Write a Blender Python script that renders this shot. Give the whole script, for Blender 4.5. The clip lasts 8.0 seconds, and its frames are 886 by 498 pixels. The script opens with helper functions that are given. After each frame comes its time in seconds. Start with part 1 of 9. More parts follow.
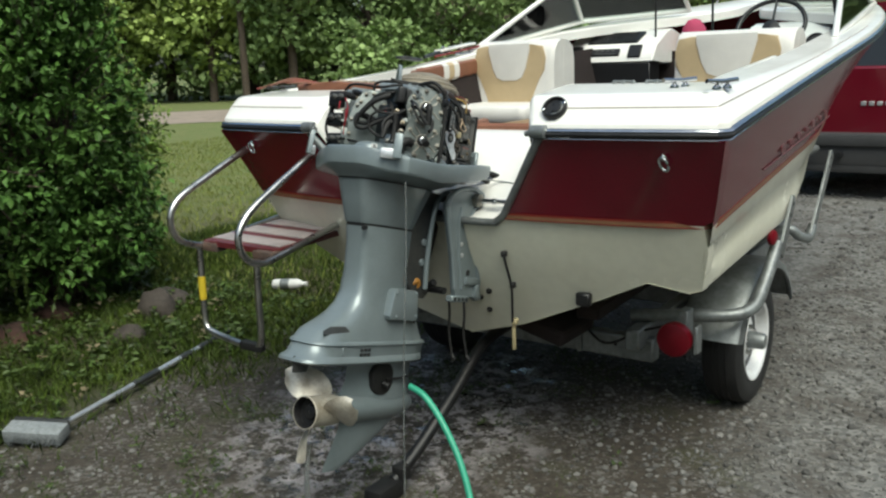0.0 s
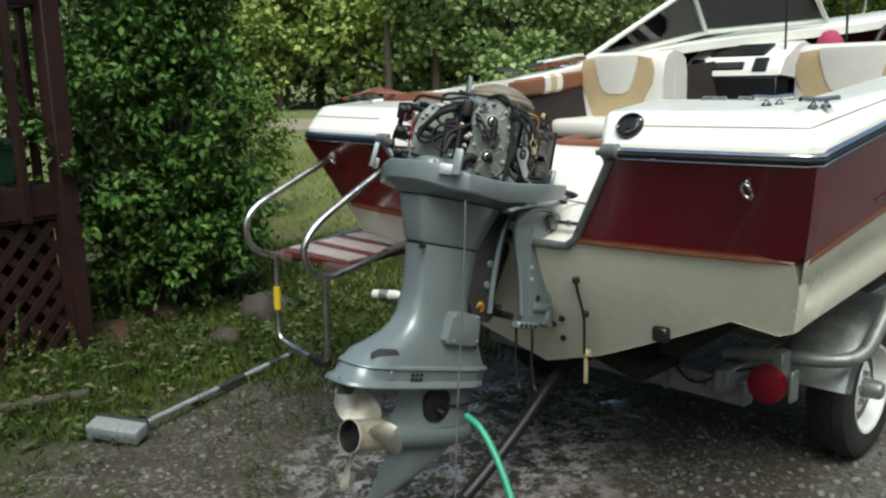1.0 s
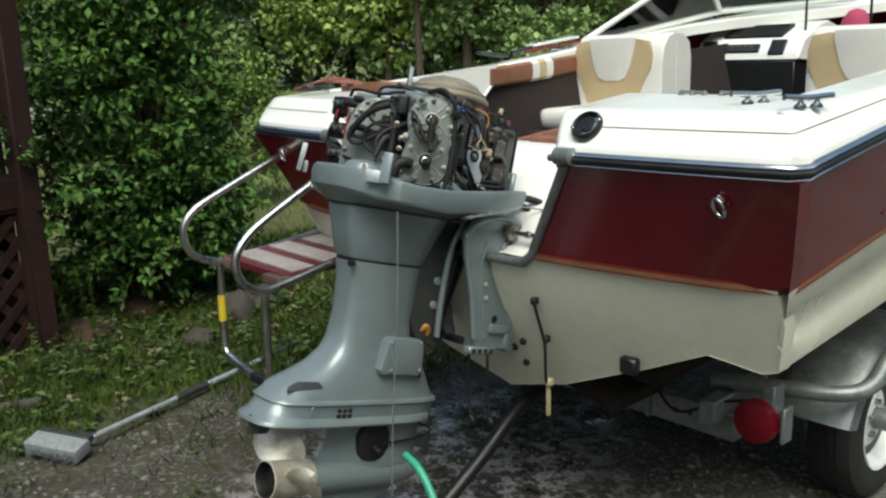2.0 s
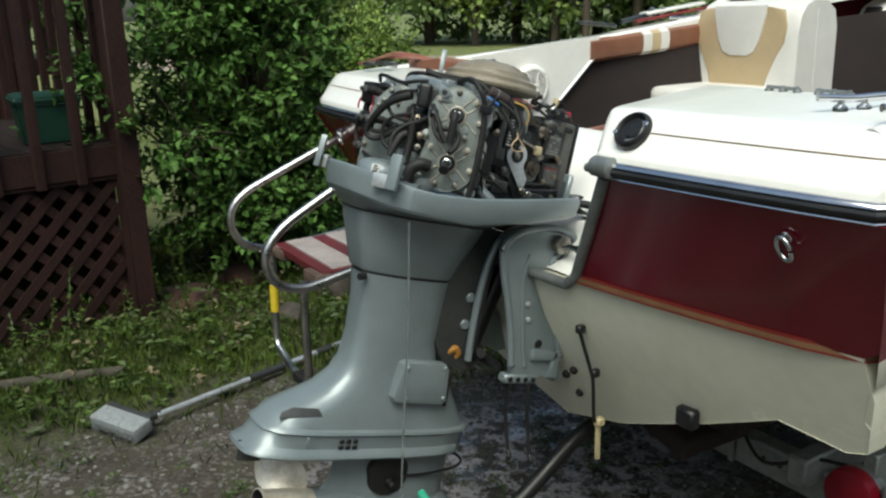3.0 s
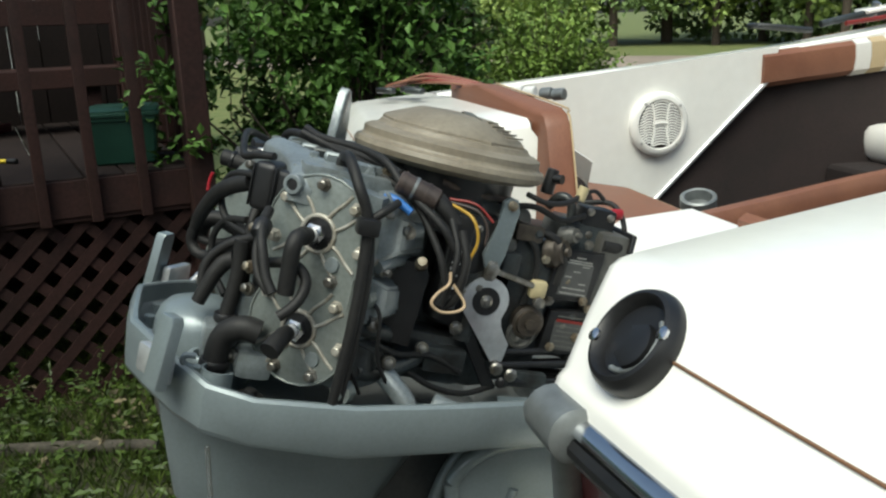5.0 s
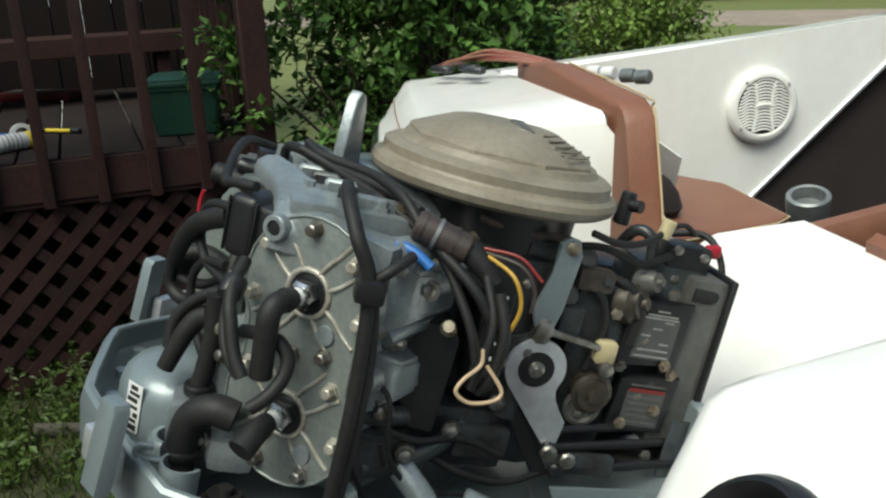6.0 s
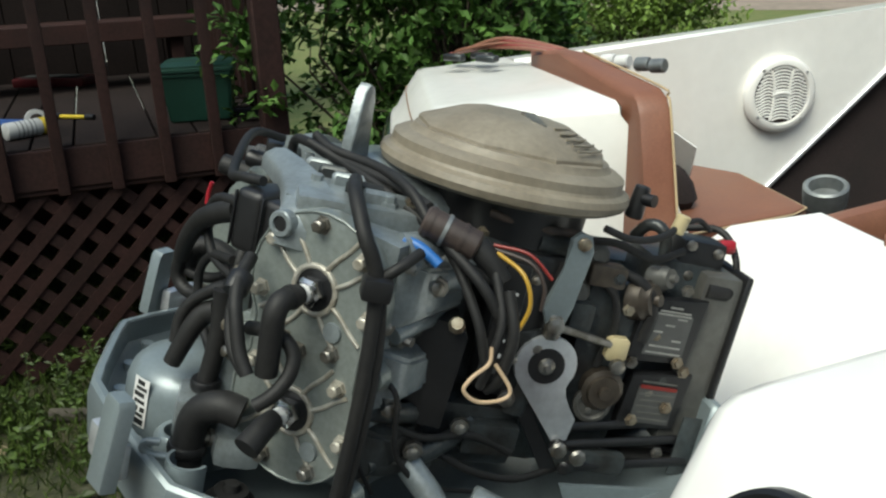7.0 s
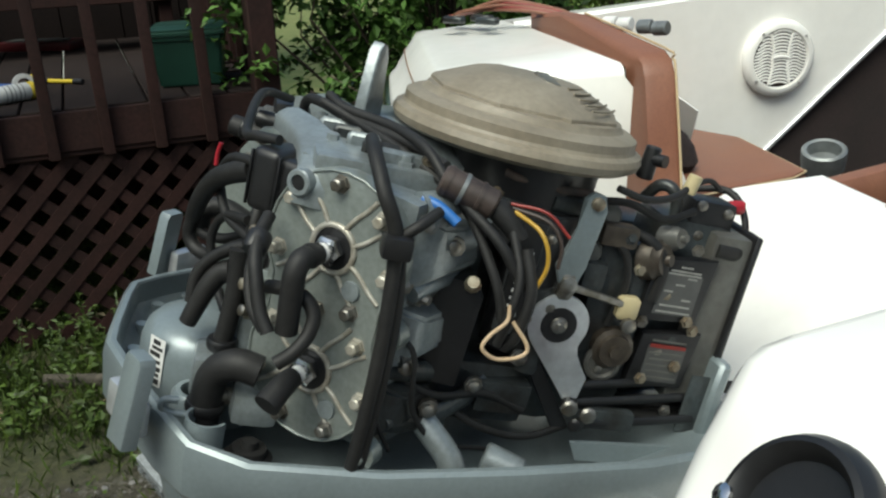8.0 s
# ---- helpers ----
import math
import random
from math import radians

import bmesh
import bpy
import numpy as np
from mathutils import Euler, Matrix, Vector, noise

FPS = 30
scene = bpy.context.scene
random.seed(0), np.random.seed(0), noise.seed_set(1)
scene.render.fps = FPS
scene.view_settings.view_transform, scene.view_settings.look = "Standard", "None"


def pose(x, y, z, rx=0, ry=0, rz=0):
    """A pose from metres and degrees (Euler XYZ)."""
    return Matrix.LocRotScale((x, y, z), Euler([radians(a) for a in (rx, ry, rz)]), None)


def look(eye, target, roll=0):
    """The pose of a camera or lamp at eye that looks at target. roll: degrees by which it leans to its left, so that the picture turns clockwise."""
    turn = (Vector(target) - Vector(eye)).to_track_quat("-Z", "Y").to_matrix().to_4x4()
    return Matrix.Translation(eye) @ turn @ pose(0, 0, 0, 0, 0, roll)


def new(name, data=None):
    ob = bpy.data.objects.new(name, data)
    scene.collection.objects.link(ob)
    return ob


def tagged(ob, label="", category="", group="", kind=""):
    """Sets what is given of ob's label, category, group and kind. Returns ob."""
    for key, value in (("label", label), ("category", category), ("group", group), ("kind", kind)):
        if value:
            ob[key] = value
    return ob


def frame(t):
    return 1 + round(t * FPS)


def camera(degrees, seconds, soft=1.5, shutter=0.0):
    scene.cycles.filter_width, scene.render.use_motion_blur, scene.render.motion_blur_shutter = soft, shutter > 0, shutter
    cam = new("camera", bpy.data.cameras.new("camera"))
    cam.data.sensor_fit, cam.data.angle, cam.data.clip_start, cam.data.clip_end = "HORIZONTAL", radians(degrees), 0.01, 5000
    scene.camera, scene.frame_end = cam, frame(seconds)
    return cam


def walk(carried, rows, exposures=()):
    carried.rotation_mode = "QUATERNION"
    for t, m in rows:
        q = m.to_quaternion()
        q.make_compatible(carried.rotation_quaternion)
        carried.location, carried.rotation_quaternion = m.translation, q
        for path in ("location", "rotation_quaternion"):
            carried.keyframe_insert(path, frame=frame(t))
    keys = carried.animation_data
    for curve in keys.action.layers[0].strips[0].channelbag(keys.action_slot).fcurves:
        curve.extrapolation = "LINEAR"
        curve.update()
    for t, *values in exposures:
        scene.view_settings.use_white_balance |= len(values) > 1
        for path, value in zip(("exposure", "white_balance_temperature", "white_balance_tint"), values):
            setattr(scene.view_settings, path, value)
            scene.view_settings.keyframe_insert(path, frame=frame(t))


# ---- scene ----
cam = camera(54.1, 8.0, 2.3)
PATH = [
    (0, (1.769, -2.179, 1.433), (0.622, -0.597, 1.004), -2.2),
    (0.5, (1.77, -2.103, 1.426), (0.561, -0.582, 0.952), -4.2),
    (1, (1.848, -1.914, 1.428), (0.455, -0.535, 1.032), -1.5),
    (2.5, (1.753, -1.265, 1.477), (0.26, -0.032, 0.975), -2.1),
    (3, (1.72, -1.029, 1.5), (0.068, -0.033, 0.971), -1.5),
    (3.5, (1.6, -0.801, 1.486), (-0.062, 0.164, 0.934), -1.5),
    (4, (1.467, -0.573, 1.498), (-0.255, 0.281, 0.945), -3.1),
    (4.5, (1.276, -0.288, 1.503), (-0.551, 0.294, 0.936), -2.7),
    (5, (1.029, -0.173, 1.493), (-0.832, 0.345, 0.974), -1.9),
    (6.5, (0.799, -0.055, 1.518), (-1.076, 0.214, 0.878), -3.0),
    (7, (0.799, -0.065, 1.516), (-1.075, 0.225, 0.881), -2.7),
    (7.5, (0.801, -0.075, 1.511), (-1.033, 0.219, 0.769), -2.3),
    (8, (0.8, -0.088, 1.512), (-1.045, 0.223, 0.805), -2.5),
]
walk(cam, [(t, look(eye, target, roll)) for t, eye, target, roll in PATH], [(0, 0.38, 6500, -3), (8, 0.38, 6500, -3)])

# ---- light ----
world = bpy.data.worlds.new("sky")
scene.world = world
world.use_nodes = True
_wn = world.node_tree.nodes
_wl = world.node_tree.links
_sky = _wn.new("ShaderNodeTexSky")
_sky.sky_type = "NISHITA"
_sky.sun_disc = False
_sky.sun_elevation = radians(58.8)
_sky.sun_rotation = radians(129.3)
_sky.dust_density = 4.0
_sky.air_density = 1.0
_sky.ozone_density = 0.6
_wl.new(_sky.outputs[0], _wn["Background"].inputs[0])
_wn["Background"].inputs[1].default_value = 0.13
_sun = bpy.data.lights.new("sun", "SUN")
_sun.energy = 2.1
_sun.angle = radians(40)
_sun.color = (1.0, 0.985, 0.95)
sun_ob = new("sun", _sun)
sun_ob.matrix_world = look((4.4, -3.6, 9.4), (0, 0, 0))


# ---- materials ----
def mat(name, base, rough=0.5, metal=0.0, var=0.15, scale=6.0, grain=0.0, gscale=120.0, bump=0.0, second=None,
        stain=0.5, coat=0.0, rvar=0.1, spec=0.5, island=0.0, rand=0.0, trans=0.0):
    """A surface with two scales of variation: broad stains that blend base into second, and fine grain with relief."""
    m = bpy.data.materials.new(name)
    m.use_nodes = True
    n, l = m.node_tree.nodes, m.node_tree.links
    b = n["Principled BSDF"]
    tc = n.new("ShaderNodeTexCoord")
    co = tc.outputs["Object"]
    big = n.new("ShaderNodeTexNoise")
    big.inputs["Scale"].default_value = scale
    big.inputs["Detail"].default_value = 5.0
    big.inputs["Roughness"].default_value = 0.62
    l.new(co, big.inputs["Vector"])
    fine = n.new("ShaderNodeTexNoise")
    fine.inputs["Scale"].default_value = gscale
    fine.inputs["Detail"].default_value = 3.0
    l.new(co, fine.inputs["Vector"])
    if second is None:
        second = tuple(c * (1.0 - var) for c in base)
    ramp = n.new("ShaderNodeMapRange")
    ramp.inputs["From Min"].default_value = stain - 0.16
    ramp.inputs["From Max"].default_value = stain + 0.16
    l.new(big.outputs["Fac"], ramp.inputs["Value"])
    mix = n.new("ShaderNodeMix")
    mix.data_type = "RGBA"
    mix.inputs["A"].default_value = (*second, 1)
    mix.inputs["B"].default_value = (*base, 1)
    l.new(ramp.outputs["Result"], mix.inputs["Factor"])
    col = mix.outputs["Result"]
    gain = n.new("ShaderNodeMapRange")
    gain.inputs["From Min"].default_value = 0.3
    gain.inputs["From Max"].default_value = 0.7
    gain.inputs["To Min"].default_value = 1.0 - grain
    gain.inputs["To Max"].default_value = 1.0 + grain
    l.new(fine.outputs["Fac"], gain.inputs["Value"])
    fac = gain.outputs["Result"]
    if island or rand:
        if island:
            src = n.new("ShaderNodeNewGeometry").outputs["Random Per Island"]
        else:
            src = n.new("ShaderNodeObjectInfo").outputs["Random"]
        k = n.new("ShaderNodeMapRange")
        k.inputs["To Min"].default_value = 1.0 - (island or rand)
        k.inputs["To Max"].default_value = 1.0 + (island or rand)
        l.new(src, k.inputs["Value"])
        mul = n.new("ShaderNodeMath")
        mul.operation = "MULTIPLY"
        l.new(fac, mul.inputs[0])
        l.new(k.outputs["Result"], mul.inputs[1])
        fac = mul.outputs[0]
    sc = n.new("ShaderNodeVectorMath")
    sc.operation = "SCALE"
    l.new(col, sc.inputs[0])
    l.new(fac, sc.inputs["Scale"])
    l.new(sc.outputs[0], b.inputs["Base Color"])
    rr = n.new("ShaderNodeMapRange")
    rr.inputs["To Min"].default_value = max(0.02, rough - rvar)
    rr.inputs["To Max"].default_value = min(1.0, rough + rvar)
    l.new(big.outputs["Fac"], rr.inputs["Value"])
    l.new(rr.outputs["Result"], b.inputs["Roughness"])
    b.inputs["Metallic"].default_value = metal
    b.inputs["Coat Weight"].default_value = coat
    b.inputs["Coat Roughness"].default_value = 0.08
    b.inputs["Specular IOR Level"].default_value = spec
    if trans:
        b.inputs["Subsurface Weight"].default_value = 0.0
        b.inputs["Transmission Weight"].default_value = trans
    if bump:
        bp = n.new("ShaderNodeBump")
        bp.inputs["Strength"].default_value = 0.6
        bp.inputs["Distance"].default_value = bump
        l.new(fine.outputs["Fac"], bp.inputs["Height"])
        l.new(bp.outputs[0], b.inputs["Normal"])
    return m


M_WHITE = mat("gelcoat_white", (0.86, 0.85, 0.81), 0.22, var=0.06, scale=3, grain=0.02, gscale=40, coat=0.3, second=(0.81, 0.79, 0.74), stain=0.38)
M_CREAM = mat("gelcoat_cream", (0.72, 0.705, 0.58), 0.25, var=0.08, scale=2.5, grain=0.03, gscale=30, coat=0.3, second=(0.66, 0.64, 0.51), stain=0.4)
M_RED = mat("gelcoat_red", (0.150, 0.0045, 0.016), 0.20, var=0.2, scale=2.0, grain=0.08, gscale=200, coat=0.25, spec=0.45, second=(0.115, 0.004, 0.013))
M_SCRIPT = mat("faded_silver_script", (0.21, 0.13, 0.13), 0.45, metal=0.3, var=0.5, scale=30, second=(0.15, 0.03, 0.04))
M_TANLINE = mat("tan_pinstripe", (0.22, 0.115, 0.06), 0.35, var=0.3, scale=12)
M_REDLINE = mat("red_pinstripe", (0.20, 0.02, 0.015), 0.35, var=0.2, scale=12)
M_GREY = mat("engine_grey_paint", (0.195, 0.232, 0.245), 0.33, metal=0.25, var=0.12, scale=7, grain=0.05, gscale=260, coat=0.2, second=(0.16, 0.19, 0.20), stain=0.42)
M_CAST = mat("grey_casting", (0.235, 0.268, 0.28), 0.33, coat=0.25, metal=0.3, var=0.3, scale=22, grain=0.10, gscale=240, bump=0.0006, second=(0.135, 0.148, 0.148), stain=0.45)
M_HEAD = mat("head_cover_paint", (0.215, 0.240, 0.228), 0.34, coat=0.25, metal=0.4, var=0.25, scale=28, grain=0.10, gscale=240, bump=0.0005, second=(0.18, 0.195, 0.185), stain=0.36)
M_WORN = mat("worn_cast_edge", (0.40, 0.385, 0.34), 0.38, metal=0.4, var=0.3, scale=60, grain=0.15, second=(0.30, 0.27, 0.21), stain=0.45)
# oily stains, over a base that also carries shade between engine parts
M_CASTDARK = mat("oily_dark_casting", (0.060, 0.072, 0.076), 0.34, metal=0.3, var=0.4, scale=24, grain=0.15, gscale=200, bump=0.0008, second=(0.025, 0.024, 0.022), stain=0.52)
M_BLACK = mat("black_plastic", (0.011, 0.011, 0.012), 0.42, var=0.3, scale=20, grain=0.15, gscale=200, rvar=0.15)
M_RUBBER = mat("black_rubber", (0.011, 0.011, 0.0115), 0.58, spec=0.35, var=0.4, scale=14, grain=0.2, gscale=150, bump=0.0004, second=(0.016, 0.0155, 0.015))
M_DARK = mat("dark_bracket_paint", (0.030, 0.034, 0.036), 0.38, metal=0.2, var=0.4, scale=12, grain=0.15, gscale=150, second=(0.055, 0.055, 0.052))
M_CHROME = mat("chrome", (0.62, 0.63, 0.65), 0.16, metal=1.0, var=0.15, scale=15, rvar=0.1)
M_STEEL = mat("dull_stainless", (0.66, 0.66, 0.64), 0.30, metal=1.0, var=0.35, scale=18, grain=0.1, rvar=0.12)
M_BOLT = mat("dull_bolt_steel", (0.30, 0.295, 0.28), 0.36, metal=0.85, var=0.4, scale=50, grain=0.15, second=(0.16, 0.14, 0.11))
M_ZINC = mat("yellowed_zinc", (0.34, 0.31, 0.24), 0.42, metal=0.8, var=0.5, scale=60, grain=0.15, second=(0.16, 0.11, 0.07))
M_ALU = mat("brushed_aluminium", (0.66, 0.68, 0.70), 0.32, metal=0.65, var=0.25, scale=20, grain=0.08)
M_GALV = mat("galvanised_steel", (0.27, 0.29, 0.29), 0.45, metal=0.55, var=0.3, scale=14, grain=0.12, gscale=60, second=(0.17, 0.18, 0.18))
M_RUST = mat("rusty_steel", (0.16, 0.10, 0.075), 0.7, metal=0.3, var=0.5, scale=18, grain=0.25, second=(0.07, 0.06, 0.055))
M_CARB = mat("brown_varnished_carburettor", (0.075, 0.062, 0.048), 0.42, metal=0.35, var=0.4, scale=30, grain=0.15, second=(0.04, 0.032, 0.025))
M_COVER = mat("weathered_flywheel_cover", (0.245, 0.215, 0.165), 0.5, var=0.25, scale=14, grain=0.10, gscale=160, bump=0.0004, second=(0.17, 0.142, 0.102), stain=0.45)
M_AIRBOX = mat("grey_airbox", (0.12, 0.12, 0.11), 0.45, metal=0.2, var=0.35, scale=16, grain=0.1, second=(0.075, 0.072, 0.065))
M_VWHITE = mat("white_vinyl", (0.74, 0.72, 0.68), 0.42, var=0.08, scale=9, grain=0.03, gscale=400, bump=0.0003)
M_VTAN = mat("tan_vinyl", (0.52, 0.40, 0.24), 0.45, var=0.12, scale=9, grain=0.04, gscale=400, bump=0.0003)
M_VBROWN = mat("brown_vinyl", (0.23, 0.10, 0.058), 0.48, var=0.2, scale=10, grain=0.08, gscale=300, bump=0.0003, second=(0.18, 0.072, 0.042))
M_CARPET = mat("dark_carpet", (0.022, 0.014, 0.013), 0.95, var=0.4, scale=8, grain=0.4, gscale=500, bump=0.002)
M_TYRE = mat("tyre_rubber", (0.020, 0.020, 0.020), 0.75, var=0.3, scale=12, grain=0.2, gscale=140, bump=0.0006)
M_RIM = mat("white_wheel_enamel", (0.70, 0.71, 0.72), 0.35, var=0.2, scale=14, grain=0.05, second=(0.5, 0.48, 0.44), stain=0.35)
M_LENS = mat("red_lamp_lens", (0.16, 0.002, 0.010), 0.38, var=0.2, scale=20, spec=0.3)
M_HOSE = mat("green_garden_hose", (0.045, 0.33, 0.21), 0.38, var=0.12, scale=14, grain=0.06, gscale=120)
M_PROP = mat("worn_propeller", (0.60, 0.56, 0.48), 0.38, metal=0.35, var=0.3, scale=18, grain=0.1, second=(0.34, 0.29, 0.22), stain=0.4)
M_LABELW = mat("white_label", (0.68, 0.68, 0.66), 0.5, var=0.08, scale=30)
M_LABELG = mat("faded_grey_label", (0.075, 0.076, 0.074), 0.5, var=0.25, scale=40)
M_FADED = mat("faded_print", (0.30, 0.30, 0.28), 0.5, var=0.3, scale=60)
M_INK = mat("black_ink", (0.02, 0.02, 0.02), 0.5, var=0.1)
M_REDWIRE = mat("red_wire", (0.30, 0.010, 0.02), 0.4, var=0.1)
M_YELLOW = mat("yellow_wire", (0.42, 0.25, 0.03), 0.4, var=0.15)
M_BLUE = mat("blue_wire", (0.03, 0.14, 0.42), 0.4, var=0.1)
M_PALEWIRE = mat("pale_wire", (0.52, 0.38, 0.24), 0.45, var=0.15)
M_BROWNCYL = mat("brown_black_sleeve", (0.050, 0.036, 0.031), 0.5, var=0.3, scale=30, grain=0.15)
M_NYLON = mat("yellowed_nylon", (0.50, 0.42, 0.24), 0.5, var=0.15, scale=30)
M_TAPE = mat("yellow_tape", (0.60, 0.45, 0.03), 0.5, var=0.1)
M_STAIN = mat("brown_deck_stain", (0.031, 0.0135, 0.0115), 0.7, spec=0.22, var=0.3, scale=5, grain=0.22, gscale=70, bump=0.001, second=(0.021, 0.0105, 0.009), rand=0.14)
M_BOARD = mat("greyed_deck_board", (0.022, 0.0155, 0.014), 0.85, spec=0.15, var=0.3, scale=6, grain=0.2, gscale=60, bump=0.001, second=(0.014, 0.010, 0.009), rand=0.12)
# deck wood taken near black, to hold the shade at the back of the deck
M_SHADEWOOD = mat("shade_blackened_wood", (0.012, 0.0075, 0.0065), 0.7, spec=0.2, var=0.3, scale=5, grain=0.25, gscale=60, bump=0.001, rand=0.2)
M_LOG = mat("grey_weathered_log", (0.075, 0.065, 0.05), 0.9, var=0.4, scale=14, grain=0.3, gscale=60, bump=0.005, second=(0.04, 0.036, 0.026))
M_BARK = mat("bark", (0.10, 0.075, 0.055), 0.9, var=0.4, scale=14, grain=0.3, gscale=60, bump=0.006)
M_LEAF = mat("bush_leaf", (0.088, 0.165, 0.036), 0.45, var=0.3, scale=2.2, grain=0.1, second=(0.050, 0.105, 0.024), island=0.45, spec=0.15)
M_LEAF2 = mat("pale_shrub_leaf", (0.17, 0.25, 0.045), 0.5, var=0.3, scale=2.0, second=(0.11, 0.18, 0.035), island=0.4, spec=0.3)
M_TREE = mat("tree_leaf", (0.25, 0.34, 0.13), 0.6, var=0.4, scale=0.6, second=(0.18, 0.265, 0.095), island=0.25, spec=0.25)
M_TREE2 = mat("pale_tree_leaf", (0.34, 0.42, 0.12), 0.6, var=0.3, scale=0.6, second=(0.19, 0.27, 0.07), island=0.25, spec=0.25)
M_GRASS = mat("grass_blade", (0.072, 0.104, 0.018), 0.55, var=0.4, scale=1.4, second=(0.034, 0.056, 0.011), island=0.55, spec=0.18)
M_LAWN = mat("lawn_blade", (0.19, 0.225, 0.06), 0.6, var=0.3, scale=0.5, second=(0.15, 0.165, 0.05), island=0.3, spec=0.2)
M_STEPRED = mat("faded_maroon_step", (0.13, 0.022, 0.026), 0.4, var=0.3, scale=12, grain=0.1)
M_STEPPALE = mat("pale_worn_step", (0.40, 0.35, 0.34), 0.45, var=0.3, scale=12, grain=0.1)
M_WEED = mat("weed_leaf", (0.052, 0.085, 0.015), 0.5, var=0.3, scale=2, island=0.4, spec=0.35)
M_STRAW = mat("dry_litter", (0.17, 0.14, 0.08), 0.8, var=0.3, scale=5, island=0.4)
M_STONE = mat("gravel_stone", (0.15, 0.147, 0.14), 0.8, var=0.3, scale=9, grain=0.15, gscale=120, second=(0.09, 0.085, 0.077), island=0.55)
M_ROCK = mat("field_rock", (0.060, 0.050, 0.042), 0.9, var=0.35, scale=8, grain=0.2, gscale=60, bump=0.004, second=(0.036, 0.029, 0.024))
M_BRUSHHEAD = mat("grey_brush_bristles", (0.25, 0.27, 0.28), 0.85, var=0.3, scale=60, grain=0.25, gscale=300, bump=0.003)
M_SUVRED = mat("metallic_red_car_paint", (0.15, 0.004, 0.016), 0.22, metal=0.2, var=0.1, scale=2, coat=0.8)
M_SUVGREY = mat("dark_grey_bumper", (0.05, 0.05, 0.052), 0.55, var=0.2, scale=6)
M_DARKGLASS = mat("tinted_car_glass", (0.010, 0.012, 0.013), 0.06, var=0.1, coat=0.3)
M_GREENBIN = mat("dark_green_plastic", (0.012, 0.055, 0.036), 0.45, var=0.25, scale=6)
M_SIDING = mat("white_siding", (0.62, 0.63, 0.62), 0.6, var=0.1, scale=3, grain=0.04)
M_ROADM = mat("far_gravel_road", (0.30, 0.245, 0.20), 0.9, var=0.2, scale=0.8, grain=0.15, gscale=5)
M_WATER = mat("running_water", (0.55, 0.58, 0.58), 0.08, var=0.1, trans=0.85)
M_ORANGE = mat("orange_rust_sealant", (0.42, 0.19, 0.03), 0.6, var=0.4, scale=60)
M_PINK = mat("pink_cloth", (0.42, 0.05, 0.12), 0.8, var=0.2, scale=10)
M_REDPLAST = mat("red_plastic", (0.10, 0.010, 0.014), 0.4, var=0.2)
M_BLUECLOTH = mat("blue_sheet", (0.03, 0.09, 0.30), 0.6, var=0.2)
M_WOODTAN = mat("tan_plywood", (0.33, 0.21, 0.10), 0.6, var=0.25, scale=9, grain=0.15, gscale=60)


def glass(name, tint):
    m = bpy.data.materials.new(name)
    m.use_nodes = True
    n, l = m.node_tree.nodes, m.node_tree.links
    n.remove(n["Principled BSDF"])
    tr = n.new("ShaderNodeBsdfTransparent")
    tr.inputs[0].default_value = (*tint, 1)
    gl = n.new("ShaderNodeBsdfGlossy")
    gl.inputs["Roughness"].default_value = 0.04
    fr = n.new("ShaderNodeFresnel")
    fr.inputs[0].default_value = 1.5
    mx = n.new("ShaderNodeMixShader")
    l.new(fr.outputs[0], mx.inputs[0])
    l.new(tr.outputs[0], mx.inputs[1])
    l.new(gl.outputs[0], mx.inputs[2])
    l.new(mx.outputs[0], n["Material Output"].inputs[0])
    return m


M_GLASS = glass("windshield_glass", (0.80, 0.89, 0.85))


# ---- mesh helpers ----
def finish(name, bm, material, sharp=38):
    me = bpy.data.meshes.new(name)
    bmesh.ops.recalc_face_normals(bm, faces=bm.faces)
    bm.to_mesh(me)
    bm.free()
    me.materials.append(material)
    me.polygons.foreach_set("use_smooth", [True] * len(me.polygons))
    me.set_sharp_from_angle(angle=radians(sharp))
    return me


def thing(name, m, label, category, group="", kind=""):
    ob = new(name)
    ob.empty_display_size = 0.1
    ob.matrix_basis = m
    return tagged(ob, label, category, group, kind)


def part(name, bm, material, parent, label="", sharp=38):
    ob = new(name, finish(name, bm, material, sharp))
    ob.parent = parent
    if label:
        ob["label"] = label
    return ob


def single(name, bm, material, label, category, group="", kind="", m=None, sharp=38):
    ob = new(name, finish(name, bm, material, sharp))
    if m is not None:
        ob.matrix_basis = m
    return tagged(ob, label, category, group, kind)


def B():
    return bmesh.new()


def loft(bm, rings, closed=True, cap=True):
    vs = [[bm.verts.new(p) for p in r] for r in rings]
    n = len(vs[0])
    for a, b in zip(vs, vs[1:]):
        for i in range(n if closed else n - 1):
            j = (i + 1) % n
            bm.faces.new((a[i], a[j], b[j], b[i]))
    if cap and closed:
        bm.faces.new(vs[0][::-1])
        bm.faces.new(vs[-1])
    return bm


def box(bm, c, s, bevel=0.0, m=None, seg=1):
    g = bmesh.ops.create_cube(bm, size=1.0)
    mt = Matrix.Translation(c) @ Matrix.Diagonal((*s, 1))
    if m is not None:
        mt = m @ mt
    bmesh.ops.transform(bm, matrix=mt, verts=g["verts"])
    if bevel:
        es = {e for v in g["verts"] for e in v.link_edges}
        bmesh.ops.bevel(bm, geom=list(es), offset=bevel, segments=seg, profile=0.6, affect="EDGES")
    return bm


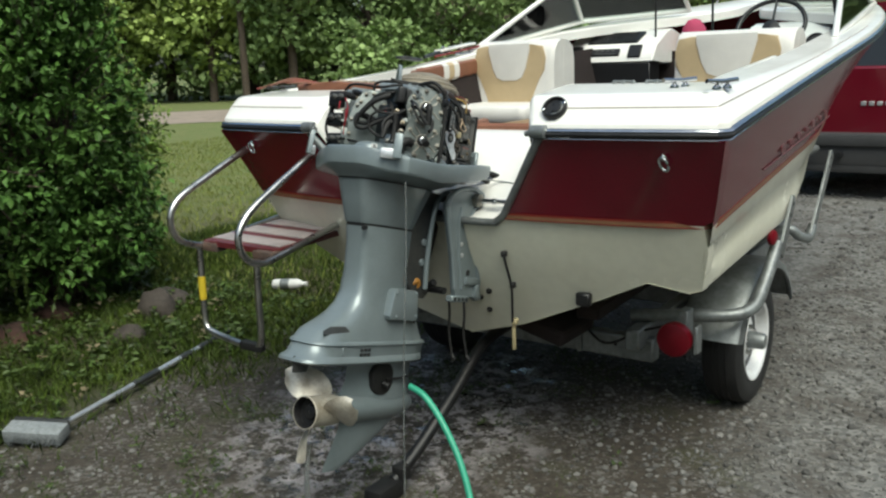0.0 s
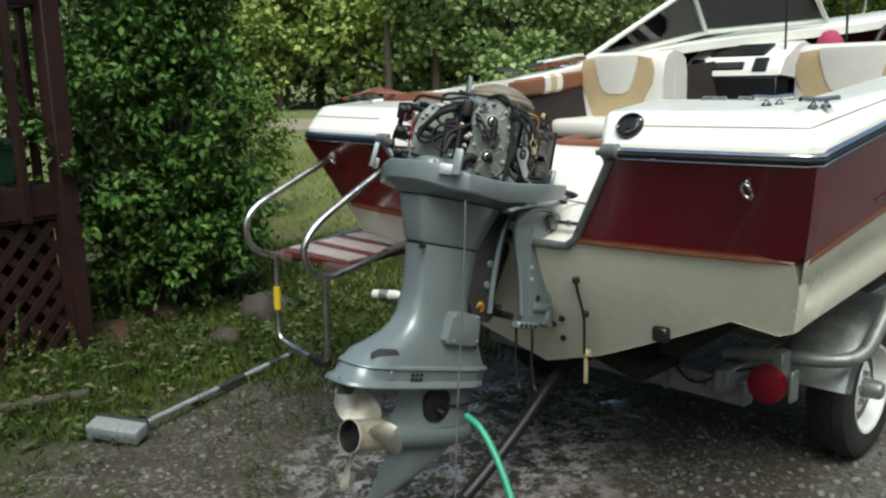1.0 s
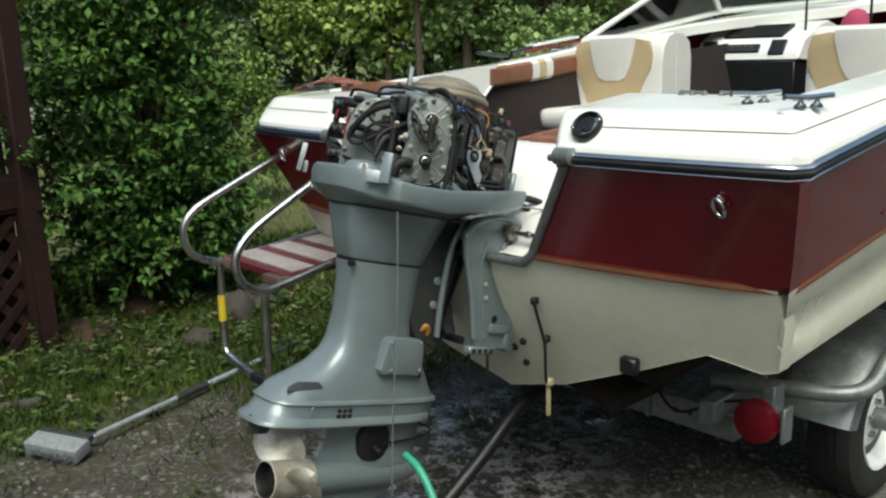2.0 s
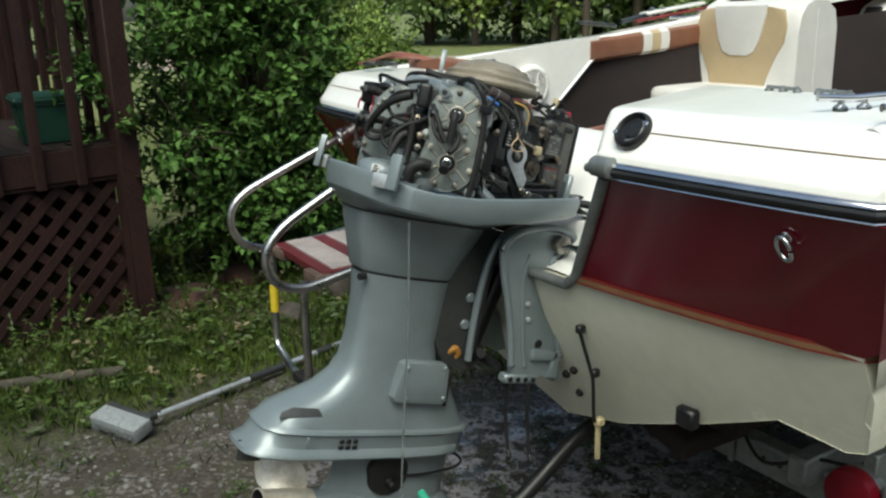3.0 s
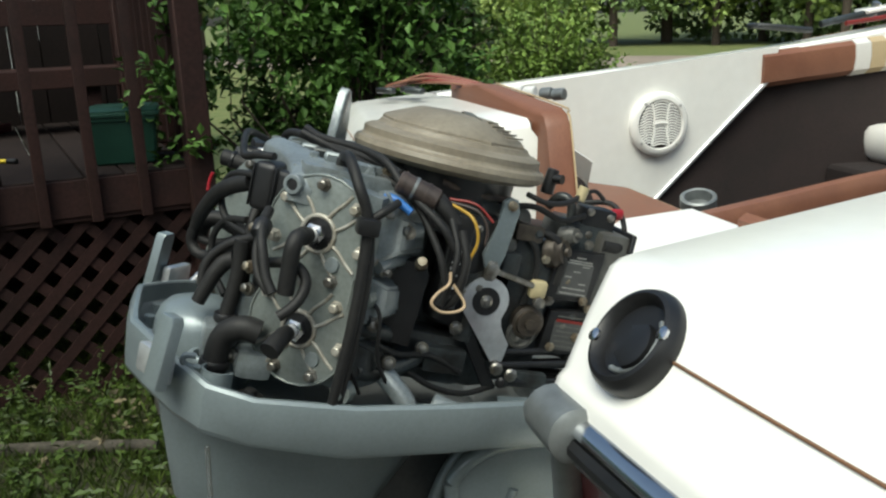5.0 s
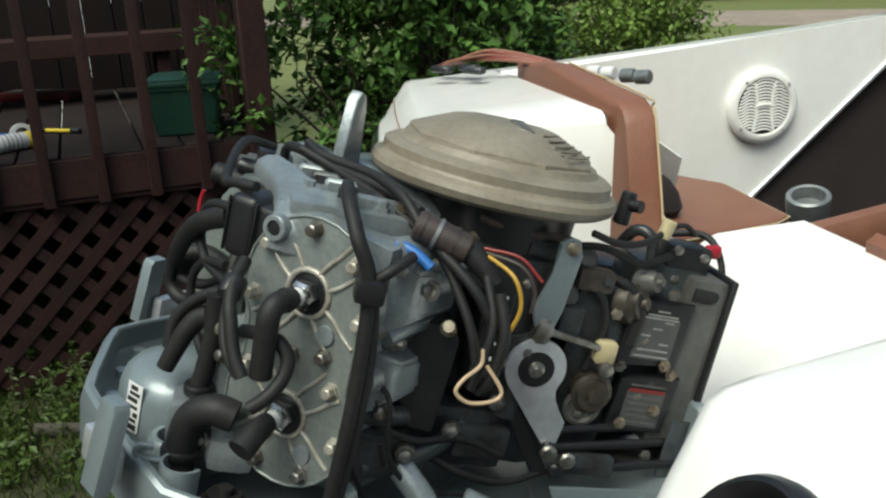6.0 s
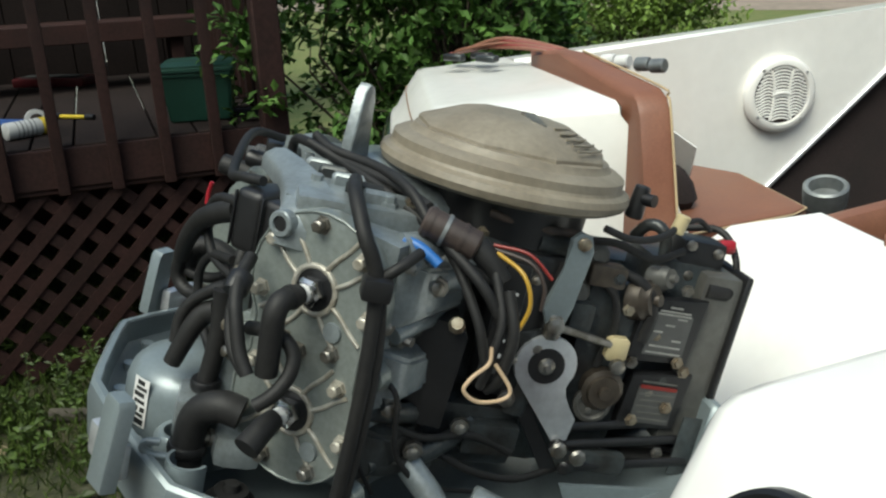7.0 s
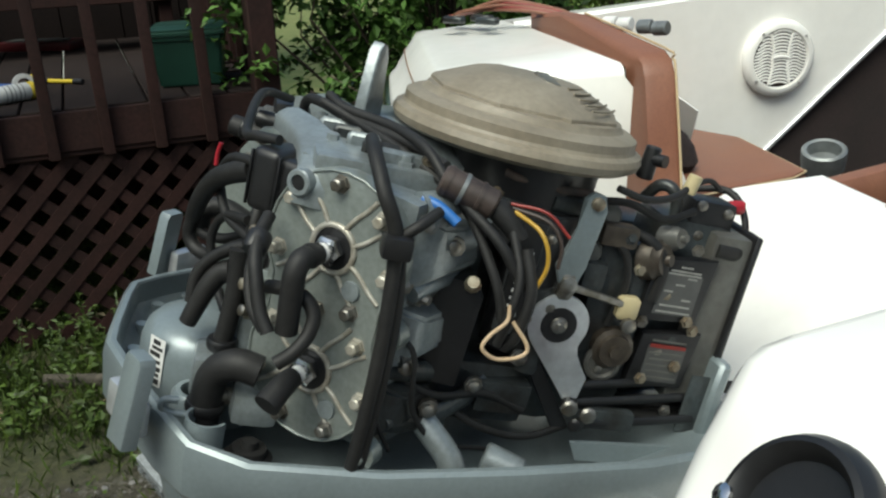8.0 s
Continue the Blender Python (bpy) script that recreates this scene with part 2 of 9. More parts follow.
def ringpts(c, axis, r, seg, up=None, squash=1.0, phase=0.0):
    ax = Vector(axis).normalized()
    u = Vector(up) if up is not None else (Vector((0, 0, 1)) if abs(ax.z) < 0.9 else Vector((1, 0, 0)))
    a = u.cross(ax).normalized()
    b = ax.cross(a).normalized()
    return [Vector(c) + a * (r * math.cos(phase + 2 * math.pi * i / seg)) + b * (r * squash * math.sin(phase + 2 * math.pi * i / seg)) for i in range(seg)]


def cyl(bm, p0, p1, r0, r1=None, seg=14, cham=0.0):
    r1 = r0 if r1 is None else r1
    p0, p1 = Vector(p0), Vector(p1)
    ax = p1 - p0
    rings = []
    if cham:
        k = ax.normalized() * cham
        rings = [ringpts(p0, ax, r0 - cham, seg), ringpts(p0 + k, ax, r0, seg), ringpts(p1 - k, ax, r1, seg), ringpts(p1, ax, r1 - cham, seg)]
    else:
        rings = [ringpts(p0, ax, r0, seg), ringpts(p1, ax, r1, seg)]
    return loft(bm, rings)


def lathe(bm, prof, c, axis, seg=28, cap=True):
    """prof: (distance along the axis, radius)."""
    ax = Vector(axis).normalized()
    return loft(bm, [ringpts(Vector(c) + ax * h, ax, max(r, 0.0004), seg) for h, r in prof], cap=cap)


def smooth(pts, n=6):
    p = [Vector(q) for q in pts]
    if len(p) < 3:
        return p
    p = [2 * p[0] - p[1]] + p + [2 * p[-1] - p[-2]]
    out = []
    for i in range(1, len(p) - 2):
        a, b, c, d = p[i - 1:i + 3]
        for k in range(n):
            t = k / n
            out.append(0.5 * ((2 * b) + (c - a) * t + (2 * a - 5 * b + 4 * c - d) * t * t + (3 * b - a - 3 * c + d) * t ** 3))
    out.append(p[-2])
    return out


def tube(bm, pts, r, seg=8, n=6, squash=1.0, taper=None):
    seg = 11 if 6 <= seg < 11 else seg
    p = smooth(pts, n) if n > 1 else [Vector(q) for q in pts]
    t0 = (p[1] - p[0]).normalized()
    u = Vector((0, 0, 1)) if abs(t0.z) < 0.9 else Vector((1, 0, 0))
    u = (u - t0 * u.dot(t0)).normalized()
    rings = []
    for i, q in enumerate(p):
        t = (p[min(i + 1, len(p) - 1)] - p[max(i - 1, 0)]).normalized()
        u = (u - t * u.dot(t)).normalized()
        v = t.cross(u)
        k = r if taper is None else r + (taper - r) * i / (len(p) - 1)
        rings.append([q + u * (k * math.cos(2 * math.pi * j / seg)) + v * (k * squash * math.sin(2 * math.pi * j / seg)) for j in range(seg)])
    return loft(bm, rings)


def sweep(bm, path, prof, side=1, cap=True):
    """Sweep a profile of (outwards, up) along a path in plan; outwards lies to the right of travel for side 1."""
    p = [Vector(q) for q in path]
    rings = []
    for i, q in enumerate(p):
        a = (q - p[i - 1]).xy.normalized() if i else None
        b = (p[i + 1] - q).xy.normalized() if i < len(p) - 1 else None
        na = Vector((a.y, -a.x)) if a else None
        nb = Vector((b.y, -b.x)) if b else None
        if na and nb:
            nn = (na + nb).normalized()
            nn = nn / max(0.4, nn.dot(na))
        else:
            nn = na or nb
        rings.append([q + Vector((nn.x * side * o, nn.y * side * o, h)) for o, h in prof])
    return loft(bm, rings, cap=cap)


def prism(bm, outline, depth, m=None, bevel=0.0):
    """An outline of (a, b) in the local XY plane, raised by depth along local Z."""
    m = m or Matrix.Identity(4)
    lo = [bm.verts.new(m @ Vector((a, b, 0))) for a, b in outline]
    hi = [bm.verts.new(m @ Vector((a, b, depth))) for a, b in outline]
    n = len(lo)
    fs = [bm.faces.new(lo[::-1]), bm.faces.new(hi)]
    for i in range(n):
        fs.append(bm.faces.new((lo[i], lo[(i + 1) % n], hi[(i + 1) % n], hi[i])))
    if bevel:
        bmesh.ops.bevel(bm, geom=list(fs[1].edges), offset=bevel, segments=2, profile=0.6, affect="EDGES")
    return bm


def arc(cx, cy, r, a0, a1, n=8, ry=None):
    ry = r if ry is None else ry
    return [(cx + r * math.cos(radians(a0 + (a1 - a0) * i / n)), cy + ry * math.sin(radians(a0 + (a1 - a0) * i / n))) for i in range(n + 1)]


def frame_on(origin, xdir, normal):
    """A matrix whose local X runs along xdir and local Z along normal."""
    z = Vector(normal).normalized()
    x = Vector(xdir)
    x = (x - z * x.dot(z)).normalized()
    y = z.cross(x)
    m = Matrix((x, y, z)).transposed().to_4x4()
    m.translation = Vector(origin)
    return m


def lerp(a, b, t):
    return a + (b - a) * t


def step(a, b, v):
    t = min(1.0, max(0.0, (v - a) / (b - a)))
    return t * t * (3 - 2 * t)


def interp(table, v):
    for (a, x), (b, y) in zip(table, table[1:]):
        if v <= b:
            return x + (y - x) * max(0.0, (v - a) / (b - a))
    return table[-1][1]


# ---- ground ----
GRASS_EDGE = [(-6.0, -2.6), (-1.5, -2.0), (-0.6, -1.75), (0.2, -1.75), (0.8, -1.45), (1.6, -1.30), (3.0, -1.35), (6.0, -1.7), (12.0, -2.4)]


def ground_height(x, y):
    h = 0.012 * noise.noise(Vector((x * 1.3, y * 1.3, 0))) + 0.006 * noise.noise(Vector((x * 5, y * 5, 3)))
    g = step(0.0, 1.2, interp(GRASS_EDGE, y) - x) if -8 < y < 14 else 0.5
    return h + 0.035 * g


def ground_material():
    m = bpy.data.materials.new("gravel_dirt_and_grass")
    m.use_nodes = True
    n, l = m.node_tree.nodes, m.node_tree.links
    b = n["Principled BSDF"]
    tc = n.new("ShaderNodeTexCoord").outputs["Object"]
    sep = n.new("ShaderNodeSeparateXYZ")
    l.new(tc, sep.inputs[0])

    def noise_tex(scale, detail=6.0, rough=0.6):
        t = n.new("ShaderNodeTexNoise")
        t.inputs["Scale"].default_value, t.inputs["Detail"].default_value, t.inputs["Roughness"].default_value = scale, detail, rough
        l.new(tc, t.inputs["Vector"])
        return t.outputs["Fac"]

    def rng(v, a, c, lo=0.0, hi=1.0):
        r = n.new("ShaderNodeMapRange")
        r.interpolation_type = "SMOOTHSTEP"
        r.inputs["From Min"].default_value, r.inputs["From Max"].default_value = a, c
        r.inputs["To Min"].default_value, r.inputs["To Max"].default_value = lo, hi
        l.new(v, r.inputs["Value"])
        return r.outputs["Result"]

    def op(kind, a, c):
        t = n.new("ShaderNodeMath")
        t.operation = kind
        for i, v in enumerate((a, c)):
            if isinstance(v, (int, float)):
                t.inputs[i].default_value = v
            else:
                l.new(v, t.inputs[i])
        return t.outputs[0]

    def mix(f, a, c):
        t = n.new("ShaderNodeMix")
        t.data_type = "RGBA"
        l.new(f, t.inputs["Factor"])
        for k, v in (("A", a), ("B", c)):
            if isinstance(v, tuple):
                t.inputs[k].default_value = (*v, 1)
            else:
                l.new(v, t.inputs[k])
        return t.outputs["Result"]

    broad, mid, fine = noise_tex(0.9), noise_tex(4.0), noise_tex(28.0, 8.0, 0.7)
    vor = n.new("ShaderNodeTexVoronoi")
    vor.inputs["Scale"].default_value = 46.0
    l.new(tc, vor.inputs["Vector"])
    stones = vor.outputs["Color"]
    gs = n.new("ShaderNodeSeparateColor")
    l.new(stones, gs.inputs[0])
    gravel = mix(gs.outputs[0], (0.085, 0.083, 0.079), (0.22, 0.217, 0.205))
    gravel = mix(rng(mid, 0.40, 0.70), gravel, (0.070, 0.061, 0.052))
    dirt = mix(rng(fine, 0.35, 0.65), (0.028, 0.023, 0.017), (0.058, 0.047, 0.036))
    dirt = mix(rng(mid, 0.55, 0.75), dirt, (0.074, 0.066, 0.056))
    dirt = mix(op("MULTIPLY", rng(noise_tex(2.4), 0.50, 0.66), 0.55), dirt, (0.048, 0.052, 0.020))
    pebbles = n.new("ShaderNodeTexVoronoi")
    pebbles.inputs["Scale"].default_value = 70.0
    l.new(tc, pebbles.inputs["Vector"])
    pc = n.new("ShaderNodeSeparateColor")
    l.new(pebbles.outputs["Color"], pc.inputs[0])
    dirt = mix(op("MULTIPLY", rng(pc.outputs[0], 0.55, 0.9), rng(mid, 0.40, 0.6)), dirt, (0.125, 0.117, 0.107))
    turf = mix(rng(fine, 0.3, 0.7), (0.024, 0.029, 0.010), (0.052, 0.056, 0.019))
    turf = mix(rng(broad, 0.45, 0.62), turf, (0.075, 0.060, 0.036))
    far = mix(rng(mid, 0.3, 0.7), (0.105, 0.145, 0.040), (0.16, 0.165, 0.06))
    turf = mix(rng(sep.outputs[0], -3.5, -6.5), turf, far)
    wobble = op("MULTIPLY", op("SUBTRACT", broad, 0.5), 1.1)
    xs = op("ADD", sep.outputs[0], wobble)
    # damp brown wheel-worn middle of the drive, grey gravel to either side
    drive = rng(op("ADD", op("ADD", xs, op("MULTIPLY", sep.outputs[1], 0.25)), 0.0), 0.90, 1.40)
    front = rng(op("ADD", sep.outputs[1], wobble), 2.6, 4.0)
    loose = op("MAXIMUM", drive, front)
    base = mix(loose, dirt, gravel)
    edge = rng(op("ADD", xs, op("MULTIPLY", mid, 0.5)), -1.12, -1.75)
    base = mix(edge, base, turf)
    # wet patch under the motor
    dx = op("MULTIPLY", op("ADD", op("ADD", sep.outputs[0], 0.36), op("MULTIPLY", sep.outputs[1], 0.0)), 1.35)
    dy = op("MULTIPLY", op("ADD", sep.outputs[1], -0.42), 0.95)
    rad = op("SQRT", op("ADD", op("MULTIPLY", dx, dx), op("MULTIPLY", dy, dy)), 0.0)
    wet = rng(op("ADD", rad, op("MULTIPLY", op("SUBTRACT", mid, 0.5), 1.2)), 0.95, 0.45)
    pud = op("MULTIPLY", wet, rng(noise_tex(9.0, 4.0), 0.50, 0.57))
    base = mix(op("MULTIPLY", wet, 0.55), base, (0.035, 0.030, 0.026))
    # pale froth on the puddle, with the sky's reflection painted into its colour
    froth_sheen = op("MULTIPLY", wet, rng(noise_tex(11.0, 7.0, 0.72), 0.47, 0.55))
    base = mix(op("MULTIPLY", froth_sheen, 0.80), base, (0.36, 0.335, 0.345))
    l.new(base, b.inputs["Base Color"])
    rough = op("SUBTRACT", 0.93, op("MULTIPLY", pud, 0.80))
    l.new(op("SUBTRACT", rough, op("MULTIPLY", wet, 0.10)), b.inputs["Roughness"])
    bp = n.new("ShaderNodeBump")
    bp.inputs["Distance"].default_value = 0.012
    bp.inputs["Strength"].default_value = 0.8
    hgt = op("ADD", op("MULTIPLY", fine, 0.7), op("MULTIPLY", vor.outputs["Distance"], 0.5))
    l.new(op("MULTIPLY", hgt, op("SUBTRACT", 1.0, op("MULTIPLY", pud, 0.95))), bp.inputs["Height"])
    l.new(bp.outputs[0], b.inputs["Normal"])
    return m


def build_ground():
    def axis(lo, hi, fine):
        v = [lo]
        while v[-1] < hi:
            v.append(v[-1] + fine)
        out = []
        d, q = fine, lo
        while q > -400:
            d *= 1.35
            q -= d
            out.append(q)
        v = out[::-1] + v
        d, q = fine, v[-1]
        while q < 400:
            d *= 1.35
            q += d
            v.append(q)
        return v
    xs, ys = axis(-5.0, 3.2, 0.07), axis(-3.0, 8.0, 0.07)
    verts = [(x, y, ground_height(x, y)) for y in ys for x in xs]
    w = len(xs)
    faces = [(j * w + i, j * w + i + 1, (j + 1) * w + i + 1, (j + 1) * w + i) for j in range(len(ys) - 1) for i in range(w - 1)]
    me = bpy.data.meshes.new("ground")
    me.from_pydata(verts, [], faces)
    me.materials.append(ground_material())
    me.polygons.foreach_set("use_smooth", [True] * len(faces))
    tagged(new("ground", me), "gravel drive with damp dirt middle and weedy grass verge", "ground", kind="structure")


build_ground()


# ---- boat hull ----
XC = 0.045
BOAT = Matrix.Translation((XC, 0.25, 0.44))
INV = BOAT.inverted()


def bpart(name, bm, material, parent=None, label="", sharp=38):
    """A part of the boat, modelled in world metres with the centreline at XC."""
    bm.transform(Matrix.Translation((XC, 0, 0)))
    bm.transform(INV)
    return part(name, bm, material, parent or boat, label, sharp)


boat = thing("motorboat", BOAT, "maroon and cream runabout motorboat parked on its trailer", "boat")


def taper(s):
    return 1.0 if s < 1.8 else max(0.0, 1.0 - ((s - 1.8) / 3.25) ** 2.2)


def sheer(s):
    return 0.995 * taper(s), 1.190 + 0.117 * s


def knuckle(s):
    return interp([(0, 0.925), (1.4, 0.92), (1.75, 0.878), (2, 0.838), (2.5, 0.755), (3, 0.66), (3.5, 0.53), (4, 0.37), (4.5, 0.19), (5.04, 0.0)], s), 0.934 + 0.106 * s + 0.02 * max(0, s - 2.0) ** 2


def chine(s):
    return interp([(0, 0.865), (1.3, 0.86), (1.6, 0.80), (2, 0.735), (2.5, 0.64), (3, 0.54), (3.5, 0.42), (4, 0.28), (4.5, 0.13), (5.04, 0.0)], s), 0.712 + 0.055 * s + 0.06 * max(0, s - 1.6) ** 2


def keel(s):
    return 0.44 + 0.045 * s + 0.055 * max(0, s - 2.4) ** 2.2


def rake(x, z):
    """How far forward the transom lies at a half-breadth and height."""
    w = lerp(0.06, 0.14, step(1.22, 0.72, z))
    return 0.10 + (1.206 - z) * 0.53 - w * max(0.0, 1 - (abs(x) / 0.95) ** 2)


def ypos(s, x, z):
    return s + rake(x, z) * max(0.0, 1 - s / 2.5)


def bottom(s, k):
    """Half-section of the bottom from chine (k=0) to keel (k=1)."""
    xc, zc = chine(s)
    zk = keel(s)
    pts = [(xc, zc), (xc * 0.955, zc - 0.012), (xc * 0.82, zc + 0.018), (xc * 0.60, lerp(zc, zk, 0.27)), (xc * 0.42, lerp(zc, zk, 0.52)), (xc * 0.28, lerp(zc, zk, 0.72)), (0.0, zk)]
    return pts[k]


STATIONS = [0.0, 0.12, 0.3, 0.6, 0.9, 1.2, 1.5, 1.8, 2.1, 2.4, 2.7, 3.0, 3.3, 3.6, 3.9, 4.2, 4.45, 4.65, 4.82, 4.95, 5.04]


def hull_side(sgn):
    red, cream = B(), B()
    rr, cr = [], []
    for s in STATIONS:
        (xr, zr), (xk, zk) = sheer(s), knuckle(s)
        rr.append([(sgn * lerp(xr, xk, t), ypos(s, lerp(xr, xk, t), lerp(zr, zk, t)), lerp(zr, zk, t)) for t in (0, 0.33, 0.66, 1.0)])
        ring = []
        xc, zc = chine(s)
        for t in (0, 0.28, 0.34, 0.65, 0.71):
            x, z = lerp(xk, xc, t), lerp(zk, zc, t)
            if t in (0.34, 0.65):
                x -= 0.010 * taper(s)
            ring.append((x, z))
        ring += [bottom(s, k) for k in range(7)]
        cr.append([(sgn * x, ypos(s, x, z), z) for x, z in ring])
    loft(red, rr, closed=False)
    loft(cream, cr, closed=False)
    return red, cream


for _sg in (-1, 1):
    _r, _c = hull_side(_sg)
    bpart("topside", _r, M_RED, label="glossy maroon topside panel")
    bpart("hull_bottom", _c, M_CREAM, label="cream hull bottom with moulded strakes")

NOTCH = [(0.0, 0.905), (0.225, 0.905), (0.255, 0.912), (0.285, 0.935), (0.305, 0.965), (0.462, 1.190)]


def notch_z(x):
    return interp(NOTCH, abs(x)) if abs(x) < 0.462 else 1.190


def transom():
    xs = [-0.99, -0.96, -0.93, -0.90, -0.865, -0.826, -0.71, -0.60, -0.52, -0.462, -0.42, -0.38, -0.34, -0.305, -0.285, -0.255, -0.225, -0.12, 0.0]

    def zbot(x):
        pts = sorted((bottom(0, k)) for k in range(7)) + [knuckle(0), sheer(0)]
        return interp(pts, abs(x))

    def panel(cols, lo, hi):
        bm = B()
        rings = []
        for x in cols:
            a, b = max(lo, zbot(x)), min(hi, notch_z(x))
            if b - a < 0.002:
                b = a + 0.002
            zs = [lerp(a, b, t) for t in (0, 0.25, 0.5, 0.75, 1.0)]
            rings.append([(x, rake(x, z) + 0.002, z) for z in zs] + [(x, rake(x, z) + 0.052, z) for z in zs[::-1]])
        loft(bm, rings)
        return bm
    low = [x for x in xs if zbot(x) < 0.932]
    bpart("transom_lower", panel(low + [-x for x in low[-2::-1]], 0, 0.934), M_CREAM, label="cream lower transom")
    up = [x for x in xs if notch_z(x) > 0.937 and zbot(x) < 1.188]
    for sg in (-1, 1):
        bpart("transom_upper", panel([-sg * x for x in (up if sg < 0 else up[::-1])], 0.934, 9), M_RED, label="glossy maroon upper transom panel")
    # raw edge of the cut-out, capped with a grey trim rail
    edge = [(x, rake(x, z) - 0.002, z + 0.004) for x, z in NOTCH[::-1]]
    edge = edge + [(-x, y, z) for x, y, z in edge[-2::-1]]
    rail = B()
    tube(rail, edge, 0.0125, 12, 3)
    bpart("cutout_trim", rail, M_GALV, label="grey metal trim round the motor cut-out")
    for sg in (-1, 1):
        cap_mesh = B()
        lathe(cap_mesh, [(-0.024, 0.015), (-0.021, 0.020), (0.026, 0.0205), (0.029, 0.016)], (sg * 0.462, 0.055, 1.212), (1, 0, 0), 18)
        cyl(cap_mesh, (sg * 0.438, 0.05, 1.209), (sg * 0.424, 0.05, 1.207), 0.009, seg=10)
        bpart("rail_end_cap", cap_mesh, M_GALV, label="pitted cast rail end cap")


transom()

# tan pinstripe along the knuckle
def belt(f, dz=0.0, first=0.0, last=5.0, out=0.0, k=36):
    pts = []
    for i in range(k + 1):
        s = lerp(last, first, i / k)
        x, z = f(s)
        pts.append((x + out, ypos(s, x, z), z + dz))
    return pts


def round_stern(f, dz=0.0, inner=0.0, out=0.0):
    """Along the starboard side to the stern, then across the transom to half-breadth inner."""
    pts = belt(f, dz, 0.06, 5.0, out)
    x0, z0 = f(0)
    for a in (0.15, 0.5, 0.85):
        pts.append((lerp(x0 + out, x0 - 0.03, a), rake(x0, z0) + lerp(0.05, -0.004 - out, a), z0 + dz))
    for i in range(1, 9):
        x = lerp(x0 - 0.05, inner, i / 8)
        pts.append((x, rake(x, z0) - 0.002 - out, z0 + dz))
    return pts


def mirror(pts):
    return [(-x, y, z) for x, y, z in pts]


for _sg in (-1, 1):
    for _m, _dz, _r, _nm in ((M_TANLINE, 0.0, 0.0052, "tan_stripe"), (M_REDLINE, 0.0085, 0.0030, "dark_stripe"), (M_REDLINE, -0.0075, 0.0018, "lower_stripe")):
        _b = B()
        _p = round_stern(knuckle, _dz, 0.29, 0.0)
        sweep(_b, _p if _sg > 0 else mirror(_p), [(-0.004, -_r), (0.003, -_r), (0.003, _r), (-0.004, _r)], side=-_sg)
        bpart(_nm, _b, _m)
    _p = round_stern(sheer, 0.0, 0.45)
    _p = _p if _sg > 0 else mirror(_p)
    for _nm, _m, _pr in (
        ("rub_rail_insert", M_BLACK, [(0, 0.007), (0.012, 0.008), (0.015, 0.012), (0.015, 0.017), (0.011, 0.022), (0, 0.022)]),
        ("rub_rail_lower_bead", M_CHROME, [(0, 0.0), (0.008, 0.001), (0.010, 0.003), (0.008, 0.0065), (0, 0.0065)]),
        ("rub_rail_upper_bead", M_CHROME, [(0, 0.0225), (0.010, 0.023), (0.012, 0.026), (0.010, 0.030), (0.006, 0.033), (0, 0.034)]),
    ):
        _b = B()
        sweep(_b, _p, _pr, side=-_sg)
        bpart(_nm, _b, _m)


# deck moulding: rim, sloping band and plateau round the stern, and the side decks to the bow
def deck_z(y):
    return max(1.318 + 0.07 * (y - 0.17), 1.334 + 0.082 * (y - 0.47))


INNERS = {1: [(0.05, 0.452), (0.13, 0.415), (0.42, 0.375)], -1: [(0.05, 0.452), (0.13, 0.42), (0.34, 0.33)]}


def transom_y(x):
    return rake(x, sheer(0)[1]) - 0.002


def slope(zs, zd):
    """Offsets inwards and heights of the moulding's face from the rub rail to the plateau."""
    zd = max(zd, zs + 0.062)
    return [(0.0, zs + 0.030), (0.001, zs + 0.042), (0.005, zs + 0.049), (0.012, zs + 0.053), (0.034, lerp(zs + 0.053, zd, 0.48)), (0.058, lerp(zs + 0.053, zd, 0.92)), (0.068, zd - 0.002), (0.085, zd)]


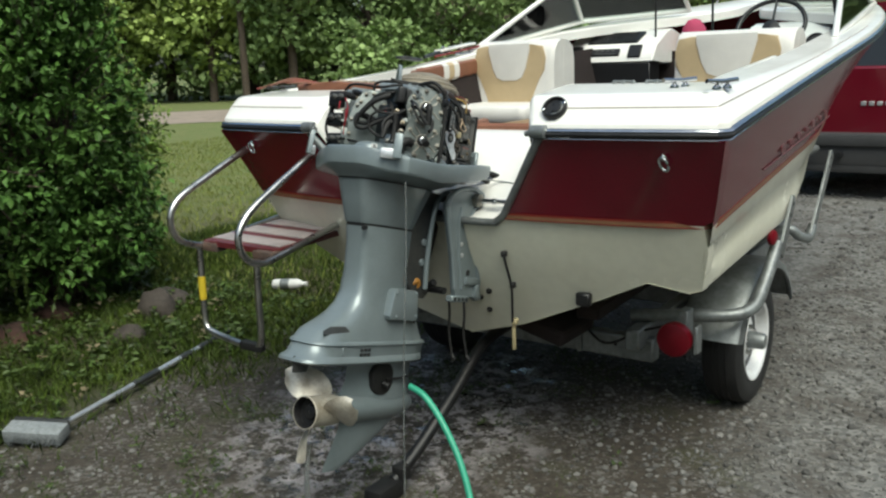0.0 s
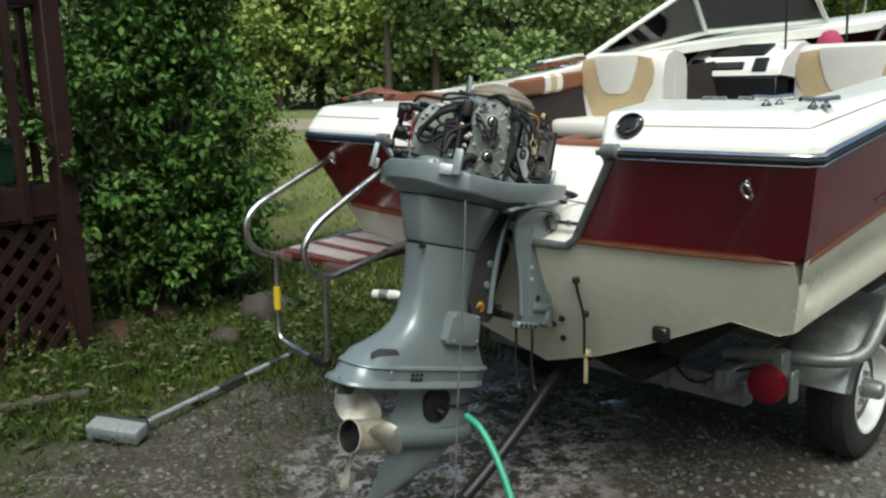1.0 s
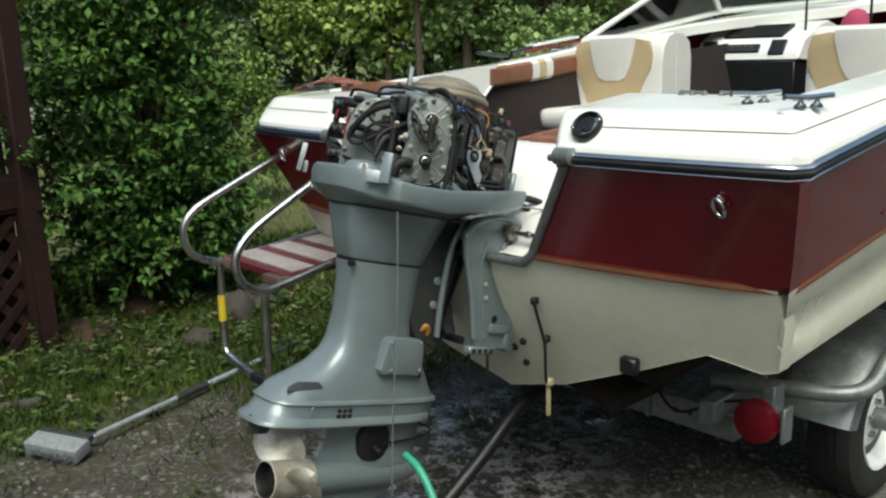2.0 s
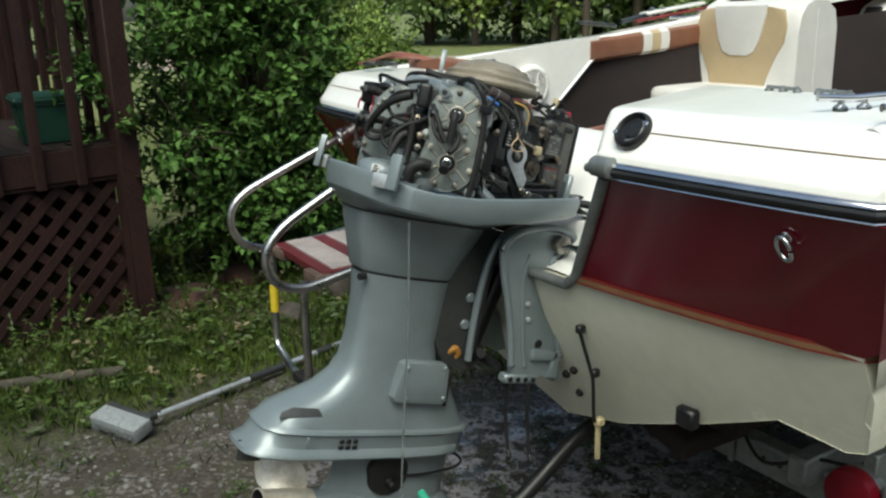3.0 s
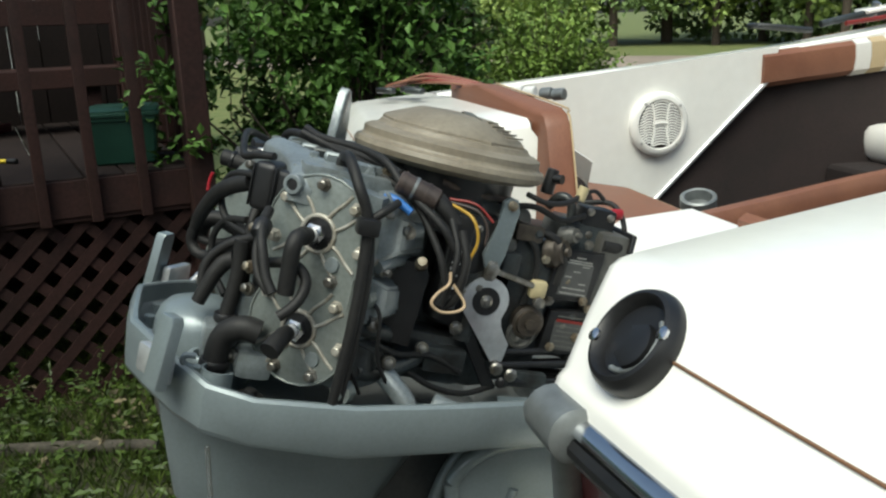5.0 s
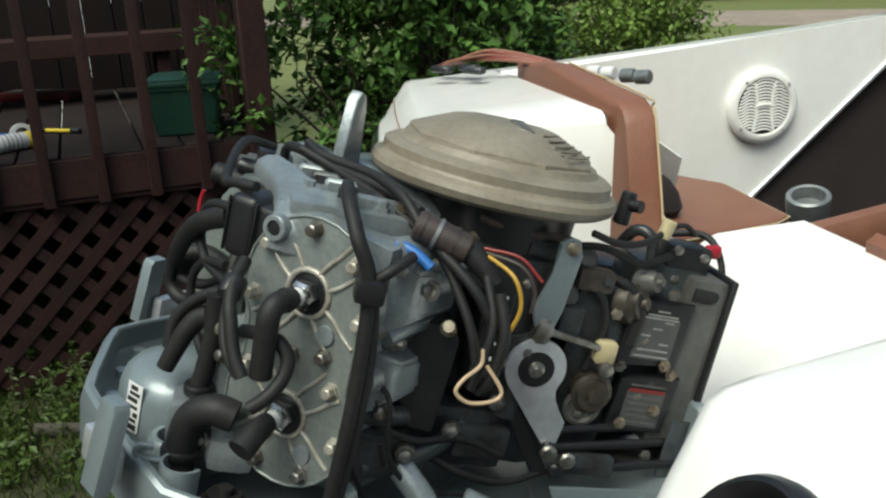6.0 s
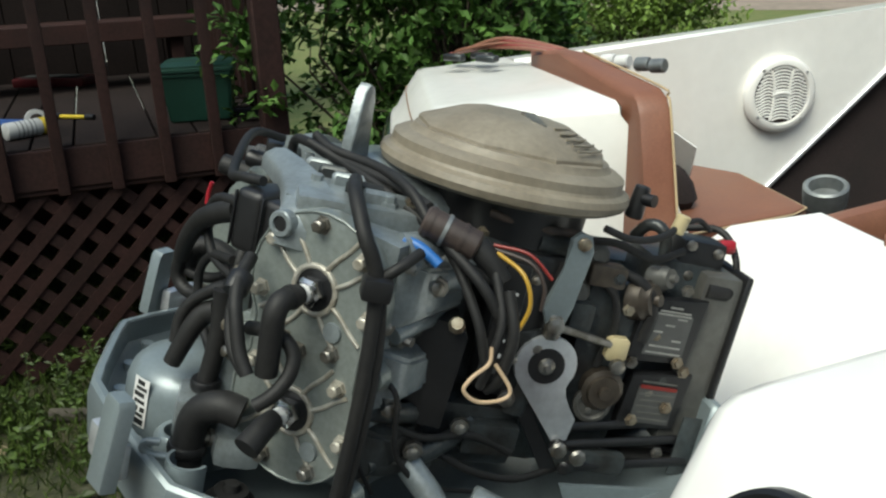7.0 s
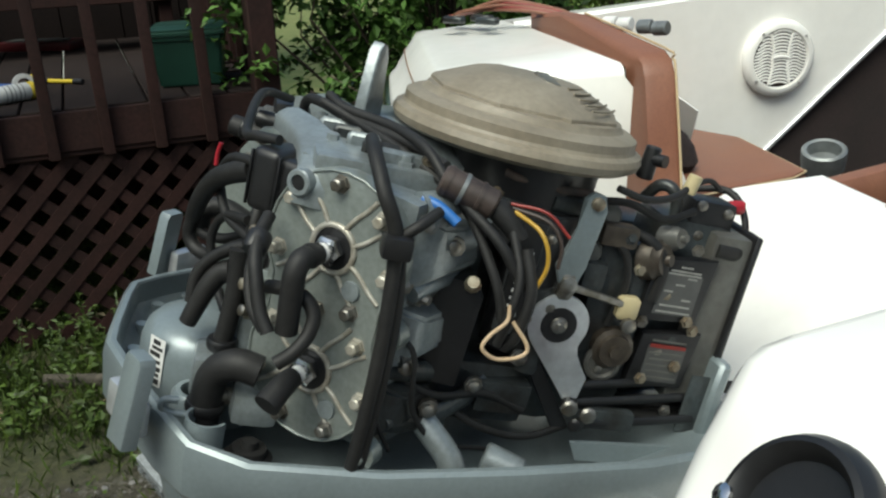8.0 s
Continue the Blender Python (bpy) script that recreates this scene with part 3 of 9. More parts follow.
def deck_moulding(sg):
    bm = B()
    inner_edge = INNERS[sg]
    fy = inner_edge[-1][0]
    fs = fy - 0.094
    stripe = []

    def add(p):
        return (sg * p[0], p[1], p[2])
    rows = []
    stations = [5.0, 4.9] + [4.8 - 0.2 * i for i in range(23)] + [fs]
    for s in stations:
        x, zs = sheer(s)
        y = ypos(s, x, zs)
        pr = slope(zs, deck_z(y))
        zd = pr[-1][1]
        wd = 0.17 * taper(s) ** 0.5 if s < 2.6 else lerp(0.17, 0.9, step(2.6, 3.6, s)) * taper(s)
        wd = max(0.0, min(x, max(wd, 0.09)))
        pts = [(x - min(d, wd), y, z) for d, z in pr] + [(x - wd + 0.012 * (wd > 0.1), y, zd + 0.004), (x - wd, y, zd - 0.004), (x - wd - 0.002, y, zd - 0.05)]
        rows.append([add(p) for p in pts])
        if s < 2.3:
            stripe.append((pts[4][0] + 0.001, pts[4][1], pts[4][2] + 0.0006))
    loft(bm, rows, closed=False)
    # stern quarter
    rows = []
    for s in (fs, 0.20, 0.12, 0.06):
        x, zs = sheer(s)
        y = ypos(s, x, zs)
        pts = [(x - d, y, z) for d, z in slope(zs, deck_z(y))]
        rows.append(pts)
        if s > 0.1:
            stripe.append((pts[4][0] + 0.001, pts[4][1], pts[4][2] + 0.0006))
    x0, z0 = sheer(0)
    y0 = transom_y(x0 - 0.03)
    prof = slope(z0, deck_z(y0 + 0.085))
    for a in (0.15, 0.5, 0.85):
        ox, oy = lerp(x0, x0 - 0.03, a), y0 + lerp(0.05, 0.0, a)
        pts = []
        for d, z in prof:
            k = min(1.0, d / 0.034)
            px_ = lerp(ox - d * (1 - a), x0 - d, k)
            py_ = lerp(oy + d * a, y0 + 0.004 + d, k)
            pts.append((px_, py_, z))
        rows.append(pts)
        if a == 0.5:
            stripe.append((pts[4][0], pts[4][1] - 0.0003, pts[4][2] + 0.0006))
    cols = [0.945, 0.90, 0.84, 0.76, 0.68, 0.60, 0.53, 0.49]
    for x in cols:
        y = transom_y(x)
        pts = [(min(x, x0 - d), y + d, z) for d, z in slope(z0, deck_z(y + 0.085))]
        rows.append(pts)
        if x > 0.50:
            stripe.append((pts[4][0], pts[4][1] - 0.0003, pts[4][2] + 0.0006))
    y = transom_y(0.45)
    end = [(interp(inner_edge, y + d), y + d, z) for d, z in slope(z0, deck_z(y + 0.085))]
    rows.append(end)
    loft(bm, [[add(p) for p in r] for r in rows], closed=False)
    # plateau
    grid = []
    for x in [0.91] + cols[1:]:
        ya = transom_y(x) + 0.085 if x < 0.905 else y0 + 0.089
        grid.append([(x, lerp(ya, fy, t), deck_z(lerp(ya, fy, t))) for t in (0, 0.25, 0.5, 0.75, 1.0)])
    ya = y + 0.085
    inner = [(interp(inner_edge, lerp(ya, fy, t)), lerp(ya, fy, t), deck_z(lerp(ya, fy, t))) for t in (0, 0.25, 0.5, 0.75, 1.0)]
    grid.append(inner)
    loft(bm, [[add(p) for p in r] for r in grid], closed=False)
    front = [g[-1] for g in grid]
    loft(bm, [[add(p) for p in r] for r in (front, [(x, yy + 0.008, z - 0.008) for x, yy, z in front], [(x, yy + 0.009, z - 0.30) for x, yy, z in front])], closed=False)
    # rounded inner edge and wall down into the motor well
    edge = end + inner[1:]
    lip = [edge, [(x - 0.010, yy, z - 0.004) for x, yy, z in edge], [(x - 0.018, yy, z - 0.016) for x, yy, z in edge], [(x - 0.036, yy + 0.055, z - 0.09) for x, yy, z in edge], [(x * 0.80, yy + 0.19, 0.90) for x, yy, z in edge]]
    loft(bm, [[add(p) for p in r] for r in lip], closed=False)
    bmesh.ops.remove_doubles(bm, verts=bm.verts, dist=0.0004)
    return bm, [add(p) for p in stripe]


for _sg in (-1, 1):
    _b, _ln = deck_moulding(_sg)
    bpart("deck_moulding", _b, M_WHITE, label="glossy white deck moulding", sharp=35)
    _b = B()
    tube(_b, _ln, 0.0012, 6, 1)
    bpart("deck_pinstripe", _b, M_TANLINE, label="thin brown deck pinstripe")

# motor well: slope, coaming
_b = B()
loft(_b, [[(x, y, z) for x in (-0.285, -0.15, 0.0, 0.30, 0.44)] for y, z in ((0.19, 0.912), (0.24, 0.93), (0.42, 1.10), (0.46, 1.142), (0.49, 1.158), (0.62, 1.164), (0.636, 1.152), (0.64, 0.80))], closed=False)
bpart("motor_well", _b, M_WHITE, label="white splash well sloping up to a coaming")
# cockpit liner
_b = B()
loft(_b, [[(q * (w1 if k else w0), y, (1.225 + 0.085 * y) if k else 0.80 + 0.02 * y) for y, w1, w0 in ((0.44, 0.845, 0.80), (1.2, 0.845, 0.80), (1.7, 0.82, 0.70), (2.4, 0.74, 0.58), (3.0, 0.62, 0.45))] for q, k in ((-1, 1), (-1, 0), (1, 0), (1, 1))], closed=False)
box(_b, (0, 3.02, 1.15), (0.95, 0.03, 0.55))
bpart("cockpit_liner", _b, M_CARPET, label="dark carpeted cockpit floor and sides")
for _sg in (-1, 1):
    _b = B()
    prism(_b, [(0.30, 1.322), (1.17, 1.398), (1.152, 1.330), (0.85, 1.055), (0.79, 1.0), (0.30, 1.0)], 0.014, Matrix(((0, 0, _sg * 1.0, _sg * 0.818), (1, 0, 0, 0), (0, 1, 0, 0), (0, 0, 0, 1))))
    bpart("quarter_panel", _b, M_WHITE, label="white inner quarter panel with diagonal edge")
    _b = B()
    tube(_b, [(_sg * 0.816, 1.152, 1.330), (_sg * 0.816, 0.85, 1.055), (_sg * 0.816, 0.79, 1.0)], 0.006, 6, 1)
    bpart("panel_edge_trim", _b, M_ALU)
    _b = B()
    for k in range(1):
        pr = [(-0.030, -0.035), (0.005, -0.042), (0.018, -0.03), (0.022, 0.0), (0.018, 0.03), (0.0, 0.042), (-0.03, 0.035)]
        pts = [(_sg * -0.828 * -1, y, z) for y, z in ((1.125, 1.345), (1.14, 1.346), (1.6, 1.380), (2.0, 1.412), (2.35, 1.44))]
        sweep(_b, pts, pr, side=-_sg)
    pad_ob = bpart("coaming_pad", _b, M_VBROWN, label="brown padded vinyl coaming bolster")
    for dy, mm in ((1.400, M_VWHITE), (1.445, M_VTAN), (1.490, M_VWHITE)):
        _b = B()
        zc = 1.345 + 0.0735 * (dy - 1.125)
        pr = [(-0.022, -0.0445), (0.005, -0.0445), (0.021, -0.031), (0.0245, 0.0), (0.0205, 0.031), (0.0, 0.0445), (-0.022, 0.0375)]
        sweep(_b, [(_sg * 0.828, dy - 0.022, zc - 0.0015), (_sg * 0.828, dy + 0.022, zc + 0.0015)], pr, side=-_sg)
        bpart("bolster_stripe", _b, mm, pad_ob)


# round deck fuel cap
def deck_cap():
    n = Vector((0.02, -0.763, 0.646)).normalized()
    m = frame_on((0.543 - XC, 0.095, 1.279), (1, 0.1, 0), n)
    ring = B()
    lathe(ring, [(-0.012, 0.0375), (0.0, 0.039), (0.006, 0.038), (0.011, 0.035), (0.012, 0.032), (0.009, 0.029), (0.003, 0.027), (0.002, 0.0)], (0, 0, 0), (0, 0, 1), 40)
    ring.transform(m)
    o = bpart("deck_cap", ring, M_BLACK, label="round black plastic deck filler cap")
    knob = B()
    prism(knob, arc(0, 0, 0.018, -70, 70, 10) + arc(-0.011, 0, 0.011, 90, -90, 6), 0.007, m @ Matrix.Translation((0.006, -0.004, 0.004)), 0.003)
    bpart("key_boss", knob, M_BLACK, o)
    lip = B()
    tube(lip, [m @ Vector((0.024 * math.cos(radians(a)), 0.024 * math.sin(radians(a)), 0.005)) for a in range(-95, 60, 12)], 0.0022, 6, 2)
    bpart("worn_rim", lip, M_GALV, o)
    for a in (20, 200):
        s_ = B()
        lathe(s_, [(0, 0.005), (0.002, 0.005), (0.003, 0.003)], m @ Vector((0.0325 * math.cos(radians(a)), 0.0325 * math.sin(radians(a)), 0.0105)), n, 10)
        bpart("screw", s_, M_CHROME, o)


deck_cap()


def cleat(x, y, z, ang):
    m = pose(x, y, z, 0, 0, ang)
    bm = B()
    for q in (-0.020, 0.020):
        lathe(bm, [(-0.004, 0.013), (0.002, 0.012), (0.007, 0.006), (0.016, 0.006)], (q, 0, 0), (0, 0, 1), 12)
    tube(bm, [(-0.060, 0, 0.019), (-0.04, 0, 0.018), (0, 0, 0.016), (0.04, 0, 0.018), (0.060, 0, 0.019)], 0.0065, 10, 4)
    bm.transform(m)
    return bm


bpart("cleat", cleat(0.935, 0.250, deck_z(0.25) + 0.003, 66), M_CHROME, label="chrome mooring cleat")
bpart("cleat", cleat(0.800, 0.290, deck_z(0.29) + 0.003, 62), M_CHROME)
bpart("cleat", cleat(-0.86, 1.62, 1.435, 86), M_CHROME)
for _x in (0.575, 0.685):
    _b = B()
    cyl(_b, (_x - 0.035, 0.403, 1.342), (_x + 0.035, 0.406, 1.341), 0.0035, seg=10)
    for _q in (-0.032, 0.0, 0.032):
        lathe(_b, [(-0.010, 0.009), (-0.006, 0.008), (-0.004, 0.005), (0.000, 0.004)], (_x + _q, 0.404, 1.345), (0, -0.2, 1), 10)
    bpart("lid_hinge", _b, M_GALV, label="pale metal hatch hinge")
# transom lifting eyes and plugs
for _sg in (-1, 1):
    _b = B()
    c = Vector((_sg * 0.826, rake(0.826, 1.125) - 0.004, 1.125))
    tube(_b, [c + Vector((0.012 * math.cos(radians(a)) - 0.006 * math.sin(radians(a)), -0.012 - 0.004 * math.sin(radians(a)), 0.019 * math.sin(radians(a)))) for a in range(0, 375, 25)], 0.0042, 8, 1)
    lathe(_b, [(0, 0.014), (0.005, 0.012), (0.010, 0.007), (0.014, 0.0)], c + Vector((-0.006, 0.004, 0.020)), (0, -1, 0.3), 12)
    bpart("stern_eye", _b, M_CHROME, label="chrome stern eye")
_b = B()
lathe(_b, [(0, 0.018), (0.006, 0.017), (0.009, 0.012), (0.007, 0.006), (0.010, 0.002)], (-0.350, rake(0.35, 1.035) + 0.002, 1.035), (0, -1, -0.4), 16)
bpart("drain_fitting", _b, M_LABELW, label="white plastic through-hull fitting")
# transducer block, bracket and cable on the lower transom
_b = B()
box(_b, (0.50, rake(0.5, 0.655) - 0.016, 0.655), (0.050, 0.03, 0.045), 0.006)
bpart("sensor_block", _b, M_BLACK, label="black plastic sensor block")
_b = B()
tube(_b, [(0.258, rake(0.26, 0.80) - 0.012, 0.80), (0.260, rake(0.26, 0.76) - 0.018, 0.76), (0.266, rake(0.28, 0.70) - 0.034, 0.70), (0.264, rake(0.28, 0.66) - 0.044, 0.665), (0.258, rake(0.28, 0.60) - 0.066, 0.575), (0.250, rake(0.28, 0.55) - 0.078, 0.545)], 0.0045, 8, 5)
for _z, _x, _o in ((0.80, 0.258, 0.010), (0.685, 0.265, 0.026)):
    box(_b, (_x, rake(0.28, _z) - _o, _z), (0.016, 0.022, 0.02), 0.003)
bpart("sensor_cable", _b, M_BLACK, label="black cable clipped to the transom")
_b = B()
box(_b, (0.250, rake(0.28, 0.50) - 0.098, 0.505), (0.010, 0.012, 0.11), 0.002, None)
box(_b, (0.256, rake(0.28, 0.545) - 0.076, 0.552), (0.020, 0.024, 0.022), 0.004)
bpart("pitot_bracket", _b, M_NYLON, label="yellowed plastic speed sensor bracket")
for _x, _z in ((0.10, 0.61), (0.145, 0.64), (0.12, 0.56)):
    _b = B()
    lathe(_b, [(0, 0.011), (0.008, 0.010), (0.014, 0.005)], (_x, rake(_x, _z), _z), (0, -1, 0.3), 10)
    bpart("transom_bolt", _b, M_RUBBER)


# ---- outboard motor, modelled upright and then trimmed out ----
ENG = pose(0.036, 0.0, 1.10, -15.5, 0, 0)
motor = thing("outboard_motor", ENG, "grey outboard motor with its cowl off, hung on the transom", "outboard motor")


def ep(name, bm, material, parent=None, label="", sharp=38):
    return part(name, bm, material, parent or motor, label, sharp)


def hp(name, bm, material, parent=None, label="", sharp=38):
    """A part of the powerhead, which narrows from the cylinder banks towards the carburettors."""
    for v in bm.verts:
        k = step(-0.08, 0.04, v.co.y)
        v.co = (v.co.x * (1 - 0.32 * k), v.co.y + lerp(0.015, 0.033, k), v.co.z + lerp(0.010, -0.0115, k))
    return ep(name, bm, material, parent, label, sharp)


def hw(name, bm, material, parent=None, label="", sharp=38):
    """A part of the wiring that hangs on the outside of the powerhead."""
    bm.transform(Matrix.Translation((0, 0.018, 0.008)))
    return ep(name, bm, material, parent, label, sharp)


def gp(name, bm, material, parent=None, label="", sharp=38):
    """A part of the gearcase or propeller."""
    bm.transform(Matrix.Translation((0.010, -0.002, 0.017)))
    return ep(name, bm, material, parent, label, sharp)


HALF = [(0.0, -0.277), (0.035, -0.277), (0.066, -0.275), (0.104, -0.254), (0.148, -0.225), (0.184, -0.197), (0.202, -0.152), (0.205, -0.05), (0.204, 0.06), (0.200, 0.17), (0.180, 0.245), (0.13, 0.285), (0.06, 0.298), (0.0, 0.300)]
PLAN = HALF + [(-x, f) for x, f in HALF[-2:0:-1]]


def rim_u(f):
    return interp([(-0.28, 0.023), (-0.225, 0.012), (-0.19, 0.003), (-0.10, 0.001), (0.0, 0.011), (0.15, 0.034), (0.26, 0.046)], f)


def band_u(f):
    return interp([(-0.28, -0.034), (-0.23, -0.046), (-0.05, -0.052), (0.10, -0.030), (0.26, 0.004)], f)


LEGPLAN = [(0.0, -1.0), (0.30, -1.0), (0.46, -0.99), (0.56, -0.95), (0.66, -0.85), (0.84, -0.58), (0.95, -0.36), (1.0, -0.20), (1.0, 0.12), (1.0, 0.5), (0.94, 0.8), (0.75, 0.95), (0.40, 1.0), (0.0, 1.0)]


def cover_ring(u, fa, ff, w, k=0.72, flat=0.0):
    """A rounded lozenge in plan with as many points as PLAN; flat 1 gives it the faceted stern of the cover."""
    out = []
    legs = LEGPLAN + [(-x, f) for x, f in LEGPLAN[-2:0:-1]]
    n = len(PLAN)
    c, h = (fa + ff) / 2, (ff - fa) / 2
    for i in range(n):
        a = -math.pi / 2 + 2 * math.pi * i / n
        ca, sa = math.cos(a), math.sin(a)
        r = (abs(ca) ** (2 / k * 1.6) + abs(sa) ** (2 / k * 1.6)) ** (-1 / (2 / k * 1.6))
        out.append((w * lerp(r * ca, legs[i][0], flat), c + h * lerp(r * sa, legs[i][1], flat), u))
    return out


def cowl():
    bm = B()
    rings = []
    def ring(k, uf, inset=0.0):
        r = []
        for x, f in PLAN:
            d = Vector((x, f + 0.02)).normalized() * inset
            r.append((x * k - d.x, (f + 0.02) * k - 0.02 - d.y, uf(f)))
        return r
    rings.append(ring(0.60, lambda f: -0.044))
    rings.append(ring(0.86, lambda f: band_u(f) + 0.006, 0.0))
    rings.append(ring(0.95, lambda f: lerp(rim_u(f), band_u(f), 0.7), 0.014))
    rings.append(ring(1.0, lambda f: rim_u(f) - 0.022, 0.010))
    rings.append(ring(1.0, lambda f: rim_u(f) - 0.002, 0.008))
    rings.append(ring(1.0, lambda f: rim_u(f), 0.0065))
    rings.append(ring(1.0, lambda f: rim_u(f), 0.002))
    rings.append(ring(1.0, lambda f: rim_u(f) - 0.003, -0.001))
    rings.append(ring(1.0, lambda f: rim_u(f) - 0.012, -0.003))
    rings.append(ring(1.0, lambda f: band_u(f) + 0.006, 0.001))
    rings.append(ring(1.0, lambda f: band_u(f), 0.005))
    # flat underside steps in to the leg
    low = cover_ring(-0.066, -0.240, 0.090, 0.100, flat=1.0)
    r9 = rings[-1]
    rings.append([(lerp(a[0], b[0], 0.5), lerp(a[1], b[1], 0.5), lerp(a[2], b[2], 0.45)) for a, b in zip(r9, low)])
    rings.append(low)
    loft(bm, rings)
    return ep("lower_cowl", bm, M_GREY, label="grey lower cowl tray", sharp=26)


tray = cowl()
# ribs and bosses inside the tray wall
for _x, _f in ((-0.075, -0.248), (-0.022, -0.256), (0.030, -0.256), (-0.120, -0.222), (0.105, -0.232)):
    _b = B()
    cyl(_b, (_x, _f, -0.045), (_x, _f, rim_u(_f) - 0.022), 0.0055, seg=10)
    cyl(_b, (_x, _f, rim_u(_f) - 0.022), (_x, _f, rim_u(_f) - 0.019), 0.0062, seg=10)
    ep("tray_boss", _b, M_GREY, tray)
DUCT = Vector((0.035, -0.196, 0.0))
_b = B()
lathe(_b, [(-0.048, 0.056), (0.018, 0.0555), (0.030, 0.052), (0.038, 0.045), (0.043, 0.032), (0.045, 0.001)], DUCT, (0, 0, 1), 36)
duct = ep("intake_duct", _b, M_GREY, tray, "rounded grey intake duct")
_b = B()
lathe(_b, [(-0.045, 0.021), (0.006, 0.021), (0.010, 0.018), (0.010, 0.014), (-0.02, 0.013)], (0.112, -0.196, 0.0), (0, 0, 1), 20, cap=False)
ep("duct_mouth", _b, M_GREY, duct)
_b = B()
tube(_b, [(0.150, -0.203, 0.008), (0.150, -0.214, 0.009), (0.150, -0.221, 0.013), (0.150, -0.219, 0.019), (0.150, -0.209, 0.020)], 0.0032, 8, 4)
ep("tray_hook", _b, M_GREY, tray)
_b = B()
loft(_b, [[(0.156 + r * math.cos(radians(q)), -0.186 + r * math.sin(radians(q)), u) for r, q in [(0.017, k) for k in range(-150, 61, 21)] + [(0.0145, k) for k in range(60, -151, -21)]] for u in (-0.046, 0.012)])
ep("tray_gutter", _b, M_GREY, tray)
# sticker wrapped on the duct
_b = B()
_ang = [radians(q) for q in (-52, -46, -40, -34)]
loft(_b, [[DUCT + Vector((r * math.cos(q), r * math.sin(q), u)) for r, q in [(0.0563, q) for q in _ang] + [(0.0568, q) for q in _ang[::-1]]] for u in (-0.010, 0.034)])
_st = ep("sticker", _b, M_LABELW, duct, "white sticker with dark marks")
_b = B()
for _k, (_u0, _u1, _q0, _q1) in enumerate(((-0.034, -0.029, -50, -36), (-0.027, -0.024, -49, -37), (-0.022, -0.018, -50, -44), (-0.022, -0.018, -41, -36), (-0.015, -0.012, -49, -37), (-0.009, -0.005, -50, -38), (-0.003, 0.000, -48, -36), (0.002, 0.006, -47, -39))):
    loft(_b, [[DUCT + Vector((r * math.cos(radians(q)), r * math.sin(radians(q)), u)) for r, q in ((0.0566, _q0), (0.0566, _q1), (0.0573, _q1), (0.0573, _q0))] for u in (_u0 + 0.026, _u1 + 0.026)])
ep("sticker_marks", _b, M_INK, _st)

# latches
def latch(x, f, yaw, lift=0.0):
    m = pose(x, f, rim_u(f) + lift, 0, 0, yaw)
    bm = B()
    prism(bm, [(-0.012, -0.040), (0.012, -0.040), (0.012, 0.028), (0.009, 0.033), (-0.009, 0.033), (-0.012, 0.028)], 0.013, m @ Matrix.Translation((0, -0.004, 0)) @ Matrix.Rotation(radians(84), 4, "X"), 0.003)
    ob = ep("latch", bm, M_GREY, label="grey cowl latch lever")
    bm = B()
    box(bm, (-0.026, 0.002, -0.026), (0.050, 0.012, 0.030), 0.004, m, 2)
    ep("latch_plate", bm, M_ALU, ob)


latch(0.166, -0.233, 34, 0.018)
latch(-0.156, -0.246, -34, 0.018)
_b = B()
box(_b, (0.095, 0.270, 0.050), (0.030, 0.014, 0.085), 0.004)
ep("latch", _b, M_GREY)

# leg cover, mid section, plates
_b = B()
loft(_b, [cover_ring(u, a, f, w, flat=1.0) for u, a, f, w in ((-0.062, -0.236, 0.086, 0.097), (-0.085, -0.232, 0.080, 0.095), (-0.14, -0.215, 0.056, 0.084), (-0.194, -0.198, 0.036, 0.074), (-0.200, -0.194, 0.032, 0.071))])
ep("leg_cover", _b, M_GREY, label="grey upper leg cover")
_b = B()
loft(_b, [cover_ring(-0.065, -0.2385, 0.088, 0.0985, flat=1.0), cover_ring(-0.070, -0.2385, 0.088, 0.0985, flat=1.0)])
ep("cowl_seal", _b, M_RUBBER)
_b = B()
loft(_b, [cover_ring(-0.199, -0.190, 0.030, 0.069, flat=1.0), cover_ring(-0.209, -0.190, 0.030, 0.069, flat=1.0)])
ep("leg_seam", _b, M_RUBBER)
_b = B()
loft(_b, [cover_ring(u, a, f, w, 0.80, step(-0.48, -0.30, u) * 0.9) for u, a, f, w in (
    (-0.206, -0.190, 0.032, 0.072), (-0.26, -0.180, 0.030, 0.070), (-0.35, -0.176, 0.030, 0.068), (-0.41, -0.183, 0.050, 0.066), (-0.445, -0.200, 0.090, 0.068), (-0.48, -0.238, 0.115, 0.072), (-0.505, -0.285, 0.130, 0.076),
    (-0.53, -0.338, 0.145, 0.080), (-0.552, -0.356, 0.160, 0.083), (-0.556, -0.362, 0.172, 0.090), (-0.562, -0.366, 0.174, 0.092), (-0.566, -0.360, 0.170, 0.086), (-0.596, -0.380, 0.165, 0.084), (-0.606, -0.398, 0.160, 0.094), (-0.614, -0.401, 0.158, 0.096), (-0.620, -0.392, 0.152, 0.090), (-0.622, -0.20, 0.150, 0.050))])
leg = ep("drive_leg", _b, M_GREY, label="grey drive leg with splash plates")
_b = B()
cyl(_b, (0.045, -0.192, -0.212), (0.050, -0.207, -0.214), 0.008, seg=10)
ep("leg_port", _b, M_BLACK, leg)
_b = B()
prism(_b, [(-0.05, -0.011), (0.045, -0.011), (0.040, 0.008), (-0.02, 0.012), (-0.045, 0.002)], 0.006, frame_on((0.058, -0.285, -0.522), (0.12, 1, 0.06), (0.9, -0.2, 0.55)), 0.001)
ep("exhaust_slot", _b, M_DARK, leg)
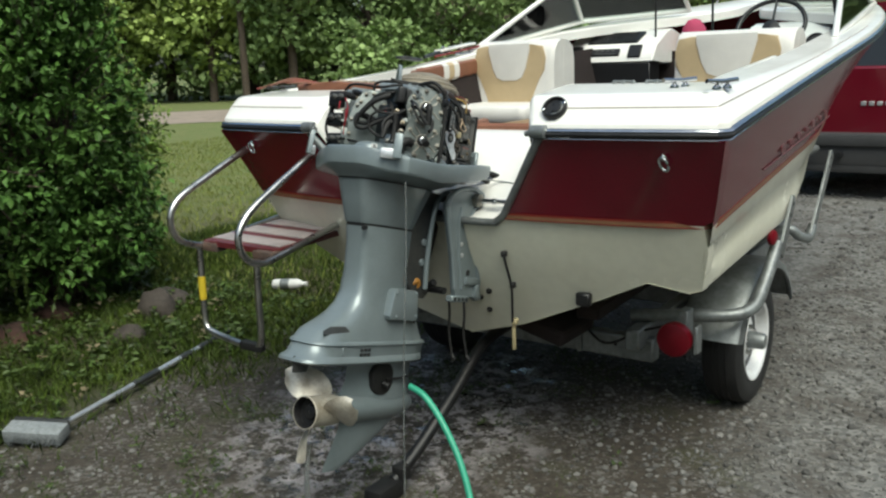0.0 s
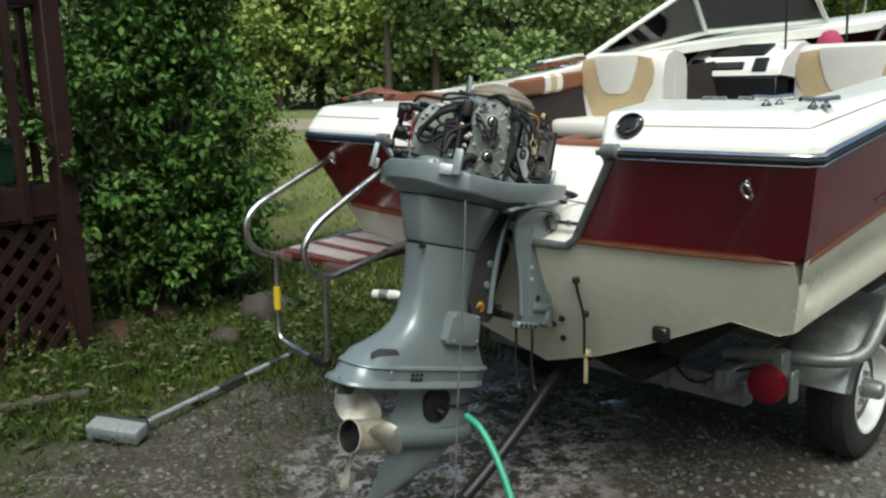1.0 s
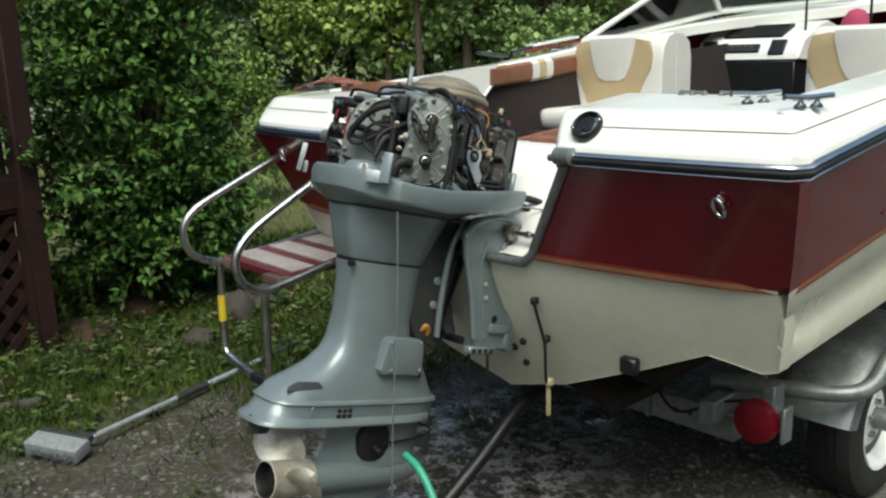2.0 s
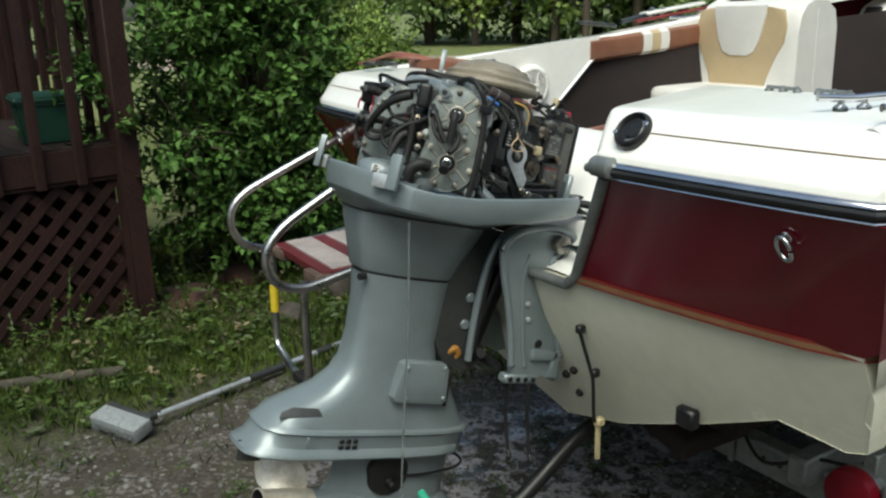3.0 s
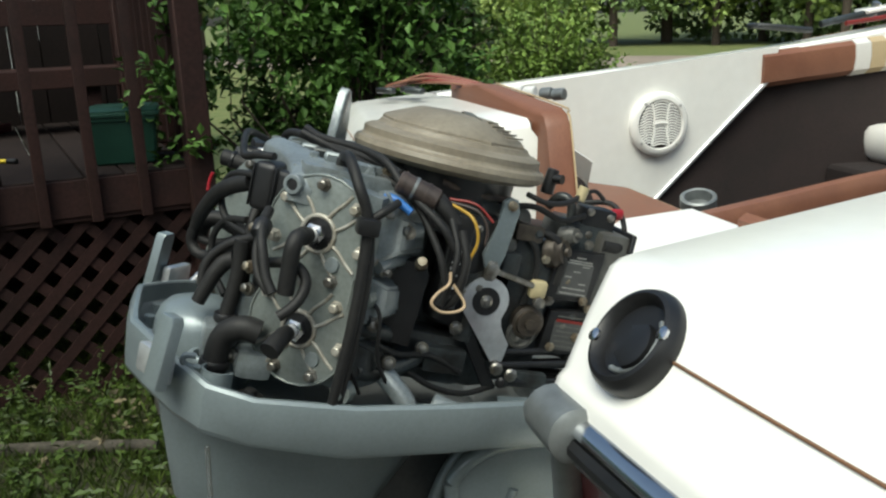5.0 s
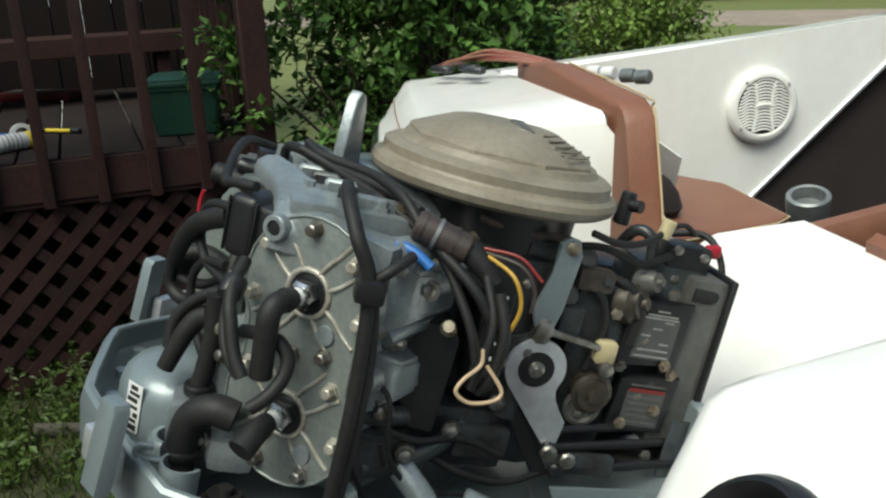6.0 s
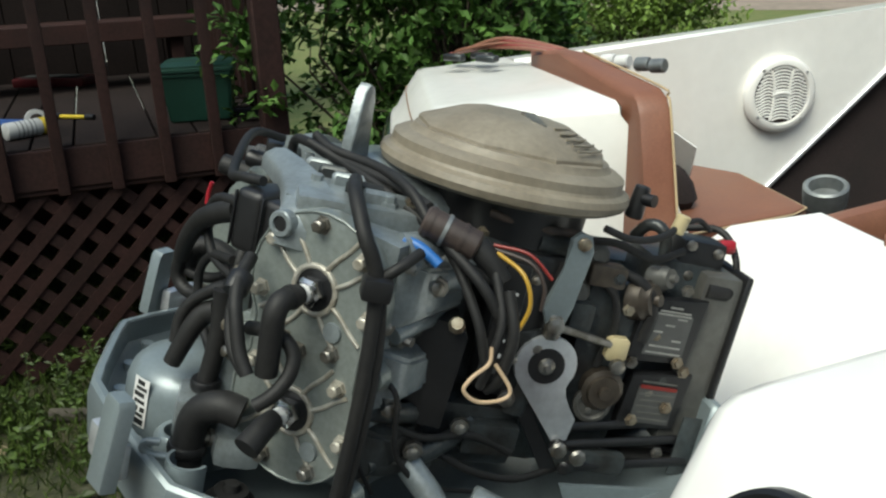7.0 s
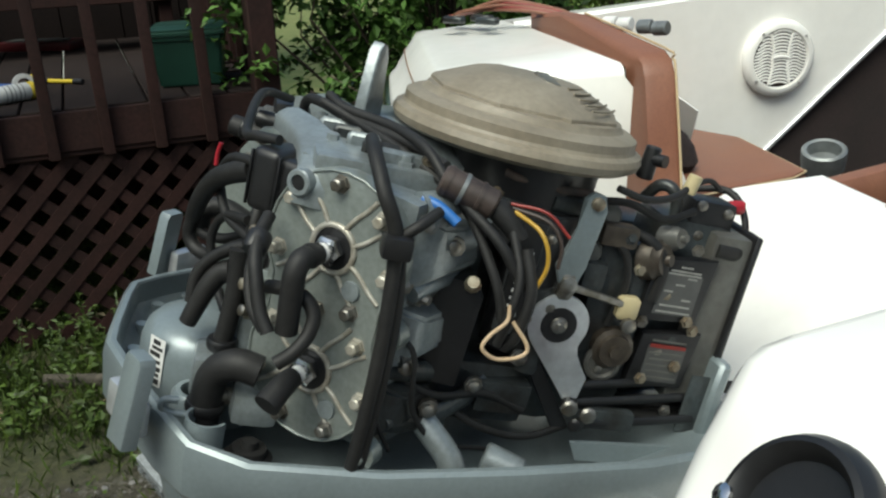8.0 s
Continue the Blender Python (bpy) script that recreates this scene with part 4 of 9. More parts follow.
for _i in range(3):
    for _j in range(2):
        _b = B()
        box(_b, (0.0855, -0.190 + 0.017 * _i, -0.577 - 0.014 * _j), (0.006, 0.011, 0.009), 0.001)
        ep("water_inlet", _b, M_BLACK, leg)
_b = B()
box(_b, (0.080, -0.262, -0.580), (0.006, 0.020, 0.028), 0.002)
ep("leg_panel", _b, M_GREY, leg)
# anode box on the side
_b = B()
prism(_b, [(-0.074, -0.035), (-0.066, -0.047), (0.060, -0.047), (0.072, -0.038), (0.060, 0.040), (0.050, 0.050), (-0.052, 0.050), (-0.064, 0.042)], 0.034, frame_on((0.062, -0.012, -0.440), (0, 1, -0.03), (1, 0, 0)), 0.010)
abox = ep("side_housing", _b, M_GREY, leg, "grey bolted side housing")
for _f, _u in ((-0.064, -0.402), (0.036, -0.400), (0.046, -0.472), (-0.054, -0.474)):
    _b = B()
    lathe(_b, [(0, 0.006), (0.003, 0.006), (0.005, 0.004)], (0.094, _f, _u), (1, 0, 0), 8)
    ep("bolt", _b, M_GREY, abox)
_b = B()
box(_b, (0.075, 0.068, -0.455), (0.004, 0.008, 0.085), 0.001)
ep("seam_mark", _b, M_RUBBER, abox)
_b = B()
tube(_b, [(0.055, 0.060, -0.372), (0.062, 0.072, -0.360), (0.060, 0.085, -0.372), (0.052, 0.080, -0.386)], 0.009, 8, 4)
ep("leg_sealant", _b, M_ORANGE, leg, "orange smear of old sealant")

# gearcase
def foil(u, fa, ff, w):
    out = []
    n = 20
    for i in range(n):
        a = 2 * math.pi * i / n
        t = 0.5 - 0.5 * math.cos(a)
        th = w * (math.sin(math.pi * t ** 0.72)) ** 0.8
        out.append(((th if a < math.pi else -th), lerp(ff, fa, t), u))
    return out


_b = B()
loft(_b, [foil(-0.612, -0.165, 0.155, 0.047), foil(-0.66, -0.158, 0.153, 0.044), foil(-0.70, -0.160, 0.152, 0.042), foil(-0.735, -0.175, 0.155, 0.044), foil(-0.76, -0.19, 0.16, 0.046)])
gear = gp("gearcase", _b, M_GREY, label="grey gearcase")
_b = B()
lathe(_b, [(-0.195, 0.042), (-0.18, 0.045), (-0.08, 0.048), (0.02, 0.049), (0.09, 0.046), (0.135, 0.037), (0.165, 0.024), (0.182, 0.010), (0.186, 0.001)], (0, 0, -0.785), (0, 1, 0), 26)
gp("torpedo", _b, M_GREY, gear)
_b = B()
loft(_b, [foil(-0.825, -0.16, 0.115, 0.014), foil(-0.86, -0.17, 0.07, 0.011), foil(-0.92, -0.195, -0.03, 0.008), foil(-0.965, -0.215, -0.12, 0.006), foil(-0.975, -0.215, -0.15, 0.004)])
gp("skeg", _b, M_GREY, gear)
_b = B()
loft(_b, [foil(-0.618, -0.395, -0.315, 0.010), foil(-0.665, -0.392, -0.335, 0.007)])
gp("trim_tab", _b, M_DARK, gear)
# propeller
_b = B()
lathe(_b, [(0.0, 0.020), (0.0, 0.044), (-0.02, 0.047), (-0.08, 0.046), (-0.112, 0.046), (-0.124, 0.049), (-0.126, 0.046), (-0.09, 0.043), (-0.05, 0.030)], (0, -0.196, -0.785), (0, 1, 0), 26, cap=False)
prop = gp("propeller", _b, M_PROP, label="worn three-blade propeller")
_b = B()
lathe(_b, [(-0.124, 0.0458), (-0.122, 0.0445), (-0.096, 0.043), (-0.094, 0.024), (-0.104, 0.020), (-0.106, 0.001)], (0, -0.196, -0.785), (0, 1, 0), 20, cap=False)
gp("hub_bore", _b, M_BLACK, prop)


def blade(ang):
    bm = B()
    rows = []
    for i in range(8):
        t = i / 7
        r = lerp(0.040, 0.158, t)
        ch = 0.060 + 0.062 * math.sin(math.pi * min(1, t * 0.9 + 0.12)) ** 0.9
        if t > 0.9:
            ch *= 0.62
        pitch = lerp(58, 26, t)
        rows.append((r, ch, pitch, t))
    for s in (-1, 1):
        grid = []
        for r, ch, pitch, t in rows:
            row = []
            for j in range(7):
                q = j / 6 - 0.5
                a = radians(ang) + q * ch / max(r, 0.06) * math.cos(radians(pitch)) + 0.35 * t
                f = -0.250 - 0.045 * t + q * ch * math.sin(radians(pitch)) * -1 + 0.02 * (2 * q) ** 2 * t
                th = 0.0035 * (1 - (2 * q) ** 2) * (1.3 - t) + 0.0006
                row.append(bm.verts.new((r * math.cos(a), f + s * th, -0.785 + r * math.sin(a))))
            grid.append(row)
        for a_, b_ in zip(grid, grid[1:]):
            for j in range(6):
                bm.faces.new((a_[j], a_[j + 1], b_[j + 1], b_[j]))
    bmesh.ops.remove_doubles(bm, verts=bm.verts, dist=0.0013)
    return bm


for _a in (118, 238, 358):
    gp("blade", blade(_a), M_PROP, prop)

# flushing cups over the water inlets
_b = B()
prism(_b, arc(0.010, 0.012, 0.040, 0, 90, 5) + arc(-0.014, 0.012, 0.040, 90, 180, 5) + arc(-0.012, -0.012, 0.036, 180, 270, 5) + arc(0.012, -0.012, 0.036, 270, 360, 5), 0.026, frame_on((0.030, -0.030, -0.678), (0, 1, -0.02), (1, 0, 0)), 0.008)
cup = ep("flushing_cup", _b, M_RUBBER, label="black rubber flushing cup")
_b = B()
tube(_b, [(0.058, -0.02, -0.678), (0.060, 0.06, -0.675), (0.050, 0.150, -0.665), (0.030, 0.185, -0.655), (-0.02, 0.185, -0.655), (-0.05, 0.13, -0.66), (-0.052, -0.02, -0.67)], 0.0035, 7, 5)
ep("spring_clip", _b, M_BLACK, cup)
_b = B()
lathe(_b, [(0, 0.011), (0.010, 0.011), (0.012, 0.009), (0.02, 0.009)], (0.056, -0.030, -0.690), (0.8, 0.25, -0.25), 12)
ep("hose_coupling", _b, M_BLACK, cup)

# clamp and swivel brackets
CL = [(0.100, -0.105), (0.112, -0.080), (0.135, -0.060), (0.173, -0.046), (0.235, -0.038), (0.292, -0.046), (0.304, -0.064), (0.300, -0.085), (0.268, -0.096), (0.250, -0.112), (0.246, -0.135), (0.262, -0.180), (0.300, -0.270), (0.340, -0.350), (0.366, -0.405), (0.335, -0.412), (0.300, -0.396), (0.255, -0.410), (0.205, -0.400), (0.196, -0.375), (0.160, -0.260), (0.118, -0.160)]
for _sg in (1, -1):
    _b = B()
    prism(_b, CL, 0.018 * _sg, Matrix(((0, 0, 1, 0.112 * _sg), (1, 0, 0, 0), (0, 1, 0, 0), (0, 0, 0, 1))), 0.002)
    clamp = ep("clamp_bracket", _b, M_GREY, label="grey cast clamp bracket")
    _b = B()
    tube(_b, [(0.128 * _sg, f, u) for f, u in CL[:7]], 0.009, 8, 3)
    tube(_b, [(0.128 * _sg, f, u) for f, u in (CL[0], CL[21], CL[20], CL[19])], 0.009, 8, 3)
    tube(_b, [(0.130 * _sg, f, u) for f, u in CL[7:14]], 0.007, 8, 3)
    ep("bracket_flange", _b, M_GREY, clamp)
    _b = B()
    box(_b, (0.133 * _sg, 0.285, -0.345), (0.018, 0.080, 0.024), 0.005, None, 2)
    box(_b, (0.133 * _sg, 0.322, -0.368), (0.018, 0.026, 0.070), 0.005)
    ep("bracket_lug", _b, M_GREY, clamp)
    for _f, _u in ((0.205, -0.225), (0.215, -0.262)):
        _b = B()
        lathe(_b, [(0, 0.008), (0.003, 0.007), (0.005, 0.003)], (0.130 * _sg, _f, _u), (_sg, 0, 0), 10)
        ep("rivet", _b, M_ALU, clamp)
    _b = B()
    lathe(_b, [(0, 0.011), (0.002, 0.010), (0.0022, 0.007)], (0.1305 * _sg, 0.262, -0.318), (_sg, 0, 0), 14)
    ep("bracket_hole", _b, M_BLACK, clamp)
    _b = B()
    tube(_b, [(0.131 * _sg, 0.178, -0.105), (0.131 * _sg, 0.176, -0.17), (0.131 * _sg, 0.205, -0.29), (0.131 * _sg, 0.235, -0.375)], 0.0055, 8, 4)
    ep("bracket_rib", _b, M_GREY, clamp)
    _b = B()
    tube(_b, [(0.128 * _sg, 0.292, -0.060), (0.130 * _sg, 0.270, -0.100), (0.131 * _sg, 0.275, -0.150), (0.130 * _sg, 0.305, -0.215), (0.128 * _sg, 0.312, -0.260)], 0.007, 8, 4)
    ep("bracket_hose", _b, M_RUBBER, clamp)
    _b = B()
    box(_b, (0.12 * _sg, 0.232, -0.408), (0.030, 0.100, 0.022), 0.004)
    tilt_rack = ep("tilt_pin_rack", _b, M_GREY, clamp)
    for _i in range(4):
        _b = B()
        cyl(_b, (0.134 * _sg, 0.198 + 0.023 * _i, -0.408), (0.1365 * _sg, 0.198 + 0.023 * _i, -0.408), 0.0065, seg=10)
        ep("pin_hole", _b, M_BLACK, tilt_rack)
_b = B()
SW = [(-0.01, -0.125), (0.030, -0.085), (0.080, -0.066), (0.125, -0.070), (0.130, -0.11), (0.105, -0.190), (0.110, -0.30), (0.125, -0.400), (0.105, -0.418), (0.03, -0.40), (-0.005, -0.350), (-0.02, -0.24)]
prism(_b, SW, 0.124, Matrix(((0, 0, 1, -0.062), (1, 0, 0, 0.02), (0, 1, 0, 0), (0, 0, 0, 1))), 0.008)
swivel = ep("swivel_bracket", _b, M_DARK, label="dark swivel bracket")
for _sg in (1, -1):
    _b = B()
    tube(_b, [(0.070 * _sg, f, u) for f, u in ((0.295, -0.060), (0.22, -0.050), (0.150, -0.070), (0.118, -0.115), (0.105, -0.20), (0.105, -0.30), (0.112, -0.385))], 0.009, 8, 4)
    ep("swivel_lip", _b, M_GREY, swivel)
    for _u in (-0.235, -0.30):
        _b = B()
        cyl(_b, (0.058 * _sg, 0.085, _u), (0.068 * _sg, 0.085, _u), 0.012, seg=12, cham=0.002)
        ep("grease_boss", _b, M_GREY, swivel)
_b = B()
tube(_b, [(-0.095, 0.10, -0.12), (-0.09, 0.13, -0.30), (0.0, 0.15, -0.40), (0.09, 0.13, -0.36)], 0.012, 8, 4)
cyl(_b, (0.0, 0.22, -0.12), (0.0, 0.16, -0.36), 0.024, seg=14)
cyl(_b, (-0.11, 0.17, -0.385), (0.11, 0.17, -0.385), 0.012, seg=10)
ep("trim_cylinder", _b, M_BLACK, swivel)
_b = B()
cyl(_b, (-0.15, 0.255, -0.072), (0.155, 0.255, -0.072), 0.016, seg=14)
lathe(_b, [(0, 0.024), (0.018, 0.024), (0.022, 0.018)], (0.134, 0.255, -0.072), (1, 0, 0), 6)
ep("tilt_tube", _b, M_BOLT, label="steel tilt tube with nut")
_b = B()
cyl(_b, (0.155, 0.255, -0.072), (0.30, 0.262, -0.070), 0.008, seg=10)
lathe(_b, [(0, 0.011), (0.012, 0.011)], (0.20, 0.257, -0.071), (1, 0, 0), 8)
tube(_b, [(0.30, 0.262, -0.070), (0.33, 0.25, -0.085), (0.33, 0.20, -0.11)], 0.007, 8, 3)
ep("steering_rod", _b, M_CHROME, label="chrome steering ram and rod")
for _k, _pts in enumerate((
        [(0.02, 0.20, 0.00), (0.08, 0.30, 0.02), (0.15, 0.36, -0.03), (0.17, 0.35, -0.09), (0.10, 0.33, -0.12)],
        [(0.05, 0.22, 0.00), (0.12, 0.33, 0.03), (0.19, 0.40, -0.01), (0.20, 0.40, -0.08)],
        [(-0.02, 0.22, 0.0), (0.05, 0.36, 0.04), (0.14, 0.43, 0.0), (0.16, 0.44, -0.08)])):
    _b = B()
    tube(_b, _pts, (0.008, 0.010, 0.007)[_k], 8, 6)
    ep("control_cable", _b, M_RUBBER)
_b = B()
tube(_b, [(0.10, 0.25, 0.00), (0.165, 0.33, 0.005), (0.23, 0.34, 0.0), (0.20, 0.38, -0.005), (0.14, 0.36, 0.0)], 0.0025, 6, 6)
ep("loose_wire", _b, M_GALV)
# cords that hang below the bracket
for _x, _f in ((0.10, 0.21), (0.13, 0.255)):
    _b = B()
    tube(_b, [(_x, _f, -0.40), (_x + 0.004, _f + 0.012, -0.46), (_x - 0.004, _f + 0.032, -0.52), (_x + 0.005, _f + 0.054, -0.60)], 0.0045, 7, 4)
    tube(_b, [(_x + 0.005, _f + 0.054, -0.60), (_x + 0.015, _f + 0.056, -0.612), (_x + 0.006, _f + 0.060, -0.62)], 0.006, 7, 3)
    ep("hanging_cord", _b, M_RUBBER)

# ---- powerhead ----
_b = B()
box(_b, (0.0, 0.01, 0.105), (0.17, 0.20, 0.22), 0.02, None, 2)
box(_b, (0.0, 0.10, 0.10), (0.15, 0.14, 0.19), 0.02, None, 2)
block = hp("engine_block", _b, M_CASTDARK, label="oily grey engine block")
_b = B()
loft(_b, [[(x * k, f * k2 - 0.02, u) for x, f in arc(0, 0, 0.095, 0, 360, 20)[:-1]] for k, k2, u in ((1.0, 1.0, 0.20), (1.0, 1.0, 0.222), (0.85, 0.85, 0.232), (0.6, 0.6, 0.236))])
hp("crankcase_top", _b, M_CAST, block)
NRM = Vector((0.79, -0.61, 0.0)).normalized()
WID = Vector((0.61, 0.79, 0.0)).normalized()
UPW = Vector((0, 0, 1))


def bank(sg):
    """A cylinder bank with its head cover; sg 1 starboard, -1 port."""
    def P(w, u, h=0.0):
        v = Vector((0.158, -0.130, 0.0)) + WID * w + UPW * u + NRM * h
        return Vector((v.x * sg, v.y, v.z))
    nn = Vector((NRM.x * sg, NRM.y, 0))
    bm = B()
    ring0 = [P(w, u, -0.13) for w, u in ((-0.045, 0.0), (0.06, 0.0), (0.06, 0.20), (-0.045, 0.215))]
    ring1 = [P(w, u, -0.020) for w, u in ((-0.050, 0.0), (0.056, 0.0), (0.056, 0.205), (-0.050, 0.215))]
    ring2 = [P(w, u, -0.012) for w, u in ((-0.050, 0.002), (0.054, 0.002), (0.054, 0.203), (-0.050, 0.213))]
    loft(bm, [ring0, ring1, ring2])
    ob = hp("cylinder_bank", bm, M_CAST, label="grey cast cylinder bank")
    # outboard ribs and water passages, the low ones coloured darker for shade
    for k in range(4):
        bm = B()
        u = 0.025 + 0.055 * k
        tube(bm, [P(0.060, u, -0.02), P(0.066, u + 0.008, -0.055), P(0.060, u + 0.004, -0.10)], 0.007, 8, 4)
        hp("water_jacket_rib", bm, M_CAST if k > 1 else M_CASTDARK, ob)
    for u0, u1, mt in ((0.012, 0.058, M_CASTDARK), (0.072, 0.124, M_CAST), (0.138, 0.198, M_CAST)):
        bm = B()
        loft(bm, [[P(0.054, u0, -0.012), P(0.054, u1, -0.012), P(0.054, u1, -0.112), P(0.054, u0, -0.112)],
                  [P(0.060, u0 + 0.002, -0.014), P(0.060, u1 - 0.002, -0.014), P(0.060, u1 - 0.002, -0.106), P(0.060, u0 + 0.002, -0.106)],
                  [P(0.077, u0 + 0.016, -0.034), P(0.074, u1 - 0.008, -0.030), P(0.072, u1 - 0.012, -0.086), P(0.076, u0 + 0.020, -0.090)]])
        bmesh.ops.bevel(bm, geom=list(bm.edges), offset=0.003, segments=2, affect="EDGES")
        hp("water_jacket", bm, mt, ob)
    for k, (u0, h0) in enumerate(((0.066, -0.045), (0.131, -0.030), (0.131, -0.085), (0.205, -0.060))):
        bm = B()
        lathe(bm, [(-0.006, 0.008), (0.006, 0.0075), (0.007, 0.0055), (0.0072, 0.0045), (0.013, 0.0042)], P(0.058, u0, h0), Vector((WID.x * sg, WID.y, 0)), 8)
        hp("jacket_bolt", bm, M_BOLT, ob)
    for k in range(7):
        bm = B()
        lathe(bm, [(-0.004, 0.009), (0.004, 0.008), (0.0042, 0.0055), (0.010, 0.005), (0.011, 0.0035)], P(-0.050, 0.02 + 0.030 * k, -0.03 - 0.03 * (k % 3)), Vector((-WID.x * sg, -WID.y, 0)), 8)
        hp("valley_bolt", bm, M_BOLT if k % 2 else M_CASTDARK, ob)
    # head cover: two joined rounds
    out = []
    for cu, a0, a1 in ((0.055, 145, 395), (0.1545, -35, 215)):
        out += [(0.0 + q, v) for q, v in arc(0, cu, 0.060, a0, a1, 18)]
    m = Matrix((Vector((WID.x * sg, WID.y, 0)), UPW, nn)).transposed().to_4x4()
    m.translation = P(0, 0, -0.012)
    if sg < 0:
        out = [(q, v) for q, v in out]
    bm = B()
    prism(bm, out, 0.014, m, 0.004)
    cov = hp("head_cover", bm, M_HEAD, ob, "grey head cover with radial ribs")
    bm = B()
    tube(bm, [m @ Vector((q * 0.972, 0.1047 + (v - 0.1047) * 0.985, 0.0142)) for q, v in out + out[:1]], 0.0012, 6, 1)
    hp("cover_rim", bm, M_HEAD, cov)
    for q, v in ((0.058, 0.1047), (-0.055, 0.1047), (0.058, 0.004), (-0.058, 0.004)):
        bm = B()
        lathe(bm, [(0.0, 0.0125), (0.012, 0.0115), (0.013, 0.0085), (0.0132, 0.006), (0.020, 0.0055), (0.021, 0.004)], m @ Vector((q, v, 0)), nn, 10)
        hp("cover_lug", bm, M_HEAD, cov)
    for cu in (0.055, 0.1545):
        for k in range(8):
            a = radians(22.5 + 45 * k)
            bm = B()
            bend = 0.16 * (-1) ** k
            tube(bm, [m @ Vector((r * math.cos(a + q * bend), cu + r * math.sin(a + q * bend), 0.0148 - 0.0006 * q)) for r, q in ((0.018, 0.0), (0.030, 0.5), (0.042, 1.0), (0.054, 1.1))], 0.0019, 6, 3)
            hp("rib", bm, M_WORN, cov)
        bm = B()
        tube(bm, [m @ Vector((0.0185 * math.cos(radians(a)), cu + 0.0185 * math.sin(radians(a)), 0.0145)) for a in range(0, 361, 20)], 0.0024, 6, 1)
        hp("plug_ring", bm, M_WORN, cov)
        bm = B()
        cyl(bm, m @ Vector((0, cu, 0.0142)), m @ Vector((0, cu, 0.0150)), 0.0165, seg=20)
        hp("plug_well", bm, M_BLACK, cov)
        for k in range(7):
            a = radians(-60 + 51.4 * k)
            r = 0.049
            bm = B()
            lathe(bm, [(-0.004, 0.0085), (0.001, 0.0078), (0.0012, 0.0066), (0.0032, 0.0064), (0.0034, 0.0050), (0.0095, 0.0050), (0.0105, 0.0036)], m @ Vector((r * math.cos(a), cu + r * math.sin(a), 0.013)), nn, 6)
            hp("head_bolt", bm, M_WORN if k % 3 else M_BOLT, cov)
        bm = B()
        lathe(bm, [(0, 0.008), (0.002, 0.0075)], m @ Vector((0.022, cu - 0.026, 0.0145)), nn, 12)
        hp("casting_boss", bm, M_CAST, cov)
        # spark plug and boot
        c = m @ Vector((0, cu, 0.013))
        d = nn
        bm = B()
        lathe(bm, [(0, 0.010), (0.004, 0.010), (0.005, 0.0115), (0.012, 0.0115), (0.013, 0.0085), (0.016, 0.008)], c, d, 6)
        hp("spark_plug", bm, M_CHROME, cov)
        bm = B()
        lathe(bm, [(0.015, 0.0072), (0.018, 0.0070), (0.019, 0.0064), (0.021, 0.0064), (0.026, 0.0060)], c, d, 12)
        hp("plug_insulator", bm, M_LABELW, cov)
        bm = B()
        if cu > 0.1:
            tube(bm, [c + d * 0.022, c + d * 0.032, c + d * 0.041 - UPW * 0.001, c + d * 0.046 - UPW * 0.010, c + d * 0.045 - UPW * 0.030, c + d * 0.043 - UPW * 0.056], 0.0084, 14, 5)
            lathe(bm, [(-0.004, 0.0088), (0.0, 0.0096), (0.004, 0.0088)], c + d * 0.030, d, 14)
        else:
            tube(bm, [c + d * 0.022, c + d * 0.030 - UPW * 0.002, c + d * 0.040 - UPW * 0.007, c + d * 0.051 - UPW * 0.014], 0.0082, 14, 5, taper=0.0104)
        hp("plug_boot", bm, M_RUBBER, cov, "black rubber spark plug boot and lead")
    return ob


bank(1)
bank(-1)

# flywheel cover with stepped rim
_b = B()
FC = Vector((0.024, 0.042, 0.008))
lathe(_b, [(u, r * 0.94) for u, r in ((0.226, 0.04775), (0.236, 0.1108), (0.240, 0.1184), (0.246, 0.1208), (0.251, 0.1189), (0.2535, 0.1127), (0.256, 0.1113), (0.263, 0.1113), (0.2665, 0.105), (0.268, 0.09741), (0.2705, 0.09455), (0.2735, 0.09311), (0.2745, 0.08977), (0.2745, 0.000955))], FC, (0, 0, 1), 40)
loft(_b, [[FC + Vector((r * math.cos(radians(a)), r * math.sin(radians(a)), u)) for a in range(10, 370, 40)] for r, u in ((0.087, 0.272), (0.0865, 0.277), (0.084, 0.2795), (0.048, 0.2955), (0.042, 0.2970), (0.020, 0.2985))])
fly = ep("flywheel_cover", _b, M_COVER, label="weathered grey-brown flywheel cover", sharp=25)
_b = B()
box(_b, (0.0, 0.0, 0.0), (0.040, 0.014, 0.004), 0.0015, pose(0.046, 0.050, 0.3055, 0, 6, 0))
ep("badge_recess", _b, M_ZINC, fly)
for _i in range(5):
    _b = B()
    tube(_b, [FC + Vector((r * math.cos(radians(a)), r * math.sin(radians(a)), 0.2985 - 0.018 * (r - 0.04) / 0.052 - 0.0004)) for r, a in (((0.046 + 0.008 * _i), q) for q in range(28, 70, 6))], 0.0011, 6, 1)
    ep("louvre", _b, M_COVER, fly)
_b = B()
cyl(_b, FC + Vector((0, 0, 0.18)), FC + Vector((0, 0, 0.236)), 0.078, 0.082, seg=32)
ep("flywheel", _b, M_BLACK, fly)
# lifting eye
_b = B()
prism(_b, [(-0.020, -0.02), (0.020, -0.02), (0.018, 0.030), (0.012, 0.080), (0.006, 0.093), (-0.002, 0.095), (-0.009, 0.088), (-0.016, 0.045)], 0.010, frame_on((0.020, -0.112, 0.200), (-0.75, 0.5, 0), (0.5, 0.8, 0.0)), 0.002)
hp("lifting_eye", _b, M_CAST, label="grey lifting eye")

